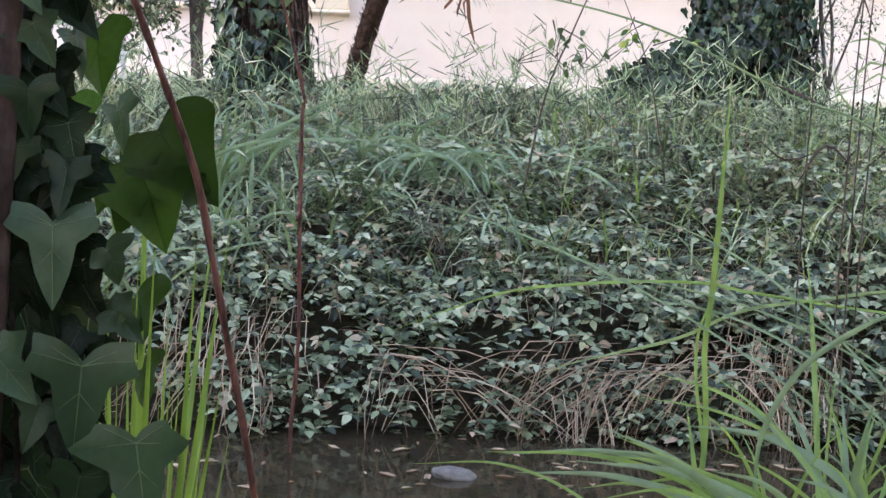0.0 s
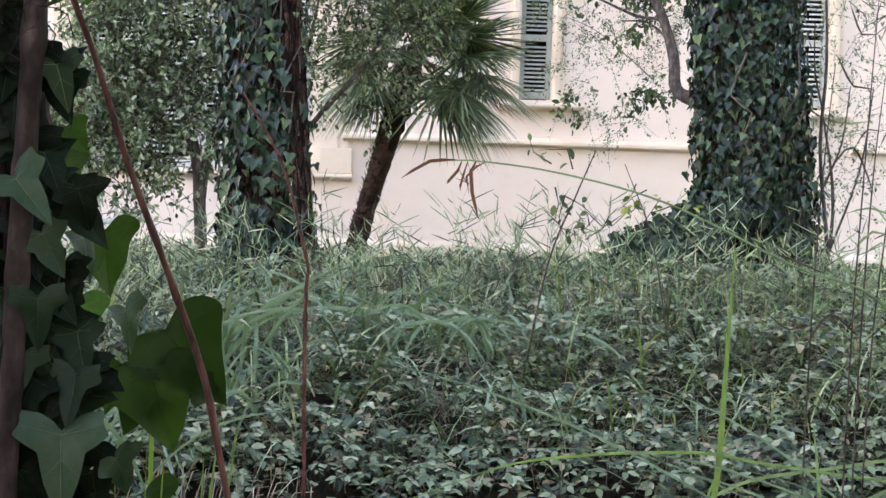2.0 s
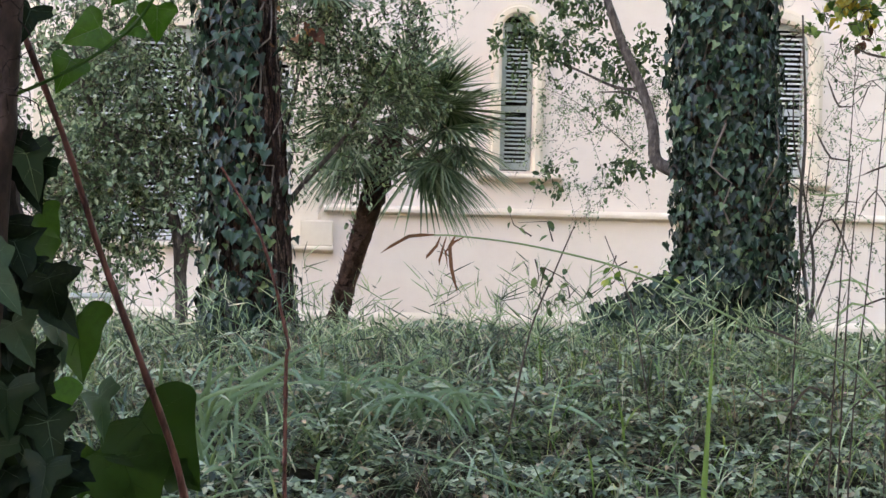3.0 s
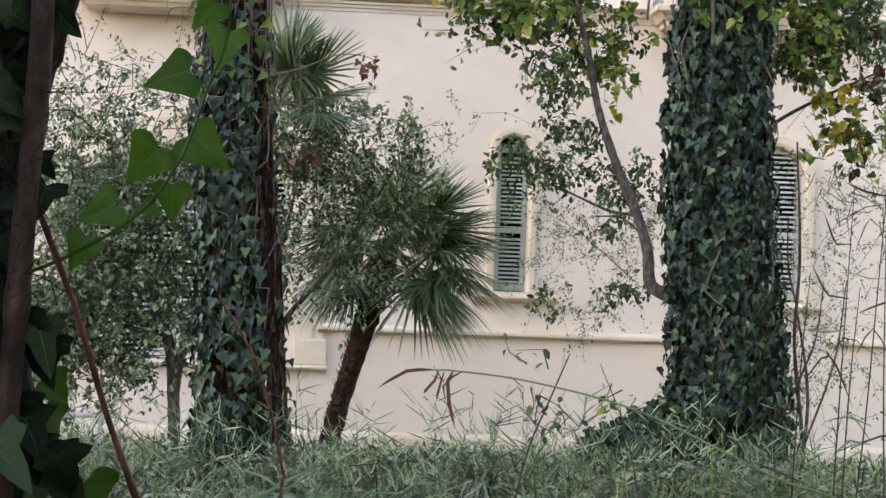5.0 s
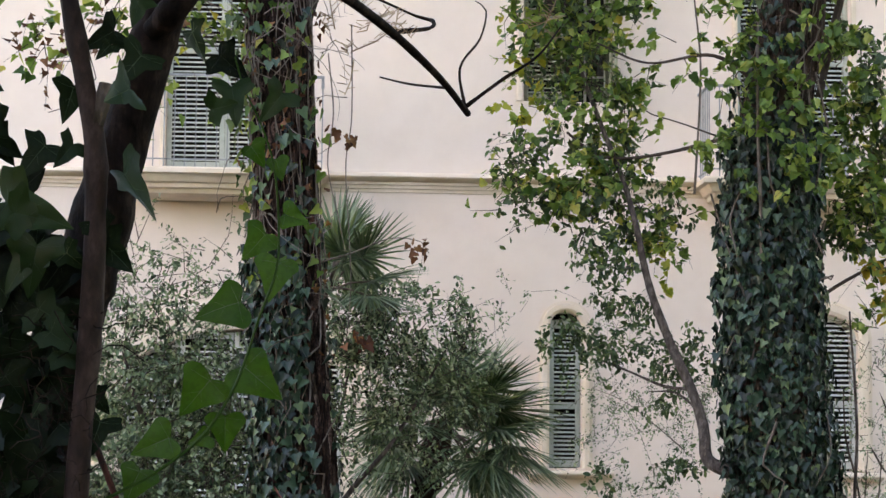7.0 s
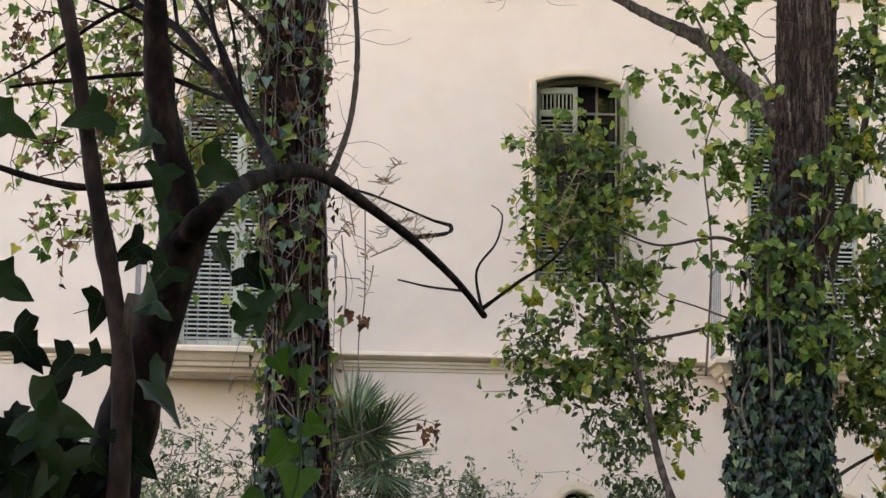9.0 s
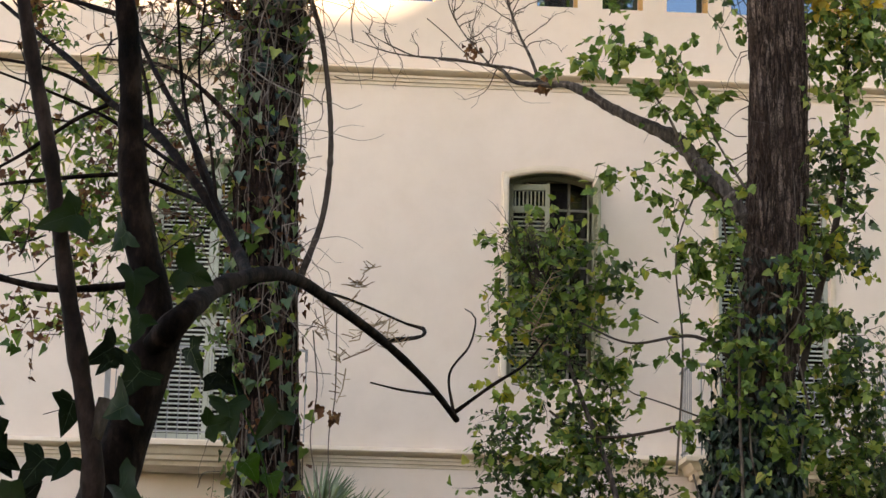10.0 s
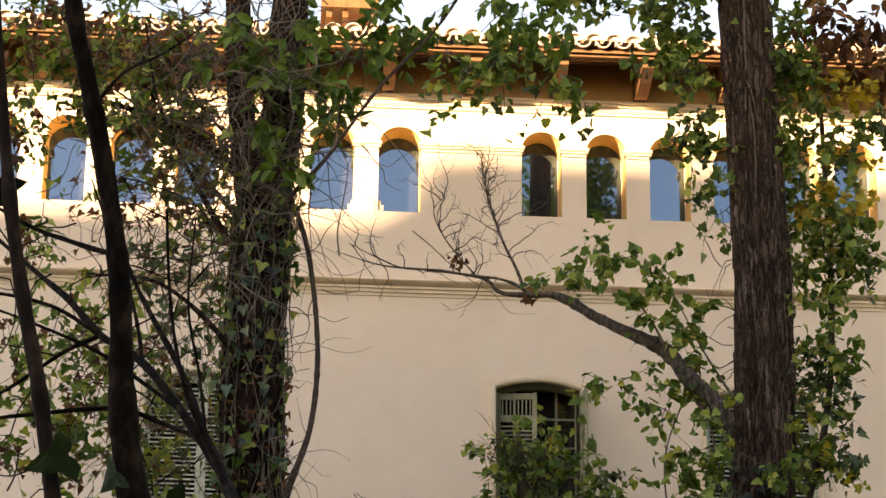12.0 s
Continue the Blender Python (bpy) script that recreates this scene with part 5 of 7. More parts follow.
bush("climber", (3.1, -7.5, 4.0), "bright green climber with lobed leaves hanging about a trunk", "climbing plant",
     tufts(-7.70, TRUNK_GREEN, 0.075, LEAF_MAPLE, CLIMBER, 0.5, deep=0.08) + tufts(-7.1, SIDE_GREEN, 0.075, LEAF_MAPLE, CLIMBER, 0.85) + tufts(-7.0, SIDE_GREEN, 0.07, LEAF_IVY, CLIMBER_DARK, 0.35)
     + tufts(-7.1, DEAD_LIMB_GREEN, 0.078, LEAF_MAPLE, CLIMBER, 0.8) + tufts(-7.1, POLE_GREEN, 0.075, LEAF_MAPLE, CLIMBER, 1.0) + tufts(-6.9, POLE_DARK, 0.075, LEAF_IVY, CLIMBER_DARK, 1.1) + tufts(-7.1, POLE_YELLOW, 0.072, LEAF_MAPLE, YELLOW_GREEN, 0.8), stems=[
    [(2.75, -7.5, 3.0, 0.014), (2.72, -7.62, 3.7, 0.013), (2.70, -7.62, 4.4, 0.012), (2.72, -7.55, 5.2, 0.009)],
    [(2.3, -7.1, 3.9, 0.01), (2.35, -7.1, 4.9, 0.008), (2.30, -7.1, 5.7, 0.007), (2.5, -7.1, 6.3, 0.006)],
    [(2.85, -7.3, 5.75, 0.022), (2.65, -7.2, 6.05, 0.018), (2.40, -7.1, 6.45, 0.014), (2.25, -7.1, 6.8, 0.011), (2.05, -7.1, 7.1, 0.007)],
    [(2.9, -7.25, 6.1, 0.012), (2.65, -7.1, 6.6, 0.008), (2.45, -7.1, 7.0, 0.005), (2.3, -7.1, 7.3, 0.003)]], stem_mat=VINE, seed=23)
LOW_SIDE = [(3.129, 4.258, 0.27, 0.22), (3.542, 4.277, 0.22, 0.22), (3.742, 3.649, 0.18, 0.18), (3.848, 3.109, 0.20, 0.15), (4.122, 3.21, 0.18, 0.18), (3.089, 4.029, 0.22, 0.13), (3.78, 3.969, 0.22, 0.18)]
LOW_DARK = [(3.803, 5.035, 0.18, 0.23), (3.99, 4.619, 0.16, 0.23), (3.849, 4.383, 0.18, 0.18), (3.616, 3.774, 0.18, 0.18), (4.036, 3.923, 0.14, 0.23),
            (3.969, 4.095, 0.27, 0.18), (4.253, 3.923, 0.18, 0.18), (3.514, 3.661, 0.11, 0.22), (4.30, 3.5, 0.14, 0.16)]
bush("climber", (3.9, -6.9, 2.0), "climber with green and yellow leaves on a side branch", "climbing plant",
     tufts(-7.0, LOW_SIDE, 0.075, LEAF_MAPLE, CLIMBER, 0.8) + tufts(-6.8, LOW_DARK, 0.07, LEAF_OVAL, CLIMBER_DARK, 1.8) + tufts(-7.0, [(3.80, 3.33, 0.07, 0.05), (3.95, 3.1, 0.1, 0.1)], 0.072, LEAF_MAPLE, YELLOW_LEAF, 2.0)
     + [((4.2, -6.6, 4.1), (0.4, 0.25, 0.5), 40, 0.35, 9, 0.07, LEAF_SLIM, SHRUB, 0.35), ((4.1, -6.6, 2.75), (0.45, 0.25, 0.40), 60, 0.35, 11, 0.045, LEAF_SLIM, SHRUB, 0.25),
        ((4.25, -6.9, 3.45), (0.14, 0.15, 0.40), 12, 0.28, 5, 0.12, LEAF_OVAL, BROWN_LEAF, 0.7)], seed=24)
# hanging foliage before the eaves
EAVE_GREEN = [(0.83, 8.984, 0.35, 0.20), (1.495, 8.858, 0.15, 0.17), (1.162, 9.307, 0.26, 0.17), (2.52, 9.10, 0.26, 0.22), (2.42, 9.46, 0.24, 0.18), (2.62, 9.75, 0.15, 0.15), (2.60, 8.40, 0.12, 0.2), (3.44, 9.20, 0.12, 0.26), (3.42, 8.45, 0.10, 0.26), (3.42, 9.62, 0.14, 0.16), (4.15, 8.62, 0.16, 0.14), (3.46, 8.05, 0.10, 0.2), (2.633, 8.497, 0.09, 0.17), (3.564, 9.047, 0.22, 0.22), (3.783, 8.543, 0.17, 0.17),
              (3.746, 7.689, 0.26, 0.17), (3.974, 7.501, 0.17, 0.17), (2.715, 7.999, 0.09, 0.17), (1.9, 9.75, 0.7, 0.15)]
EAVE_YELLOW = [(3.66, 8.02, 0.16, 0.10), (3.93, 7.95, 0.14, 0.12), (4.02, 8.98, 0.14, 0.12), (3.713, 8.867, 0.20, 0.15), (3.623, 7.876, 0.20, 0.13), (3.879, 8.262, 0.17, 0.11)]
EAVE_BROWN = [(3.73, 9.15, 0.08, 0.22), (3.859, 9.436, 0.26, 0.22), (4.163, 9.608, 0.13, 0.18), (3.573, 9.635, 0.13, 0.13)]
bush("climber", (2.4, -7.2, 9.6), "hanging sprays of lobed green leaves high in a tree", "climbing plant",
     tufts(-7.25, EAVE_GREEN, 0.08, LEAF_MAPLE, CLIMBER, 1.1, 0.25, 0.6) + tufts(-7.1, EAVE_GREEN, 0.075, LEAF_IVY, CLIMBER_DARK, 0.35, 0.25, 0.6) + tufts(-7.2, EAVE_YELLOW, 0.075, LEAF_MAPLE, YELLOW_LEAF, 0.9, 0.22, 0.5)
     + tufts(-7.1, EAVE_BROWN, 0.13, LEAF_OVAL, BROWN_LEAF, 0.8, 0.25, 0.8), seed=25)
# hanging climber left of the left-hand tree
bush("climber", (-1.9, -8.4, 3.0), "sparse hanging climber with pale green leaves and red-brown tips", "climbing plant", [
    ((-1.75, -8.3, 5.45), (0.50, 0.25, 0.75), 80, 0.50, 7, 0.075, LEAF_IVY, CLIMBER, 0.6),
    ((-2.2, -8.3, 6.1), (0.40, 0.25, 0.65), 55, 0.50, 7, 0.075, LEAF_IVY, CLIMBER, 0.5),
    ((-1.55, -8.3, 6.6), (0.35, 0.25, 0.60), 40, 0.50, 7, 0.07, LEAF_IVY, CLIMBER_DARK, 0.5),
    ((-1.75, -8.4, 5.9), (0.55, 0.25, 0.75), 45, 0.50, 4, 0.055, LEAF_IVY, BROWN_LEAF, 0.5),
    ((-1.45, -8.5, 7.7), (0.55, 0.3, 0.6), 75, 0.4, 8, 0.075, LEAF_IVY, CLIMBER, 0.4),
    ((-1.95, -8.5, 8.3), (0.45, 0.3, 0.5), 65, 0.4, 8, 0.075, LEAF_IVY, CLIMBER, 0.4),
    ((-1.95, -8.6, 8.35), (0.6, 0.3, 0.55), 60, 0.45, 7, 0.07, LEAF_IVY, BROWN_LEAF, 0.4),
    ((-1.6, -8.6, 7.2), (0.6, 0.3, 0.5), 45, 0.45, 6, 0.06, LEAF_IVY, BROWN_LEAF, 0.4)], VINE, seed=26)
LEFT_SPARSE = [(-2.888, 5.902, 0.2, 0.2), (-2.611, 6.169, 0.2, 0.2), (-2.859, 5.306, 0.2, 0.2), (-2.285, 5.322, 0.18, 0.2), (-2.102, 5.883, 0.15, 0.2), (-2.627, 4.723, 0.22, 0.15), (-2.26, 4.733, 0.18, 0.15), (-2.987, 6.244, 0.15, 0.2), (-2.504, 5.614, 0.2, 0.2)]
HIGH_LEFT = [(-2.778, 8.632, 0.22, 0.18), (-2.418, 8.411, 0.2, 0.16), (-2.792, 8.208, 0.18, 0.18), (-1.934, 8.669, 0.18, 0.18), (-1.596, 8.445, 0.2, 0.16), (-2.802, 7.743, 0.16, 0.16), (-2.346, 7.946, 0.2, 0.12), (-1.703, 7.972, 0.18, 0.16), (-2.661, 8.828, 0.2, 0.08), (-2.664, 6.978, 0.18, 0.16)]
bush("climber", (-1.5, -8.5, 7.0), "leafy climber strung through bare twigs high before the eaves", "climbing plant",
     tufts(-8.4, LEFT_SPARSE, 0.08, LEAF_IVY, CLIMBER, 0.20, 0.3, 0.5) + tufts(-8.5, LEFT_SPARSE, 0.055, LEAF_IVY, BROWN_LEAF, 0.12, 0.3, 0.5) + tufts(-8.4, HIGH_LEFT, 0.078, LEAF_IVY, CLIMBER, 0.55, 0.3, 0.4) + tufts(-8.5, HIGH_LEFT, 0.06, LEAF_IVY, BROWN_LEAF, 0.22, 0.3, 0.4) + tufts(-8.3, HIGH_LEFT, 0.065, LEAF_OVAL, CLIMBER_DARK, 0.2, 0.3, 0.4), TWIG_DARK, stems=[
    [(-0.98, -8.6, 6.9, 0.02), (-1.45, -8.5, 7.5, 0.014), (-2.0, -8.4, 8.1, 0.009), (-2.7, -8.4, 8.5, 0.004)], [(-1.1, -8.6, 7.6, 0.015), (-1.5, -8.5, 8.1, 0.01), (-1.8, -8.4, 8.6, 0.005)]], stem_mat=TWIG_DARK, seed=34)
# leafy ash shoot that grows out of the left-hand tree
ASH_LEAVES = [(-1.098, 8.169, 0.21, 0.19), (-1.188, 8.347, 0.15, 0.12), (-0.833, 7.774, 0.15, 0.23), (-0.907, 7.505, 0.15, 0.15), (-0.679, 8.141, 0.15, 0.19), (-0.263, 8.295, 0.19, 0.15), (-0.418, 7.791, 0.20, 0.20), (-0.098, 8.486, 0.15, 0.15),
              (-0.603, 8.418, 0.19, 0.15), (-0.732, 7.203, 0.12, 0.12)]
HIGH_LEAVES = [(0.732, 8.571, 0.27, 0.10), (1.282, 8.641, 0.15, 0.10), (0.062, 8.404, 0.17, 0.15)]
bush("ash_shoot", (-0.9, -9.0, 6.9), "leafy ash shoot with pointed green leaflets growing from a trunk", "branch",
     tufts(-9.2, ASH_LEAVES, 0.125, LEAF_OVAL, ASH, 0.72, 0.22, 0.5) + tufts(-9.2, HIGH_LEAVES, 0.12, LEAF_OVAL, ASH, 0.9, 0.22, 0.7), stems=[
    [(-0.95, -8.75, 6.75, 0.02), (-0.80, -9.1, 7.05, 0.016), (-0.51, -9.3, 7.35, 0.014), (-0.12, -9.3, 7.94, 0.013), (0.27, -9.3, 8.40, 0.011), (0.6, -9.3, 8.95, 0.008)],
    [(-0.90, -8.85, 7.4, 0.014), (-0.95, -9.1, 7.8, 0.012), (-1.08, -9.2, 8.2, 0.008), (-1.2, -9.2, 8.5, 0.005)],
    [(-0.45, -9.3, 7.45, 0.009), (-0.40, -9.25, 7.8, 0.007), (-0.30, -9.2, 8.2, 0.005), (-0.05, -9.2, 8.55, 0.004)]], stem_mat=TWIG_DARK, seed=27)
# shrubs before the villa
bush("shrub", (-1.7, -5.5, 0.0), "large grey-green shrub with small leaves before the villa", "shrub", [
    ((-1.95, -5.5, 2.65), (0.75, 0.45, 0.55), 178, 0.40, 18, 0.054, LEAF_OVAL, SHRUB, 0.25),
    ((-1.9, -5.3, 2.4), (0.75, 0.4, 0.65), 37, 0.40, 16, 0.057, LEAF_OVAL, SHRUB, 0.25),
    ((-1.75, -5.5, 1.95), (0.70, 0.45, 0.55), 314, 0.40, 17, 0.054, LEAF_OVAL, SHRUB, 0.3),
    ((-2.3, -5.4, 1.3), (0.6, 0.4, 0.55), 280, 0.40, 18, 0.059, LEAF_OVAL, SHRUB, 0.3),
    ((-1.6, -5.6, 2.35), (0.75, 0.35, 0.45), 93, 0.36, 16, 0.054, LEAF_OVAL, SHRUB, 0.25),
    ((-1.5, -5.6, 1.45), (0.65, 0.35, 0.45), 93, 0.36, 16, 0.054, LEAF_OVAL, SHRUB, 0.25),
    ((-1.9, -5.4, 3.35), (0.75, 0.3, 0.30), 75, 0.5, 15, 0.045, LEAF_OVAL, SHRUB, 0.1)], stems=[
    [(-1.30, -5.5, -0.05, 0.06), (-1.33, -5.5, 0.75, 0.05), (-1.385, -5.5, 1.203, 0.045), (-1.592, -5.5, 1.67, 0.035), (-2.08, -5.5, 2.126, 0.025), (-2.3, -5.5, 2.8, 0.012)],
    [(-1.33, -5.5, 0.7, 0.04), (-1.28, -5.5, 1.1, 0.035), (-1.18, -5.5, 1.5, 0.028), (-1.2, -5.5, 2.2, 0.015)]], seed=31, group="shrubs")
bush("shrub", (-0.6, -4.5, 0.0), "bushy shrub with small dull green leaves beside a palm", "shrub", [
    ((0.28, -4.6, 2.45), (0.50, 0.3, 0.50), 105, 0.34, 18, 0.051, LEAF_OVAL, SHRUB, 0.2),
    ((0.2, -4.45, 2.4), (0.50, 0.25, 0.55), 27, 0.34, 15, 0.051, LEAF_OVAL, SHRUB, 0.2),
    ((0.0, -4.6, 3.0), (0.35, 0.3, 0.40), 111, 0.34, 16, 0.055, LEAF_OVAL, SHRUB, 0.1),
    ((0.62, -4.5, 2.85), (0.25, 0.2, 0.35), 55, 0.34, 15, 0.051, LEAF_OVAL, SHRUB, -0.1),
    ((-0.42, -4.7, 2.1), (0.22, 0.25, 0.55), 55, 0.32, 15, 0.051, LEAF_OVAL, SHRUB, 0.15),
    ((-0.40, -4.9, 3.2), (0.35, 0.25, 0.35), 55, 0.32, 13, 0.046, LEAF_OVAL, SHRUB, 0.1),
    ((-0.25, -4.6, 2.85), (0.28, 0.25, 0.45), 74, 0.32, 16, 0.051, LEAF_OVAL, SHRUB, 0.15),
    ((0.1, -4.6, 1.9), (0.45, 0.3, 0.30), 37, 0.3, 14, 0.055, LEAF_OVAL, SHRUB, 0.2)], stems=[
    [(-0.62, -4.5, -0.05, 0.03), (-0.52, -4.5, 1.2, 0.026), (0.05, -4.6, 2.0, 0.018), (0.5, -4.6, 2.8, 0.009)],
    [(-0.56, -4.5, 0.6, 0.022), (-0.5, -4.5, 1.8, 0.016), (-0.3, -4.6, 2.9, 0.008)]], seed=32, group="shrubs")
bush("shrub", (4.6, -3.2, 0.0), "thin twiggy shrub with tiny leaves against the wall", "shrub", [
    ((4.7, -3.2, 1.3), (0.65, 0.3, 0.55), 90, 0.5, 13, 0.035, LEAF_OVAL, SHRUB, 0.1),
    ((4.6, -3.2, 2.2), (0.55, 0.3, 0.45), 50, 0.4, 18, 0.032, LEAF_OVAL, SHRUB, 0.1)], stems=[
    [(4.6, -3.2, -0.05, 0.02), (4.65, -3.2, 0.9, 0.016), (4.5, -3.2, 1.8, 0.008)], [(4.6, -3.2, 0.3, 0.014), (4.9, -3.2, 1.2, 0.01), (5.0, -3.2, 2.0, 0.005)]], seed=33, group="shrubs", thin=0.0025)


# ---- palms ----
def fan_leaf(soup_l, soup_s, r, base, way, stalk, radius, droop):
    """A fan palm leaf: a stalk, and narrow folded segments that spread from its end."""
    base, way = np.array(base, float), unit(np.array(way, float))
    end = base + way * stalk + np.array([0, 0, -0.12 * stalk])
    tube(soup_s, [(*base, 0.012), (*(base + way * stalk * 0.55), 0.009), (*end, 0.007)], 4, 0.15)
    side = unit(np.cross(way, [0, 0, 1.0]) + r.normal(0, 0.2, 3))
    nrm = np.cross(side, way)
    for k in range(46):
        a = radians(-140 + 280 * k / 45 + r.normal(0, 1.5))
        d = unit(way * math.cos(a) + side * math.sin(a) + nrm * r.normal(0, 0.05))
        L = radius * (0.72 + 0.28 * math.cos(a * 0.6)) * r.uniform(0.92, 1.05)
        w = 0.029
        s2 = unit(np.cross(d, nrm))
        rows, faces = [], []
        for i, t in enumerate((0.0, 0.35, 0.7, 1.0)):
            c = end + d * L * t + np.array([0, 0, -droop * L * t * t * (1.2 - 0.4 * math.cos(a))])
            ww = w * (0.35, 1.0, 0.75, 0.1)[i]
            rows += [tuple(c - s2 * ww / 2), tuple(c + nrm * ww * 0.25), tuple(c + s2 * ww / 2)]
        for i in range(3):
            for j in range(2):
                faces.append((3 * i + j, 3 * i + j + 1, 3 * i + j + 4, 3 * i + j + 3))
        soup_l.add(rows, faces)


def palm(at, trunk_rows, crown, specs, label, seed):
    r = np.random.RandomState(seed)
    ob = thing("palm_tree", at, label=label, category="palm tree", group="fan palms")
    s = Soup()
    tube(s, trunk_rows, 16, 0.05, 0.2, 0.3, 20, seed)
    part("trunk", s.mesh("trunk", PALM_BARK), ob)
    q = smooth_path(trunk_rows, 0.035)
    hair = Soup()
    for x, y, z, rad in q:
        for _ in range(11):
            a = r.uniform(-math.pi, math.pi)
            d = np.array([math.cos(a), math.sin(a), 0])
            b = np.array([x, y, z]) + d * rad * 0.95
            t = b + d * r.uniform(0.015, 0.055) + np.array([0, 0, r.uniform(0.0, 0.08)])
            sd = np.array([-d[1], d[0], 0]) * 0.024
            hair.add([tuple(b - sd), tuple(b + sd), tuple(t)], [(0, 1, 2)])
    part("fibre", hair.mesh("fibre", PALM_BARK), ob, kind="stuff")
    for az, el, stalk, radius, droop in specs:
        l, st = Soup(), Soup()
        way = (math.cos(radians(az)) * math.cos(radians(el)), math.sin(radians(az)) * math.cos(radians(el)), math.sin(radians(el)))
        fan_leaf(l, st, r, np.array(crown) + r.normal(0, 0.03, 3), way, stalk, radius, droop)
        fr = part("frond", l.mesh("frond", PALM_LEAF), ob)
        part("stalk", st.mesh("stalk", VINE), fr)


PT = [(0.04, -3.2, -0.1, 0.105), (0.06, -3.2, 0.25, 0.09), (0.24, -3.2, 0.98, 0.095), (0.40, -3.2, 1.55, 0.11), (0.50, -3.2, 1.95, 0.125), (0.56, -3.2, 2.2, 0.10)]
palm((0.05, -3.2, 0.0), PT, (0.56, -3.2, 2.18), [
    (-15, -38, 0.55, 0.62, 0.35), (-50, -45, 0.50, 0.62, 0.4), (-150, -25, 0.55, 0.6, 0.35), (180, -35, 0.5, 0.55, 0.4), (20, -15, 0.6, 0.62, 0.3),
    (-30, 5, 0.6, 0.62, 0.25), (-10, 28, 0.55, 0.6, 0.2), (-40, 45, 0.5, 0.6, 0.15), (-110, 30, 0.5, 0.55, 0.25), (-160, 15, 0.55, 0.55, 0.3), (30, 40, 0.5, 0.6, 0.15),
    (100, 40, 0.5, 0.6, 0.2), (-8, -48, 0.58, 0.62, 0.4), (-5, -10, 0.65, 0.6, 0.3), (60, -20, 0.55, 0.6, 0.3), (-90, 60, 0.45, 0.55, 0.15), (10, 12, 0.6, 0.65, 0.2), (-25, 20, 0.62, 0.66, 0.2), (-60, 20, 0.6, 0.62, 0.2), (-45, -25, 0.6, 0.64, 0.35), (5, 55, 0.55, 0.62, 0.1), (-15, -20, 0.66, 0.66, 0.3), (-125, 5, 0.6, 0.6, 0.3), (-170, -5, 0.6, 0.55, 0.3), (0, -52, 0.55, 0.62, 0.4), (-165, -38, 0.5, 0.48, 0.35), (172, -45, 0.45, 0.46, 0.35), (15, 70, 0.5, 0.6, 0.1), (-80, 35, 0.55, 0.6, 0.2), (-20, 38, 0.6, 0.62, 0.15), (40, 15, 0.6, 0.62, 0.25)],
    "leaning fan palm with a shaggy brown trunk", 41)
palm((-0.7, -5.7, 0.0), [(-0.74, -5.7, -0.1, 0.12), (-0.72, -5.7, 1.5, 0.11), (-0.68, -5.7, 3.05, 0.10), (-0.60, -5.7, 3.25, 0.08)], (-0.56, -5.7, 3.25), [
    (0, 20, 0.4, 0.55, 0.15), (-10, 45, 0.4, 0.55, 0.1), (5, 65, 0.4, 0.55, 0.1), (-60, 55, 0.4, 0.5, 0.1), (170, 40, 0.4, 0.5, 0.2), (-20, -5, 0.4, 0.5, 0.25), (80, 50, 0.4, 0.5, 0.1), (-120, 20, 0.4, 0.5, 0.2), (0, 85, 0.4, 0.5, 0.05)],
    "fan palm half hidden behind a tree trunk", 42)


# ---- the far bank: brambles, grass, dead stalks ----
def bank_z(x, y):
    """Top of the low growth on the far bank."""
    stops = [(-14.25, -0.80), (-14.05, -0.58), (-13.7, -0.24), (-13.0, 0.06), (-12, 0.27), (-10, 0.43), (-8, 0.42), (-6, 0.28), (-3, 0.12), (0, 0.05)]
    h = float(np.interp(y, [a for a, _ in stops], [b for _, b in stops]))
    n = noise.noise(Vector((x * 1.0, y * 1.3, 0))) * 0.24 + noise.noise(Vector((x * 2.7, y * 3.1, 5))) * 0.16
    return h + n * min(1.0, max(0.25, (y + 14.6) / 1.6)) * (1.0 if y < -9 else 0.6)


rng = np.random.RandomState(51)


def scatter(n, x0, x1, y0, y1, keep=None):
    x, y = rng.uniform(x0, x1, n), rng.uniform(y0, y1, n)
    spread = (y + 24.3) / 12.0
    x = x * np.clip(spread, 0.8, 2.0)
    if keep is not None:
        ok = np.array([keep(a, b) > r for a, b, r in zip(x, y, rng.uniform(0, 1, n))])
        x, y = x[ok], y[ok]
    return x, y, np.array([bank_z(a, b) for a, b in zip(x, y)])


def bramble_part(x, y):
    return 0.40 + 0.9 * noise.noise(Vector((x * 0.8 + 3, y * 0.8, 9))) + 1.8 * noise.noise(Vector((x * 3.3, y * 3.3, 31))) + 0.12 * x - 0.11 * max(0.0, y + 12.6)


def trifoliate(x, y, z, lean, spread, size):
    """Bramble leaves in threes: base, direction, face normal and length of each leaflet."""
    k = len(x)
    face = rng.uniform(-math.pi, math.pi, k)
    nrm = unit(np.stack([rng.normal(0, spread, k), rng.normal(lean, spread, k), np.ones(k)], 1))
    P, W, U, S = [], [], [], []
    for turn in (-1.25, 0.0, 1.25):
        a = face + turn + rng.normal(0, 0.12, k)
        w = np.stack([np.cos(a), np.sin(a), np.zeros(k)], 1)
        w = unit(w - nrm * (w * nrm).sum(1, keepdims=True) + np.array([0, 0, -0.10]))
        P.append(np.stack([x, y, z], 1) + w * 0.008)
        W.append(w)
        U.append(unit(nrm + rng.normal(0, 0.10, (k, 3))))
        S.append(size * rng.uniform(0.8, 1.1, k) * (1.1 if turn == 0 else 0.9))
    return np.vstack(P), np.vstack(W), np.vstack(U), np.concatenate(S)


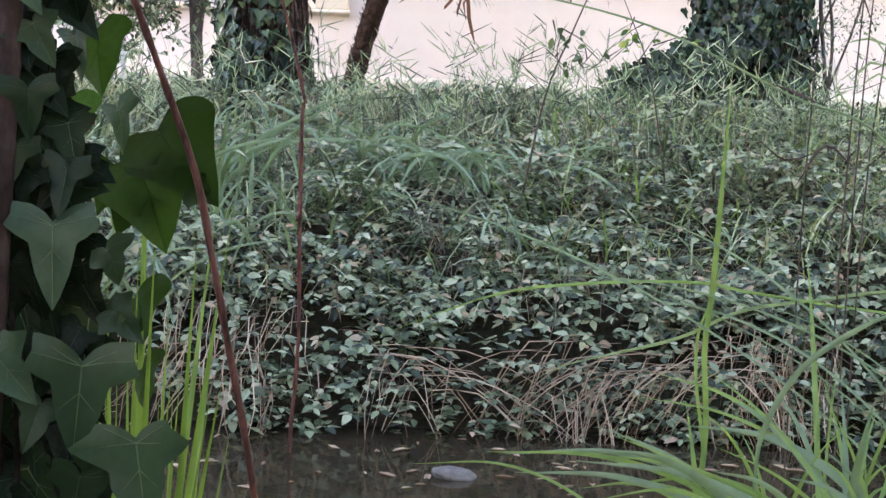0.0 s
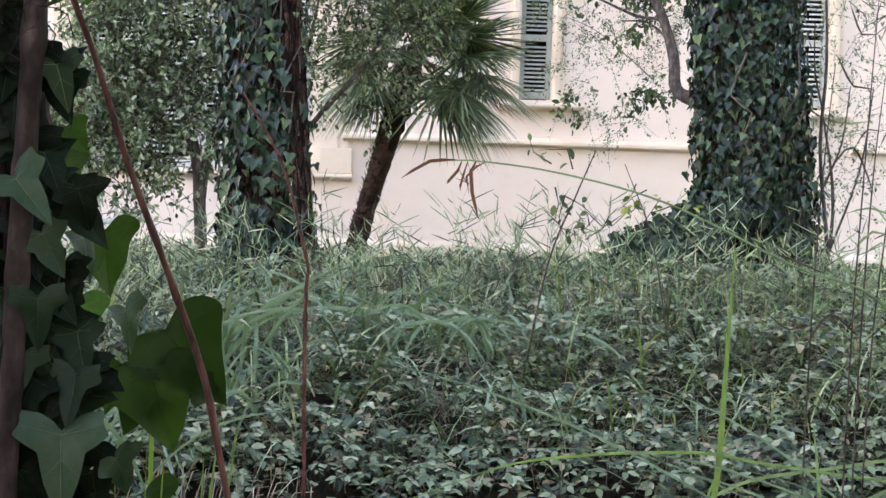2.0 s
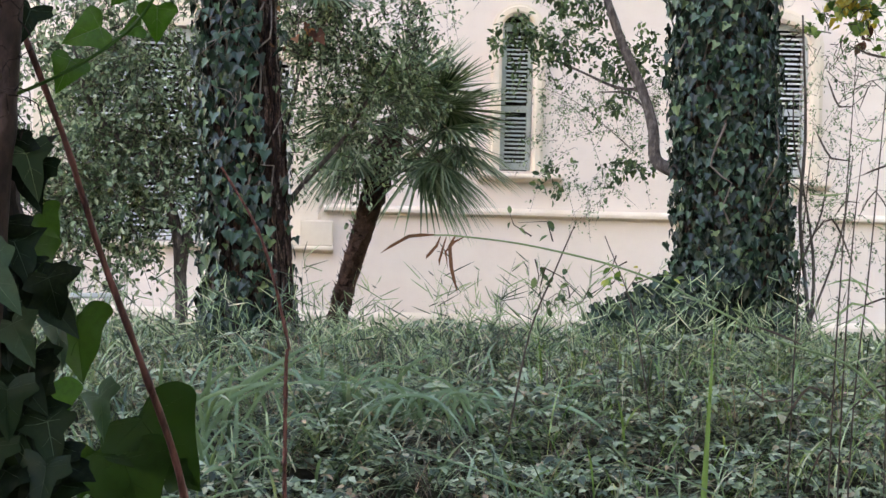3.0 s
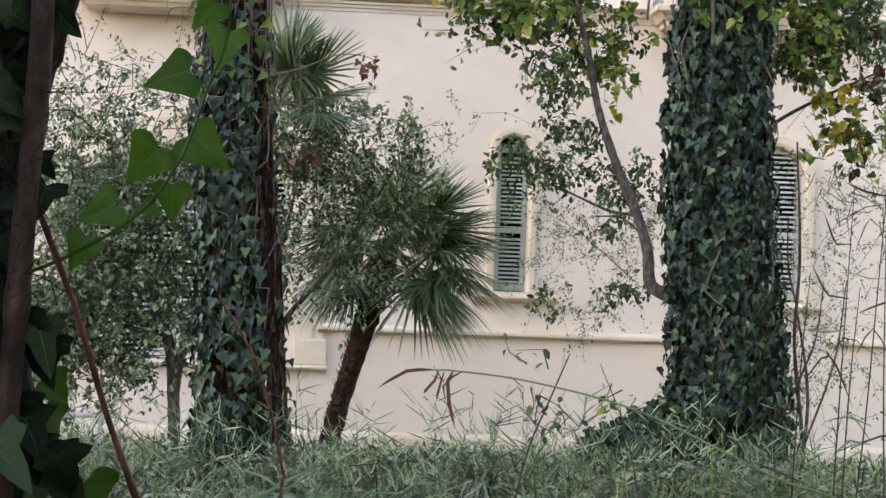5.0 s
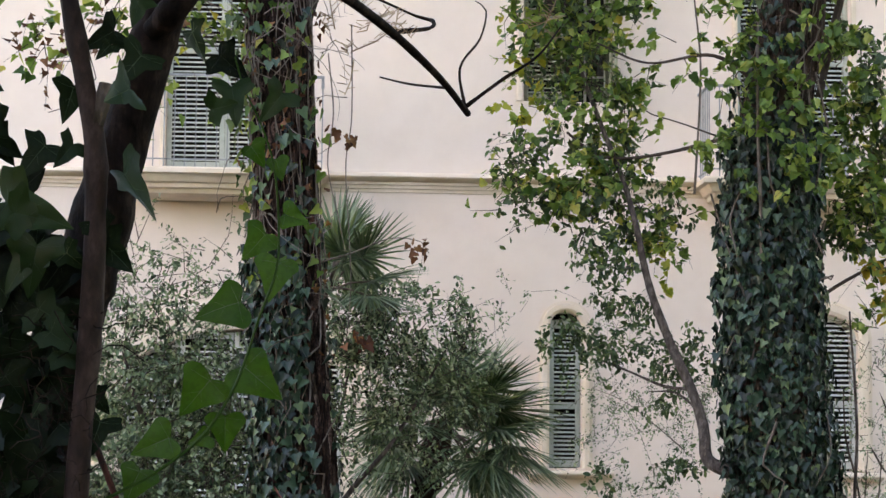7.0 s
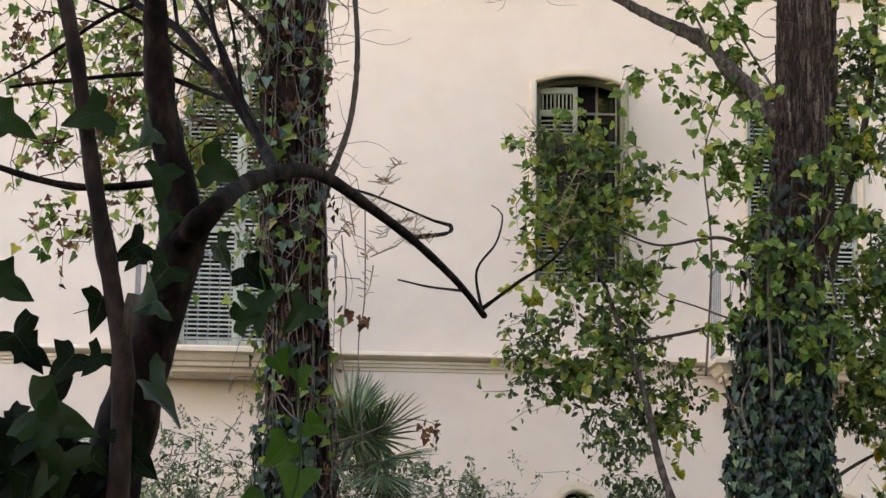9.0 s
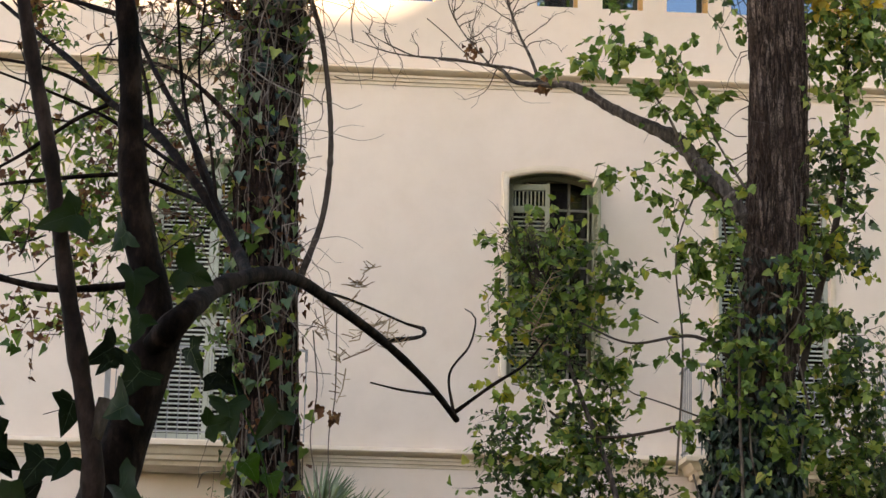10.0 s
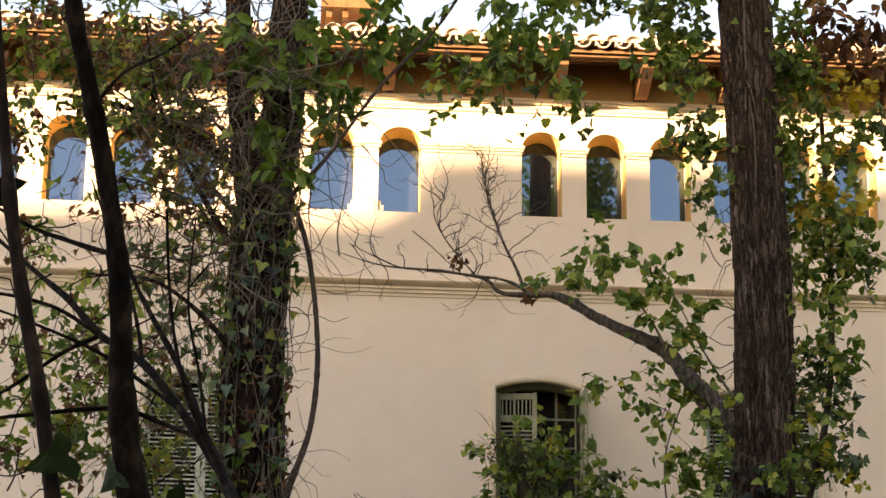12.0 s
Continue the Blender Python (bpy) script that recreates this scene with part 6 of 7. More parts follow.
x, y, z = scatter(28000, -3.4, 3.6, -14.25, -8.5, bramble_part)
n = len(x)
layer = np.floor(rng.uniform(0, 1, n) ** 1.5 * 5) * 0.065
pos, way, up, size = trifoliate(x, y, z + 0.06 - layer + rng.normal(0, 0.01, n), -0.14, 0.17, 0.038 + 0.044 * rng.uniform(0, 1, n))
# a thicker fringe that hangs over the water
m = 4200
fx, fy = rng.uniform(-3.0, 3.2, m), rng.uniform(-14.2, -13.2, m)
fz = np.array([bank_z(a, b) for a, b in zip(fx, fy)]) + rng.normal(0.02, 0.07, m)
keep = np.array([0.50 + 1.5 * noise.noise(Vector((a * 1.6, b * 3, 44))) + 0.9 * (c + 0.35) for a, b, c in zip(fx, fy, fz)]) > rng.uniform(0, 1, m)
fx, fy, fz = fx[keep], fy[keep], fz[keep]
more = trifoliate(fx, fy, fz, -0.42, 0.30, 0.036 + 0.036 * rng.uniform(0, 1, len(fx)))
alone("brambles", leaves("brambles", LEAF_FLAT, np.vstack([pos, more[0]]), np.vstack([way, more[1]]), np.vstack([up, more[2]]), np.concatenate([size, more[3]]), BRAMBLE),
      label="dense low brambles with dull green leaves on the bank", category="brambles", kind="stuff")
s = Soup()
for _ in range(900):
    a = rng.uniform(-3.2, 3.4)
    b = rng.uniform(-14.0, -9)
    zz = bank_z(a, b)
    d = rng.normal(0, 0.45, 2)
    L = rng.uniform(0.2, 0.6)
    pts = [(a, b, zz - 0.1, 0.0035), (a + d[0] * L * 0.5, b + d[1] * L * 0.3 - 0.03, zz + rng.uniform(0.02, 0.12), 0.003), (a + d[0] * L, b + d[1] * L * 0.5 - 0.12 * L, zz - rng.uniform(0.0, 0.2), 0.002)]
    tube(s, pts, 3, 0.12)
alone("bramble_canes", s.mesh("bramble_canes", VINE), label="arching brown bramble canes on the bank", category="brambles", kind="stuff")


def grassy(x, y):
    return 0.50 - 0.5 * noise.noise(Vector((x * 0.8 + 3, y * 0.8, 9))) - 0.10 * x + 0.12 * max(0.0, y + 12.6)


def lawn(name, n, box, length, width, droop, mat, label, keep=grassy, lift=0.0):
    x, y, z = scatter(n, *box, keep)
    k = len(x)
    w = unit(np.stack([rng.normal(0, 0.5, k), rng.normal(-0.12, 0.4, k), np.ones(k)], 1))
    alone(name, blades(name, np.stack([x, y, z - 0.12 + lift], 1), w, rng.uniform(*length, k), rng.uniform(*width, k), rng.uniform(*droop, k), mat),
          label=label, category="grass", kind="stuff")


lawn("bank_grass", 4600, (-3.4, 3.6, -13.4, -8.0), (0.28, 0.62), (0.007, 0.018), (0.4, 1.05), GRASS, "long drooping green grass on the bank")
lawn("bank_grass", 11000, (-3.4, 3.8, -8.6, -2.0), (0.18, 0.36), (0.007, 0.013), (0.2, 0.8), GRASS, "rough grass in the garden before the villa", lambda a, b: 0.9)
lawn("broad_grass", 2400, (-2.6, 1.2, -13.4, -9.5), (0.35, 0.65), (0.012, 0.022), (0.4, 1.0), REED_BLUE, "clumps of broad blue-green blades", lambda a, b: 0.35 - 0.9 * noise.noise(Vector((a * 0.9, b * 0.9, 21))) - 0.15 * a)
lawn("bank_grass", 1500, (-3.4, 3.8, -13.6, -8.0), (0.25, 0.5), (0.004, 0.007), (0.1, 0.7), DEAD, "dry straw-coloured grass stalks among the brambles", lambda a, b: 0.55)
lawn("bank_grass", 1900, (-3.2, 3.4, -13.6, -9.5), (0.45, 0.85), (0.004, 0.009), (0.5, 1.1), GRASS, "thin straggling grass over the brambles", lambda a, b: 0.6)
lawn("broad_grass", 1300, (0.6, 3.4, -13.2, -9.5), (0.35, 0.75), (0.006, 0.014), (0.4, 1.1), REED, "yellow-green grass blades among the brambles", lambda a, b: 0.6)
# tangle of straggling leaves low over the garden
x, y, z = scatter(16000, -3.4, 3.8, -9.5, -2.5)
n = len(x)
pos = np.stack([x, y, z + rng.uniform(-0.15, 0.10, n)], 1)
alone("garden_weeds", leaves("garden_weeds", LEAF_SLIM, pos, unit(rng.normal(0, 1, (n, 3)) + [0, 0, 0.3]), unit(rng.normal(0, 0.5, (n, 3)) + [0, -0.3, 1]), rng.uniform(0.05, 0.11, n), SHRUB),
      label="low green weeds in the garden", category="weeds", kind="stuff")
# fine seeding grass against the wall
tall = Soup()
x, y, z = scatter(300, -1.6, 2.6, -11.5, -9.2)
for a, b, c in zip(x, y, z):
    d = rng.normal(0, 0.16, 2)
    L = rng.uniform(0.25, 0.62)
    tube(tall, [(a, b, c - 0.1, 0.0022), (a + d[0] * 0.4, b, c + L * 0.6, 0.0017), (a + d[0], b + d[1] * 0.3, c + L, 0.001)], 3, 0.15)
    for _ in range(5):
        t = rng.uniform(0.35, 1.0)
        q = np.array([a + d[0] * t, b, c + L * t])
        e = q + np.array([rng.normal(0, 0.08), rng.normal(0, 0.03), rng.uniform(0.02, 0.12)])
        tube(tall, [(*q, 0.003), (*((q + e) / 2), 0.0045), (*e, 0.0012)], 3, 0.2)
alone("seeding_grass", tall.mesh("seeding_grass", GRASS), label="tall thin grasses gone to seed", category="grass", kind="stuff")
# dead stalks over the water's edge, in bunches
for _ in range(24):
    cx, lean = rng.uniform(-2.4, 2.6), rng.normal(-0.10, 0.28)
    cy, drop = rng.uniform(-14.05, -13.75), rng.uniform(0.22, 0.5)
    bunch_of = thing("stalk_bunch", (cx, cy, bank_z(cx, cy)), label="bunch of pale dead stalks hanging to the water", category="dead stalks", group="dead stalks on the bank")
    for _ in range(rng.randint(5, 22)):
        a = cx + rng.normal(0, 0.13)
        b = cy + rng.normal(0, 0.05)
        zz = bank_z(a, b) + rng.uniform(-0.06, 0.08)
        dx = lean * rng.uniform(0.5, 1.3) + rng.normal(0, 0.05)
        L = drop * rng.uniform(0.5, 1.2)
        rad = rng.uniform(0.0015, 0.0042)
        hang = Soup()
        tube(hang, [(a, b, zz, rad * 0.7), (a + dx * 0.35, b - 0.10, zz + 0.01, rad), (a + dx * 0.75, b - 0.19, zz - L * 0.45, rad * 0.9), (a + dx + rng.normal(0, 0.03), b - 0.24, max(zz - L, WATER_Z - 0.05), rad * 0.5)], 3, 0.10)
        part("stalk", hang.mesh("stalk", DEAD_STALK), bunch_of)
# floating bits
k = 60
pos = np.stack([rng.uniform(-1.5, 2.2, k), rng.uniform(-15.4, -14.25, k), np.full(k, WATER_Z + 0.006)], 1)
alone("floating_leaves", leaves("floating_leaves", LEAF_SLIM, pos, unit(rng.normal(0, 1, (k, 3)) * [1, 1, 0.05]), np.tile([0.0, 0.0, 1.0], (k, 1)), rng.uniform(0.04, 0.13, k), DEAD),
      label="dead leaves and stalks floating on the pond", category="leaves", kind="stuff")
# rounded grey lump at the water's surface, built as a stone
bm = bmesh.new()
bmesh.ops.create_icosphere(bm, subdivisions=4, radius=1)
for v in bm.verts:
    k = 1 + 0.14 * noise.noise(v.co * 1.6) + 0.05 * noise.noise(v.co * 5)
    v.co = Vector((v.co.x * 0.10 * k, v.co.y * 0.075 * k, v.co.z * 0.036 * k))
me = bpy.data.meshes.new("stone")
bm.to_mesh(me)
bm.free()
me.materials.append(STONE)
me.polygons.foreach_set("use_smooth", [True] * len(me.polygons))
alone("stone", me, label="rounded grey lump breaking the pond's surface, built as a stone", category="stone").matrix_basis = pose(0.185, -14.99, -0.742, 0, 6, -8)


# ---- single reeds and stems ----
def blade_thing(name, label, category, rows, mat, width, seed=0):
    """One long ribbon leaf through (x, y, z) rows, folded along its middle."""
    q = smooth_path([(*r, 1.0) for r in rows], 0.04)[:, :3]
    s = np.linspace(0, 1, len(q))
    t = np.gradient(q, axis=0)
    side = unit(np.cross(unit(t), np.array([0.1, -1.0, 0.15])))
    back = unit(np.cross(side, t))
    w = width * np.minimum(1, (1.02 - s) * 3) * np.minimum(1, 0.4 + 2.5 * s)
    v = np.stack([q - side * w[:, None] / 2, q + back * w[:, None] * 0.18, q + side * w[:, None] / 2], 1).reshape(-1, 3)
    f = [(3 * i + j, 3 * i + j + 1, 3 * i + j + 4, 3 * i + j + 3) for i in range(len(q) - 1) for j in range(2)]
    return mesh_of(name, v.tolist(), f, mat, True)


reed = thing("reed_leaf", (0.95, -16.6, -0.75), label="single upright pale green reed leaf", category="reed")
part("leaf", blade_thing("leaf", "", "", [(0.90, -16.6, -0.75), (0.935, -16.6, -0.22), (0.915, -16.6, 0.107), (0.932, -16.6, 0.352), (0.945, -16.6, 0.75), (0.957, -16.6, 1.12)], REED, 0.022), reed)

for rows, wide, mat, say in (
        ([(1.909, -16.4, 0.207), (1.483, -16.4, 0.246), (1.082, -16.4, 0.296), (0.956, -16.4, 0.319), (0.748, -16.4, 0.32), (0.5, -16.4, 0.304), (0.234, -16.4, 0.268), (-0.001, -16.4, 0.188), (-0.27, -16.4, 0.076)], 0.011, REED, "long thin green stem arching low over the brambles"),
        ([(1.932, -16.3, 0.319), (1.651, -16.3, 0.299), (1.402, -16.3, 0.259), (1.108, -16.3, 0.208), (0.861, -16.3, 0.094), (0.466, -16.3, -0.013), (0.323, -16.3, -0.091)], 0.013, GRASS, "long thin brownish stem arching low over the brambles"),
        ([(0.948, -16.6, -0.406), (0.922, -16.6, -0.2), (0.89, -16.6, 0.004), (0.889, -16.6, 0.167), (0.941, -16.6, 0.321), (0.953, -16.6, 0.413)], 0.012, REED, "bent yellow-green reed leaf at the water's edge"),
        ([(0.896, -17.6, -0.164), (0.912, -17.6, 0.016), (1.0, -17.6, 0.198), (1.118, -17.6, 0.308), (1.288, -17.6, 0.403), (1.433, -17.6, 0.425)], 0.020, REED_BLUE, "broad pale blade arching over the water")):
    arching = thing("reed_leaf", rows[0], label=say, category="reed", group="single arching leaves")
    part("leaf", blade_thing("leaf", "", "", rows, mat, wide), arching)

red_reed = thing("reed", (1.6, -16.75, -0.75), label="arching reed with drooping dark red leaves at its tip", category="reed")
s = Soup()
tube(s, [(1.75, -16.75, -0.8, 0.007), (1.72, -16.75, 0.4, 0.006), (1.469, -16.75, 0.887, 0.005), (1.126, -16.75, 1.033, 0.0045), (0.682, -16.75, 1.232, 0.004), (0.30, -16.75, 1.325, 0.0035), (0.0, -16.75, 1.357, 0.003), (-0.09, -16.75, 1.355, 0.002)], 6, 0.05)
part("stalk", s.mesh("stalk", GRASS), red_reed, "thin green-brown stalk")
for pts, w in (([(-0.05, -16.75, 1.357), (-0.14, -16.77, 1.35), (-0.20, -16.78, 1.315), (-0.235, -16.78, 1.29)], 0.012), ([(-0.03, -16.75, 1.352), (-0.045, -16.78, 1.32), (-0.075, -16.78, 1.285), (-0.08, -16.78, 1.275)], 0.010),
               ([(0.02, -16.75, 1.355), (0.0, -16.78, 1.32), (0.005, -16.80, 1.25), (0.03, -16.80, 1.16)], 0.013), ([(-0.01, -16.75, 1.352), (-0.02, -16.73, 1.31), (-0.03, -16.73, 1.27), (-0.03, -16.73, 1.25)], 0.008),
               ([(0.05, -16.75, 1.352), (0.02, -16.74, 1.335), (-0.01, -16.73, 1.30), (0.0, -16.73, 1.24)], 0.008)):
    part("leaf", blade_thing("leaf", "", "", pts, BROWN_LEAF, w), red_reed, "withered dark red leaf")


def clump(name, at, label, n, spread, length, width, droop, lean, mat, seed, group="", sway=0.35):
    """A tuft of reed or sedge leaves, each leaf a part."""
    r = np.random.RandomState(seed)
    ob = thing(name, at, label=label, category="reeds", group=group)
    for _ in range(n):
        b = np.array(at) + np.array([r.normal(0, spread[0]), r.normal(0, spread[1]), 0])
        d = np.array([r.normal(lean[0], sway), r.normal(lean[1], 0.3)])
        L, dr = r.uniform(*length), r.uniform(*droop)
        rows = [tuple(b + np.array([d[0] * L * (t + dr * t * t * 0.6), d[1] * L * t, L * (t - dr * 0.75 * t * t)])) for t in (0, 0.25, 0.5, 0.75, 1.0)]
        part("leaf", blade_thing("leaf", "", "", rows, mat, r.uniform(*width)), ob)
    return ob


clump("sedge", (1.36, -17.2, -0.78), "arching bright green sedge leaves at the water's edge", 60, (0.22, 0.16), (0.8, 1.75), (0.010, 0.023), (0.35, 0.85), (0.0, 0.0), REED, 61, "sedge tufts", 0.38)
clump("sedge", (1.45, -17.4, -0.78), "arching blue-green sedge leaves at the water's edge", 26, (0.14, 0.14), (1.0, 1.6), (0.018, 0.034), (0.4, 0.9), (-0.2, 0.0), REED_BLUE, 62, "sedge tufts")
clump("sedge", (1.42, -17.3, -0.75), "bright green sedge leaves arching at the water's edge", 16, (0.16, 0.14), (0.7, 1.35), (0.010, 0.020), (0.3, 0.9), (-0.10, 0.0), REED, 69, "sedge tufts")
clump("reed_clump", (-0.812, -21.25, -0.2), "upright clump of bright green reed leaves, backlight put into their colour", 44, (0.022, 0.03), (1.05, 1.45), (0.006, 0.012), (0.03, 0.45), (0.004, 0.0), REED_GLOW, 63, "reed clumps", 0.06)
clump("reed_clump", (-1.35, -13.6, -0.3), "clump of reed leaves on the bank", 18, (0.25, 0.2), (0.6, 1.1), (0.010, 0.018), (0.3, 0.9), (0.1, 0.0), REED_BLUE, 64, "reed clumps")
clump("reed_clump", (-0.75, -12.9, 0.0), "spreading clump of blue-green blades on the bank", 34, (0.26, 0.28), (0.45, 0.85), (0.011, 0.021), (0.4, 1.1), (0.0, 0.0), REED_BLUE, 65, "reed clumps")
clump("reed_clump", (0.12, -12.0, 0.20), "spreading clump of blue-green blades on the bank", 85, (0.30, 0.22), (0.45, 0.95), (0.010, 0.020), (0.7, 1.5), (0.02, -0.10), REED_BLUE, 66, "reed clumps")

clump("reed_clump", (-1.0, -12.5, 0.15), "clump of long pale blades leaning over the bank", 18, (0.12, 0.2), (0.6, 0.95), (0.014, 0.024), (0.4, 0.9), (0.40, 0.0), REED_BLUE, 67, "reed clumps")
clump("sedge", (1.95, -17.0, -0.6), "few long pale sedge stems arching low over the water", 10, (0.10, 0.1), (1.5, 2.3), (0.005, 0.010), (0.5, 0.8), (-0.55, 0.0), REED_BLUE, 68, "sedge tufts", 0.2)
# tall thin reeds with narrow leaves and seed heads
r = np.random.RandomState(71)
for i, (bx, tx, top) in enumerate([(1.40, 1.46, 2.05), (1.50, 1.62, 2.25), (1.30, 1.36, 1.75), (1.60, 1.58, 1.9), (1.46, 1.52, 1.7)]):
    ob = thing("tall_reed", (bx, -16.5, -0.78), label="tall thin reed with narrow dark leaves", category="reed", group="tall reeds")
    s = Soup()
    yy = -16.5 + 0.1 * (i % 3)
    tube(s, [(bx, yy, -0.8, 0.004), (bx + 0.01, yy, 0.6, 0.0035), ((bx + tx) / 2, yy, 1.3, 0.003), (tx, yy, top, 0.0015)], 5, 0.1)
    part("stalk", s.mesh("stalk", TWIG_DARK), ob)
    for _ in range(7):
        t = r.uniform(0.5, 1.0)
        p = np.array([bx + (tx - bx) * t, yy, -0.8 + (top + 0.8) * t])
        sd = r.choice([-1, 1])
        L = r.uniform(0.10, 0.22)
        rows = [tuple(p), tuple(p + [sd * L * 0.5, 0, r.uniform(-0.03, 0.10)]), tuple(p + [sd * L, -0.02, r.uniform(-0.10, 0.14)])]
        part("leaf", blade_thing("leaf", "", "", rows, r.choice([GRASS, TWIG_DARK]), r.uniform(0.005, 0.010)), ob)

stem2 = thing("red_stem", (-0.5, -14.6, -0.9), label="thin upright red-brown dead stem rising from the pond's edge", category="stem")
s = Soup()
tube(s, [(-0.541, -14.6, -1, 0.0085), (-0.531, -14.6, -0.875, 0.0085), (-0.522, -14.6, -0.619, 0.0083), (-0.503, -14.6, -0.236, 0.008), (-0.515, -14.6, 0.266, 0.008), (-0.521, -14.6, 0.762, 0.0078), (-0.516, -14.6, 0.841, 0.007), (-0.641, -14.6, 1.28, 0.0065), (-0.823, -14.6, 1.592, 0.0045)], 7, 0.02, 0.35, 0.9, 30)
part("stalk", s.mesh("stalk", RED_STEM), stem2)
# bramble spray rising before the wall
bush("bramble_spray", (0.75, -12.3, 0.3), "thin bramble sprays with few oval leaves", "brambles", [
    ((0.98, -12.28, 1.12), (0.20, 0.05, 0.18), 8, 0.28, 4, 0.055, LEAF_OVAL, CLIMBER_DARK, 0.2), ((1.35, -12.28, 1.1), (0.1, 0.05, 0.2), 5, 0.28, 5, 0.05, LEAF_OVAL, CLIMBER, 0.2)], stems=[
    [(0.70, -12.3, 0.1, 0.006), (0.82, -12.28, 0.75, 0.005), (0.95, -12.28, 1.1, 0.004), (1.05, -12.28, 1.35, 0.003)], [(1.5, -12.3, 0.3, 0.004), (1.38, -12.3, 0.9, 0.0035), (1.22, -12.28, 1.3, 0.002)]], stem_mat=TWIG_DARK, seed=72)
thin_r = thing("sapling", (3.66, -7.0, 0.0), label="thin dark bare sapling beside an ivy-covered tree", category="sapling")
s = Soup()
tube(s, [(3.72, -7.0, -0.1, 0.02), (3.66, -7.0, 0.7, 0.017), (3.58, -7.0, 1.4, 0.014), (3.60, -7.0, 2.1, 0.012), (3.55, -7.0, 3.0, 0.008)], 7, 0.06, 0.15, 0.4)
part("trunk", s.mesh("trunk", BARK_GREY), thin_r)
for rows in ([(3.62, -7.0, 1.1, 0.010), (3.75, -7.0, 1.45, 0.007), (3.80, -7.0, 1.9, 0.004)], [(3.59, -7.0, 1.7, 0.010), (3.50, -7.05, 2.0, 0.007), (3.47, -7.1, 2.4, 0.004)]):
    s = Soup()
    tube(s, rows, 5, 0.06, 0.15, 0.4)
    part("branch", s.mesh("branch", BARK_GREY), thin_r)
bar = Soup()
tube(bar, [(-2.34, -6.0, 0.60, 0.024), (-2.1, -6.0, 0.605, 0.024), (-1.85, -6.0, 0.61, 0.024)], 8, 0.2)
for xx in (-2.3, -1.9):
    tube(bar, [(xx, -6.0, -0.1, 0.018), (xx, -6.0, 0.60, 0.018)], 8, 0.2)
alone("low_rail", bar.mesh("low_rail", WHITE_PAINT), label="low whitish garden rail", category="rail")


# ---- the small tree close to the viewer ----
near = thing("small_tree", (-0.92, -21.8, -0.15), label="small dark leaning tree wrapped in ivy, close by", category="tree")
s = Soup()
tube(s, [(-0.92, -21.8, -0.3, 0.066), (-0.905, -21.8, 0.6, 0.062), (-0.925, -21.8, 1.1, 0.056), (-0.945, -21.8, 1.45, 0.047), (-0.945, -21.8, 1.70, 0.038), (-0.903, -21.8, 1.873, 0.034), (-0.881, -21.8, 1.964, 0.031), (-0.863, -21.8, 2.03, 0.028), (-0.832, -21.8, 2.15, 0.027)], 22, 0.012, 0.14, 0.3, 14, 2.0)
part("trunk", s.mesh("trunk", BARK_NEAR, True), near)


def near_branch(rows, sides=10, label="", rough=0.12, slim=0.70):
    q = Soup()
    rows = [(x, y, z, slim * w) for x, y, z, w in rows]
    tube(q, rows, sides, 0.01, rough, 0.35, 30, rows[0][2] * 7)
    part("branch", q.mesh("branch", BARK_NEAR, True), near, label)


near_branch([(-0.838, -21.8, 2.12, 0.026), (-0.845, -21.8, 2.19, 0.0225), (-0.862, -21.8, 2.25, 0.019), (-0.876, -21.8, 2.337, 0.0165), (-0.884, -21.8, 2.44, 0.0145), (-0.895, -21.8, 2.54, 0.013), (-0.932, -21.8, 2.715, 0.012), (-0.968, -21.8, 2.866, 0.011), (-1.0, -21.8, 3.1, 0.009)], 14, slim=0.95)
near_branch([(-0.84, -21.82, 2.12, 0.02), (-0.802, -21.85, 2.156, 0.0165), (-0.769, -21.729, 2.213, 0.0135), (-0.717, -21.607, 2.258, 0.012), (-0.673, -21.486, 2.276, 0.0105), (-0.609, -21.364, 2.26, 0.009), (-0.541, -21.243, 2.236, 0.0075), (-0.475, -21.121, 2.202, 0.0065), (-0.425, -21.0, 2.17, 0.0055)], slim=0.78)
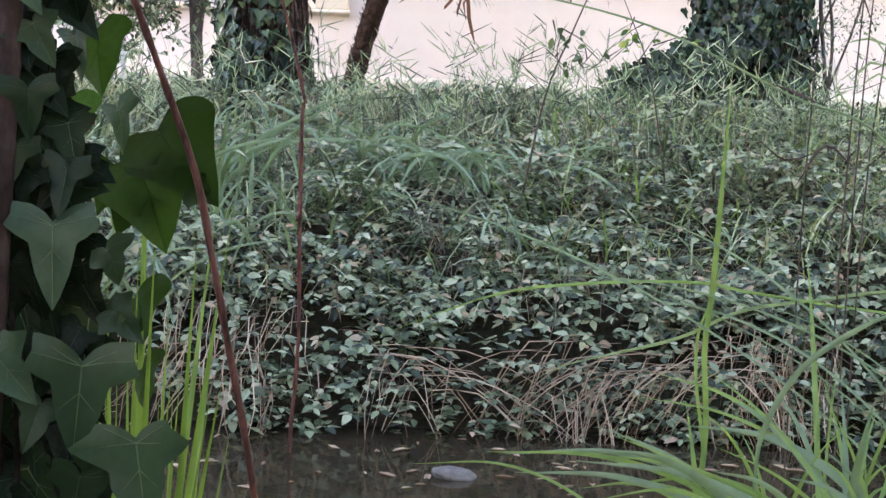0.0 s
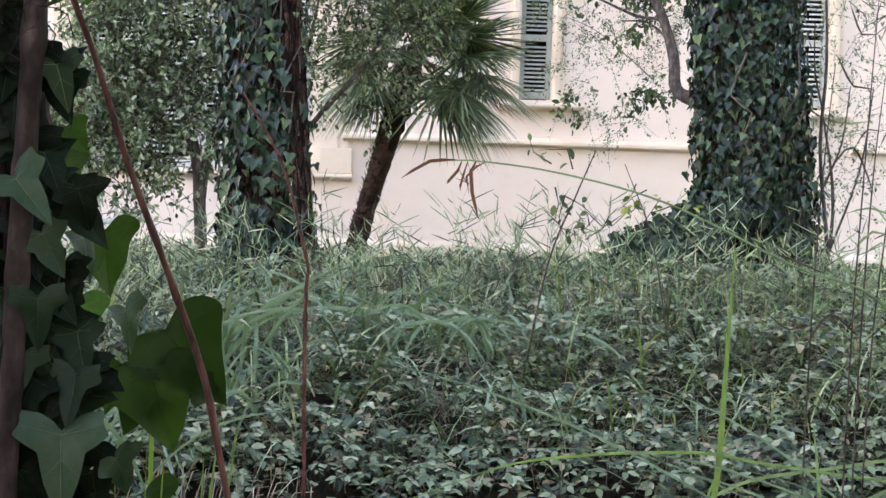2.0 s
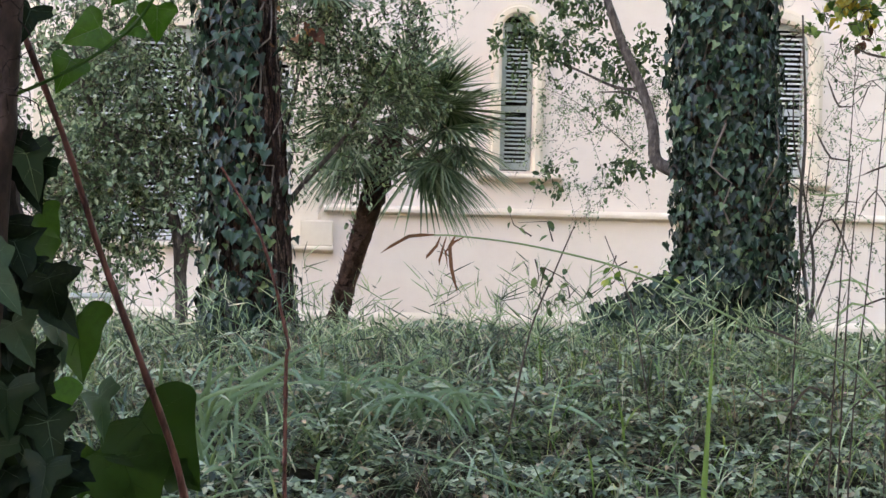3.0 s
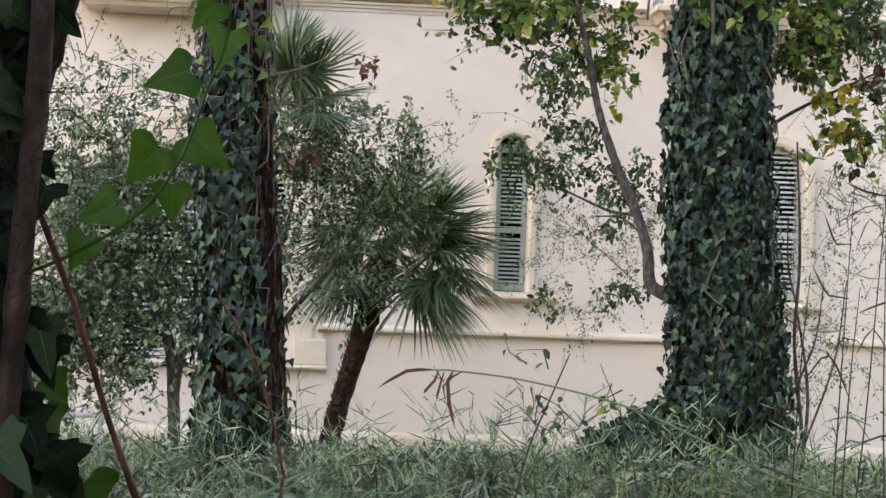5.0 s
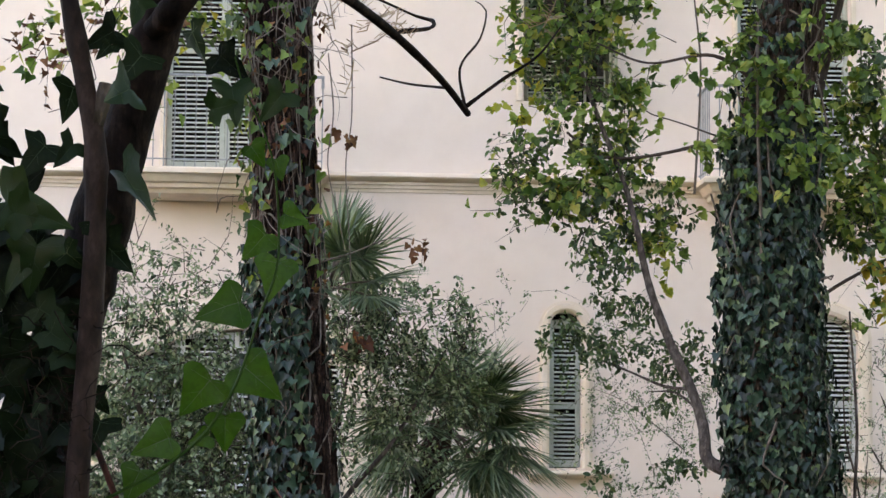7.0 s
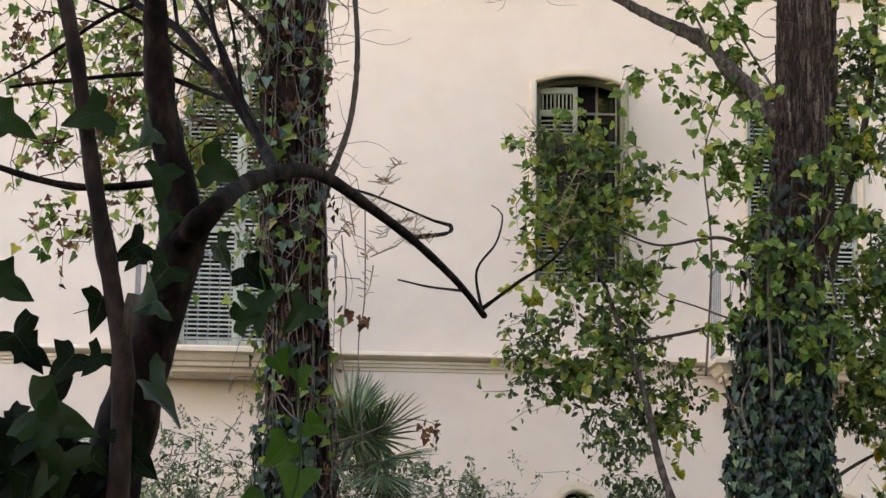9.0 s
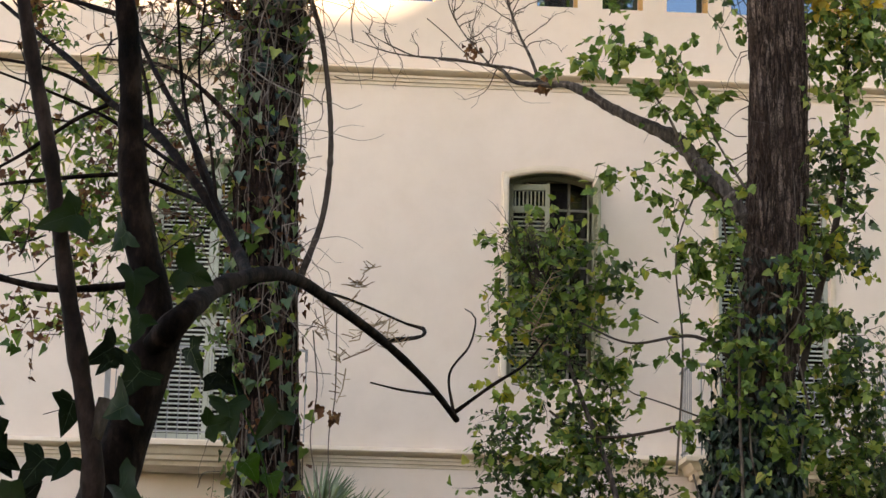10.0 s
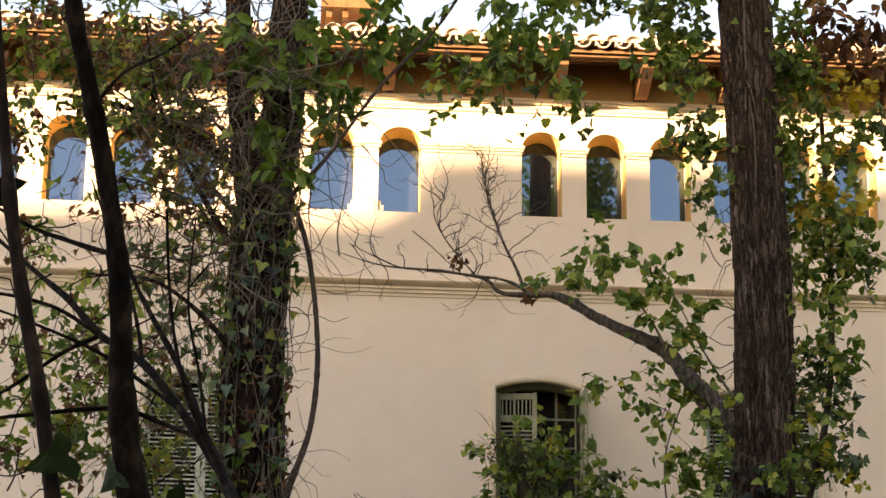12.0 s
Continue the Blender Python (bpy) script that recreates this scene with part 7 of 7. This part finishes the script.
for rows in ([(-0.55, -21.25, 2.243, 0.005), (-0.493, -21.15, 2.27, 0.004), (-0.486, -21.1, 2.292, 0.0042), (-0.51, -21.1, 2.298, 0.003), (-0.596, -21.25, 2.30, 0.0028), (-0.66, -21.45, 2.275, 0.003)],
             [(-0.46, -21.08, 2.195, 0.003), (-0.512, -21.0, 2.214, 0.0026), (-0.56, -21.0, 2.224, 0.0018)],
             [(-0.428, -21.0, 2.182, 0.0045), (-0.372, -21.0, 2.225, 0.0036), (-0.319, -21.0, 2.262, 0.003), (-0.284, -21.0, 2.308, 0.002)],
             [(-0.43, -21.0, 2.18, 0.0034), (-0.438, -21.0, 2.241, 0.0028), (-0.408, -21.0, 2.286, 0.0022), (-0.399, -21.0, 2.33, 0.0018), (-0.416, -21.0, 2.345, 0.001)],
             [(-0.735, -21.55, 2.262, 0.0105), (-0.762, -21.4, 2.34, 0.010), (-0.800, -21.2, 2.449, 0.0085), (-0.85, -21.0, 2.598, 0.007), (-0.942, -20.8, 2.796, 0.0055), (-1.0, -20.7, 2.95, 0.004)],
             [(-0.735, -21.5, 2.27, 0.011), (-0.775, -21.35, 2.37, 0.0105), (-0.835, -21.267, 2.470, 0.0095), (-0.903, -21.133, 2.576, 0.009), (-0.98, -21.0, 2.655, 0.0085), (-1.05, -20.867, 2.753, 0.0075), (-1.135, -20.733, 2.851, 0.006), (-1.22, -20.6, 2.95, 0.005)],
             [(-0.852, -21.76, 2.215, 0.009), (-0.891, -21.6, 2.239, 0.0078), (-0.941, -21.6, 2.232, 0.0074), (-0.99, -21.6, 2.231, 0.0068), (-1.038, -21.6, 2.239, 0.006), (-1.087, -21.6, 2.253, 0.0055), (-1.16, -21.6, 2.28, 0.004)],
             [(-0.80, -21.3, 2.42, 0.005), (-0.86, -21.2, 2.465, 0.0055), (-0.936, -21.2, 2.487, 0.005), (-1.06, -21.2, 2.474, 0.0045), (-1.141, -21.2, 2.462, 0.003)],
             [(-0.98, -21.0, 2.655, 0.006), (-1.04, -20.95, 2.64, 0.005), (-1.12, -20.95, 2.58, 0.004), (-1.2, -20.95, 2.53, 0.002)]):
    near_branch(rows, 7)
for rows in ([(-0.742, -21.5, 2.27, 0.007), (-0.79, -21.35, 2.40, 0.006), (-0.83, -21.3, 2.50, 0.005), (-0.86, -21.2, 2.64, 0.004), (-0.875, -21.2, 2.80, 0.003)],
             [(-0.835, -21.267, 2.47, 0.005), (-0.90, -21.2, 2.53, 0.0045), (-0.97, -21.2, 2.575, 0.004), (-1.08, -21.2, 2.62, 0.003), (-1.2, -21.2, 2.66, 0.002)],
             [(-0.903, -21.133, 2.576, 0.005), (-0.92, -21.1, 2.66, 0.004), (-0.955, -21.1, 2.76, 0.0035), (-1.0, -21.1, 2.88, 0.002)],
             [(-0.98, -21.0, 2.655, 0.005), (-1.06, -21.0, 2.70, 0.0045), (-1.16, -21.0, 2.72, 0.0035), (-1.3, -21.0, 2.72, 0.002)],
             [(-0.80, -21.2, 2.449, 0.004), (-0.815, -21.15, 2.55, 0.0035), (-0.84, -21.1, 2.68, 0.0028), (-0.835, -21.1, 2.82, 0.002)],
             [(-0.895, -21.8, 2.53, 0.005), (-0.95, -21.75, 2.56, 0.0042), (-1.02, -21.7, 2.60, 0.0035), (-1.12, -21.7, 2.66, 0.002)],
             [(-0.935, -21.8, 2.72, 0.004), (-0.90, -21.8, 2.77, 0.003), (-0.85, -21.8, 2.80, 0.002), (-0.80, -21.8, 2.84, 0.001)]):
    near_branch(rows, 6)
q = loops_about(np.random.RandomState(81), 34, (-0.98, -21.1, 2.60), (0.12, 0.1, 0.17), 0.22, 0.0015, 0.35)
part("twig_tangle", q.mesh("twig_tangle", BARK_NEAR), near, kind="stuff")
q = Soup()
r = np.random.RandomState(82)
for c0 in ((-0.595, -21.3, 2.31), (-0.555, -21.25, 2.26), (-0.615, -21.3, 2.22), (-0.30, -20.95, 2.33)):
    for _ in range(5):
        b = np.array(c0) + r.normal(0, 0.012, 3)
        e = b + np.array([r.normal(0, 0.03), 0, r.uniform(-0.05, 0.08)])
        tube(q, [(*b, 0.0012), (*((b + e) / 2 + r.normal(0, 0.004, 3)), 0.001), (*e, 0.0005)], 3, 0.02)
        for t in np.linspace(0.2, 0.95, 7):
            m = b + (e - b) * t
            w = m + np.array([r.choice([-1, 1]) * r.uniform(0.008, 0.018), 0, r.uniform(0.0, 0.014)])
            tube(q, [(*m, 0.0007), (*((m + w) / 2), 0.0007), (*w, 0.0004)], 3, 0.02)
part("feathery_spray", q.mesh("feathery_spray", DEAD), near, "fine feathery dry twigs", kind="stuff")

stalk = thing("sapling", (-0.93, -21.9, -0.15), label="slim dark reddish sapling stem close by", category="sapling")
s = Soup()
tube(s, [(-0.95, -21.9, -0.3, 0.013), (-0.93, -21.9, 0.9, 0.013), (-0.905, -21.9, 1.595, 0.0125), (-0.895, -21.9, 1.77, 0.0125), (-0.893, -21.9, 1.95, 0.012), (-0.905, -21.9, 2.03, 0.0105), (-0.935, -21.9, 2.175, 0.0095), (-0.962, -21.9, 2.32, 0.0085), (-0.99, -21.9, 2.44, 0.008), (-1.015, -21.9, 2.565, 0.0075), (-1.045, -21.9, 2.78, 0.006), (-1.07, -21.9, 3.0, 0.005)], 12, 0.02, 0.1, 0.4, 20)
part("trunk", s.mesh("trunk", SAPLING, True), stalk)
s = Soup()
tube(s, [(-0.897, -21.9, 2.0, 0.011), (-0.888, -21.9, 2.025, 0.0095), (-0.884, -21.9, 2.045, 0.008)], 10, 0.01, 0.1)
part("cut_shoot", s.mesh("cut_shoot", BARK_GREY, True), stalk, "pale cut end of a side shoot")
red = thing("red_stem", (-0.63, -21.6, -0.15), label="leaning red-brown woody stem close by", category="stem")
s = Soup()
tube(s, [(-0.57, -21.6, -0.25, 0.0061), (-0.61, -21.6, 0.5, 0.0046), (-0.64, -21.6, 0.748, 0.0045), (-0.677, -21.6, 0.934, 0.0044), (-0.702, -21.6, 1.053, 0.0043), (-0.726, -21.6, 1.157, 0.0042), (-0.77, -21.6, 1.273, 0.0041), (-0.82, -21.6, 1.40, 0.0039), (-0.872, -21.6, 1.55, 0.0037), (-0.93, -21.6, 1.69, 0.0040), (-0.97, -21.6, 1.8, 0.0029)], 10, 0.012, 0.25, 0.5, 40)
part("stalk", s.mesh("stalk", RED_STEM, True), red)


def near_ivy_mesh(name, mat, seed, shallow=False, vein=VEIN):
    """A large lobed ivy leaf with pale raised veins, uneven and cupped."""
    r = np.random.RandomState(seed)
    half = [(0, 0.02), (0.07, -0.08), (0.20, -0.15), (0.36, -0.17), (0.40, -0.08), (0.62, 0.05), (0.50, 0.16), (0.36, 0.25), (0.27, 0.32), (0.27, 0.48), (0.20, 0.64), (0.11, 0.82), (0, 1.0)]
    if seed % 2:
        half = [(0, 0.02), (0.08, -0.10), (0.24, -0.20), (0.48, -0.24), (0.47, -0.08), (0.55, 0.06), (0.40, 0.17), (0.27, 0.24), (0.24, 0.40), (0.20, 0.58), (0.10, 0.82), (0, 1.0)]
    if shallow:
        half = [(0, 0.02), (0.10, -0.05), (0.28, -0.12), (0.46, -0.05), (0.54, 0.12), (0.42, 0.30), (0.28, 0.52), (0.14, 0.78), (0, 1.0)]
    rows = smooth_path([(a, b, 0, 0) for a, b in half], 0.05)[:, :2]
    if not shallow:
        k = np.linspace(0, len(half) - 1, 3 * len(half) - 2)
        sharp = np.stack([np.interp(k, range(len(half)), [q[j] for q in half]) for j in (0, 1)], 1)
        soft = sharp.copy()
        soft[1:-1] = (sharp[:-2] + 2 * sharp[1:-1] + sharp[2:]) / 4
        rows = 0.5 * sharp + 0.5 * soft
    rows[:, 0] = np.maximum(rows[:, 0], 0)
    def height(x, y):
        return 0.16 * abs(x) - 0.16 * y * y + 0.05 * math.sin(7 * y + seed) * abs(x) * 2 + 0.03 * math.sin(11 * x + 5 * y + seed)
    v, f = [], []
    n = len(rows)
    for sign in (1, -1):
        k0 = len(v)
        for x, y in rows:
            ym = min(max(y * 0.85 + 0.06, 0.0), 1.0)
            for t in (0.0, 0.35, 0.7, 1.0):
                px, py = sign * x * t, ym + (y - ym) * t
                v.append((px * (1 + 0.08 * sign * (seed % 3 - 1)), py, height(px, py)))
        for i in range(n - 1):
            for j in range(3):
                a = k0 + 4 * i + j
                f.append((a, a + 1, a + 5, a + 4) if sign > 0 else (a, a + 4, a + 5, a + 1))
    cut = len(f)
    side_y = 0.07 if not seed % 2 else -0.06
    if shallow:
        side_y = 0.1
    for ex, ey, w in ((0, 0.95, 0.009), (0.30, -0.12, 0.005), (-0.30, -0.12, 0.005), (0.46, side_y, 0.006), (-0.46, side_y, 0.006), (0.17, 0.50, 0.004), (-0.17, 0.50, 0.004)):
        sx, sy = (0, 0.05) if abs(ex) != 0.17 else (0, 0.32)
        d = Vector((ex - sx, ey - sy)).normalized()
        k0 = len(v)
        for i in range(7):
            t = i / 6
            x, y = sx + (ex - sx) * t, sy + (ey - sy) * t
            ww = w * (1 - 0.75 * t)
            z = height(x, y) + 0.008
            v += [(x - d.y * ww, y + d.x * ww, z - 0.003), (x, y, z + 0.006), (x + d.y * ww, y - d.x * ww, z - 0.003)]
        for i in range(6):
            f += [(k0 + 3 * i + j, k0 + 3 * i + j + 1, k0 + 3 * i + j + 4, k0 + 3 * i + j + 3) for j in range(2)]
    return mesh_of(name, v, f, mat, True, vein, cut)


NEAR_LEAVES = [near_ivy_mesh("leaf", IVY_NEAR, k) for k in range(4)]
MID_LEAVES = [near_ivy_mesh("leaf", IVY_MID, k, vein=IVY_NEAR) for k in range(4)]
SHADE_LEAVES = [near_ivy_mesh("leaf", IVY_SHADE, k, vein=IVY_PART) for k in range(3)]
GLOW_LEAVES = [near_ivy_mesh("leaf", IVY_GLOW, k + 4, True) for k in range(3)]
near_ivy = thing("ivy", (-0.93, -21.73, -0.15), label="large dark ivy leaves with pale veins on a trunk close by", category="ivy")
r = np.random.RandomState(91)


def put_leaf(parent, meshes, x, y, z, size, turn, tip=0.0, swing=0.0):
    """A leaf whose middle is at the place: turn in the picture plane, tipped towards the viewer, swung about the upright."""
    m = Matrix.Translation((x, y, z)) @ Euler((0, 0, radians(swing))).to_matrix().to_4x4() @ Euler((radians(90 + tip), 0, 0)).to_matrix().to_4x4() @ Euler((0, 0, radians(turn))).to_matrix().to_4x4()
    part("leaf", meshes[r.randint(len(meshes))], parent, m=m @ Matrix.Scale(size, 4) @ Matrix.Translation((0, -0.42, 0)))


def hang_leaves(parent, meshes, y, rows, tip=(-22, 6)):
    """Single leaves: rows of x, z, length, turn and swing."""
    for x, z, size, turn, swing in rows:
        put_leaf(parent, meshes, x, y - 0.02 * r.rand(), z, size, turn, r.uniform(*tip), swing)


BACK_LEAVES = [near_ivy_mesh("leaf", IVY_BACK, k, True, IVY_BACK) for k in range(3)]
GREEN_LEAVES = [near_ivy_mesh("leaf", IVY_GREEN, k, vein=IVY_NEAR) for k in range(2)]
hang_leaves(near_ivy, NEAR_LEAVES, -21.91, [(-0.865, 1.084, 0.096, 181, 0), (-0.833, 0.927, 0.116, 176, 5), (-0.764, 0.844, 0.112, 187, -8), (-0.904, 0.957, 0.075, 220, 15), (-0.866, 2.029, 0.052, 113, 60), (-0.876, 2.226, 0.042, 136, 60), (-0.903, 1.377, 0.066, 218, 10)])
hang_leaves(near_ivy, NEAR_LEAVES, -21.40, [(-0.828, 1.19, 0.067, 200, 55), (-0.886, 1.281, 0.072, 199, 60)])
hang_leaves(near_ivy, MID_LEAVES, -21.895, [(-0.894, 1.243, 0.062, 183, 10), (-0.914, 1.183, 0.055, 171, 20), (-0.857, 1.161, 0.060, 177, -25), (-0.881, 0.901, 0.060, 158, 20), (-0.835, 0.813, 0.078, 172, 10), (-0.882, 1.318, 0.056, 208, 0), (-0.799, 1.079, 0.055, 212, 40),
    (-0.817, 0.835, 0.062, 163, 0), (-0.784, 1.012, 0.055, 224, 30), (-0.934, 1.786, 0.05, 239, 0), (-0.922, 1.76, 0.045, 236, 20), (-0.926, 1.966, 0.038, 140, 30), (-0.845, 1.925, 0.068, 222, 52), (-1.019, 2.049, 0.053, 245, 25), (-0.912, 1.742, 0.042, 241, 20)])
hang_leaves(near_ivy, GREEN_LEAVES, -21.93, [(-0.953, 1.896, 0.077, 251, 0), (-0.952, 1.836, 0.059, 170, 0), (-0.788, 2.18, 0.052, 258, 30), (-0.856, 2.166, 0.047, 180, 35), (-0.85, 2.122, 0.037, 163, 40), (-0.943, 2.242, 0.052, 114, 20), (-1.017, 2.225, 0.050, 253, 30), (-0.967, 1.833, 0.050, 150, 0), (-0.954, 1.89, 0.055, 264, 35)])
hang_leaves(near_ivy, SHADE_LEAVES, -21.88, [(-0.876, 1.499, 0.056, 195, 20), (-0.871, 1.858, 0.051, 227, 10), (-0.883, 1.695, 0.029, 221, 10), (-1.003, 1.981, 0.059, 221, 20), (-0.961, 1.961, 0.050, 143, 10), (-0.885, 1.875, 0.040, 210, 30), (-0.925, 2.026, 0.045, 167, 30), (-0.891, 2.096, 0.045, 126, 40),
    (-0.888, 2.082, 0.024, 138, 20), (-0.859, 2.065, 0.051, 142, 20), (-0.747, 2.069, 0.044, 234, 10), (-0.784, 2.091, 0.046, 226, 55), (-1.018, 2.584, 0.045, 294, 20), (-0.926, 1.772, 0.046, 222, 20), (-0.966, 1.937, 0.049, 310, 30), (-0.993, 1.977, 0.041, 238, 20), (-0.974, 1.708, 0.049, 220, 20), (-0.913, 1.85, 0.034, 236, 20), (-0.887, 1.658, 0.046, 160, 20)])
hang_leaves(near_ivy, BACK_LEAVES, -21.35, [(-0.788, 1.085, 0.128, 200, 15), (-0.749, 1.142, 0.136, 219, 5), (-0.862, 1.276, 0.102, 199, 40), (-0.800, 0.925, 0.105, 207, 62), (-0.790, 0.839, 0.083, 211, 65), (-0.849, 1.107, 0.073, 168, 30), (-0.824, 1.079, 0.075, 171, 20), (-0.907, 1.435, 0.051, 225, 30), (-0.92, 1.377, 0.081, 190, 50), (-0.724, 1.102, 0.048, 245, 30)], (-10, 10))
# one backlit leaf, its brightness put into the leaf colour
hang_leaves(near_ivy, [near_ivy_mesh("leaf", IVY_GLOW, 6, True, IVY_GLOW)], -21.40, [(-0.892, 1.2, 0.071, 183, 25)])
# leaves that clothe the trunk behind them, shade put into their colour
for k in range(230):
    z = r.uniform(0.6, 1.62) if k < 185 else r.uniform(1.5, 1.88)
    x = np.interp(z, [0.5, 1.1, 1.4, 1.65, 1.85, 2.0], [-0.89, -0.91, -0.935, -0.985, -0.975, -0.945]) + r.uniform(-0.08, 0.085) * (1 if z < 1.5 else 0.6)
    put_leaf(near_ivy, SHADE_LEAVES, x, -21.862 - 0.025 * r.rand(), z, r.uniform(0.05, 0.085), r.uniform(140, 220), r.uniform(-40, 10), r.uniform(-40, 40))
s = Soup()
for _ in range(4):
    a = r.uniform(-0.04, 0.05)
    tube(s, [(-0.91 + a, -21.875, 0.3, 0.003), (-0.905 - a, -21.875, 0.8, 0.003), (-0.93 + a, -21.868, 1.3, 0.0028), (-0.96 - a * 0.5, -21.86, 1.7, 0.0025)], 5, 0.04)
part("stem", s.mesh("stem", BARK_NEAR), near_ivy)
roots = loops_about(r, 40, (-0.93, -21.9, 1.66), (0.016, 0.008, 0.09), 0.07, 0.0005, 0.6)
part("rootlet_tuft", roots.mesh("rootlet_tuft", BARK_NEAR), near_ivy, "fine brown hanging rootlets", kind="stuff")
roots = loops_about(r, 40, (-0.955, -21.91, 1.65), (0.030, 0.008, 0.05), 0.07, 0.0005, 0.6)
part("rootlet_tuft", roots.mesh("rootlet_tuft", BARK_NEAR), near_ivy, kind="stuff")

vine = thing("ivy_vine", (-0.85, -21.9, 1.58), label="young ivy shoot with bright green leaves lit from behind", category="ivy")
s = Soup()
tube(s, [(-0.901, -21.9, 1.579, 0.0020), (-0.86, -21.9, 1.598, 0.0019), (-0.812, -21.9, 1.626, 0.0018), (-0.771, -21.9, 1.66, 0.0018), (-0.742, -21.9, 1.704, 0.0017), (-0.728, -21.9, 1.738, 0.0016), (-0.711, -21.9, 1.793, 0.0015), (-0.694, -21.9, 1.843, 0.0015),
         (-0.693, -21.9, 1.899, 0.0014), (-0.70, -21.9, 1.961, 0.0013), (-0.717, -21.9, 2.01, 0.0012), (-0.733, -21.9, 2.041, 0.0011), (-0.744, -21.9, 2.078, 0.001)], 6, 0.01)
part("stem", s.mesh("stem", IVY_GLOW), vine)
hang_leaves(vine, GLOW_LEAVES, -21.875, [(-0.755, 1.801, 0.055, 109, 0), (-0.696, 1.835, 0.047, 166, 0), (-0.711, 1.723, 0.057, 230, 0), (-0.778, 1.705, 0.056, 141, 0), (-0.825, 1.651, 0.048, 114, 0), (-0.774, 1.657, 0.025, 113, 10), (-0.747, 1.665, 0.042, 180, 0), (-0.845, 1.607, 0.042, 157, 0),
    (-0.717, 1.872, 0.041, 140, 20), (-0.675, 1.901, 0.032, 253, 15), (-0.718, 1.971, 0.030, 218, 20), (-0.694, 1.956, 0.026, 198, 10)], (-12, 12))
hang_leaves(vine, GREEN_LEAVES, -21.92, [(-0.743, 2.022, 0.047, 185, 20), (-0.70, 2.018, 0.042, 144, 20), (-0.754, 2.016, 0.035, 288, 20)])


# ---- unseen crowns added above and behind the viewer's field to shade the garden from the sky ----
def high_crown(name, at, trunk_rows, centre, spread, n, label, seed, parent=None):
    r = np.random.RandomState(seed)
    if parent is None:
        parent = thing(name, at, label=label, category="tree", group="garden trees")
    if len(trunk_rows) > 1:
        tree_trunk(parent, trunk_rows, BARK, 14, 0.4, 0.1, seed)
    st = np.array(centre) + unit(r.normal(0, 1, (n, 3))) * (r.uniform(0.1, 1, (n, 1)) ** 0.5) * np.array(spread)
    P = np.repeat(st, 14, axis=0) + r.normal(0, 0.28, (14 * n, 3))
    k = len(P)
    part("crown", leaves("crown", LEAF_MAPLE, P, unit(r.normal(0, 1, (k, 3)) + [0, 0, -0.5]), unit(r.normal(0, 0.6, (k, 3)) + [0, 0, 1]), r.uniform(0.12, 0.22, k), CLIMBER), parent, kind="stuff")
    s = Soup()
    c = np.array(centre, float)
    for _ in range(10):
        e = c + unit(r.normal(0, 1, 3)) * np.array(spread) * 0.75
        b = np.array(trunk_rows[-1][:3])
        m = (b + e) / 2 + r.normal(0, 0.2, 3)
        tube(s, [(*b, 0.07), (*m, 0.045), (*e, 0.015)], 5, 0.5)
    part("limbs", s.mesh("limbs", BARK), parent, kind="stuff")


high_crown("", None, [(-0.78, -8.7, 10.4, 0.12), (-0.78, -8.8, 15.4, 0.1)], (-0.8, -8.9, 17.2), (3.2, 2.8, 1.7), 1000, "", 101, tree_l)
high_crown("", None, [(3.0, -7.25, 11.4, 0.19), (3.05, -7.3, 15.6, 0.14)], (3.2, -7.6, 17.6), (3.2, 2.6, 1.9), 1000, "", 102, tree_r)
# added tree, out of view: its canopy darkens the things close by
high_crown("tree", (1.8, -26.5, -0.15), [(1.8, -26.5, -0.3, 0.25), (1.75, -26.4, 2.5, 0.2), (1.2, -25.6, 5.0, 0.16)], (-0.3, -22.4, 6.9), (3.8, 3.6, 1.3), 1500, "unseen broad tree added to darken the near bank", 103)
# this one stands where the loggia glass mirrors a tree
high_crown("tree", (7.6, -40.0, -0.15), [(7.6, -40, -0.3, 0.5), (7.6, -40, 10, 0.4), (7.6, -40, 20, 0.25)], (7.7, -40.0, 22.5), (2.1, 2.1, 6.5), 800, "tall slender tree behind the near bank", 104)


def hedge(x0, x1, y0, y1, z1, n, seed):
    """Plain dark greenery, added unseen to close the garden and cut fill light."""
    r = np.random.RandomState(seed)
    P = np.stack([r.uniform(x0, x1, n), r.uniform(y0, y1, n), r.uniform(-0.3, z1, n)], 1)
    alone("hedge", leaves("hedge", LEAF_OVAL, P, unit(r.normal(0, 1, (n, 3))), unit(r.normal(0, 1, (n, 3))), r.uniform(0.3, 0.5, n), CLIMBER_DARK),
          label="unseen tall hedge added to close the garden and cut fill light", category="hedge", kind="stuff")


hedge(-13, 13, -30.5, -29.0, 8.0, 9000, 111)
hedge(-13, -11.5, -29, -10, 7.0, 6000, 112)
hedge(9.5, 11.5, -29, -6, 16.0, 15000, 113)
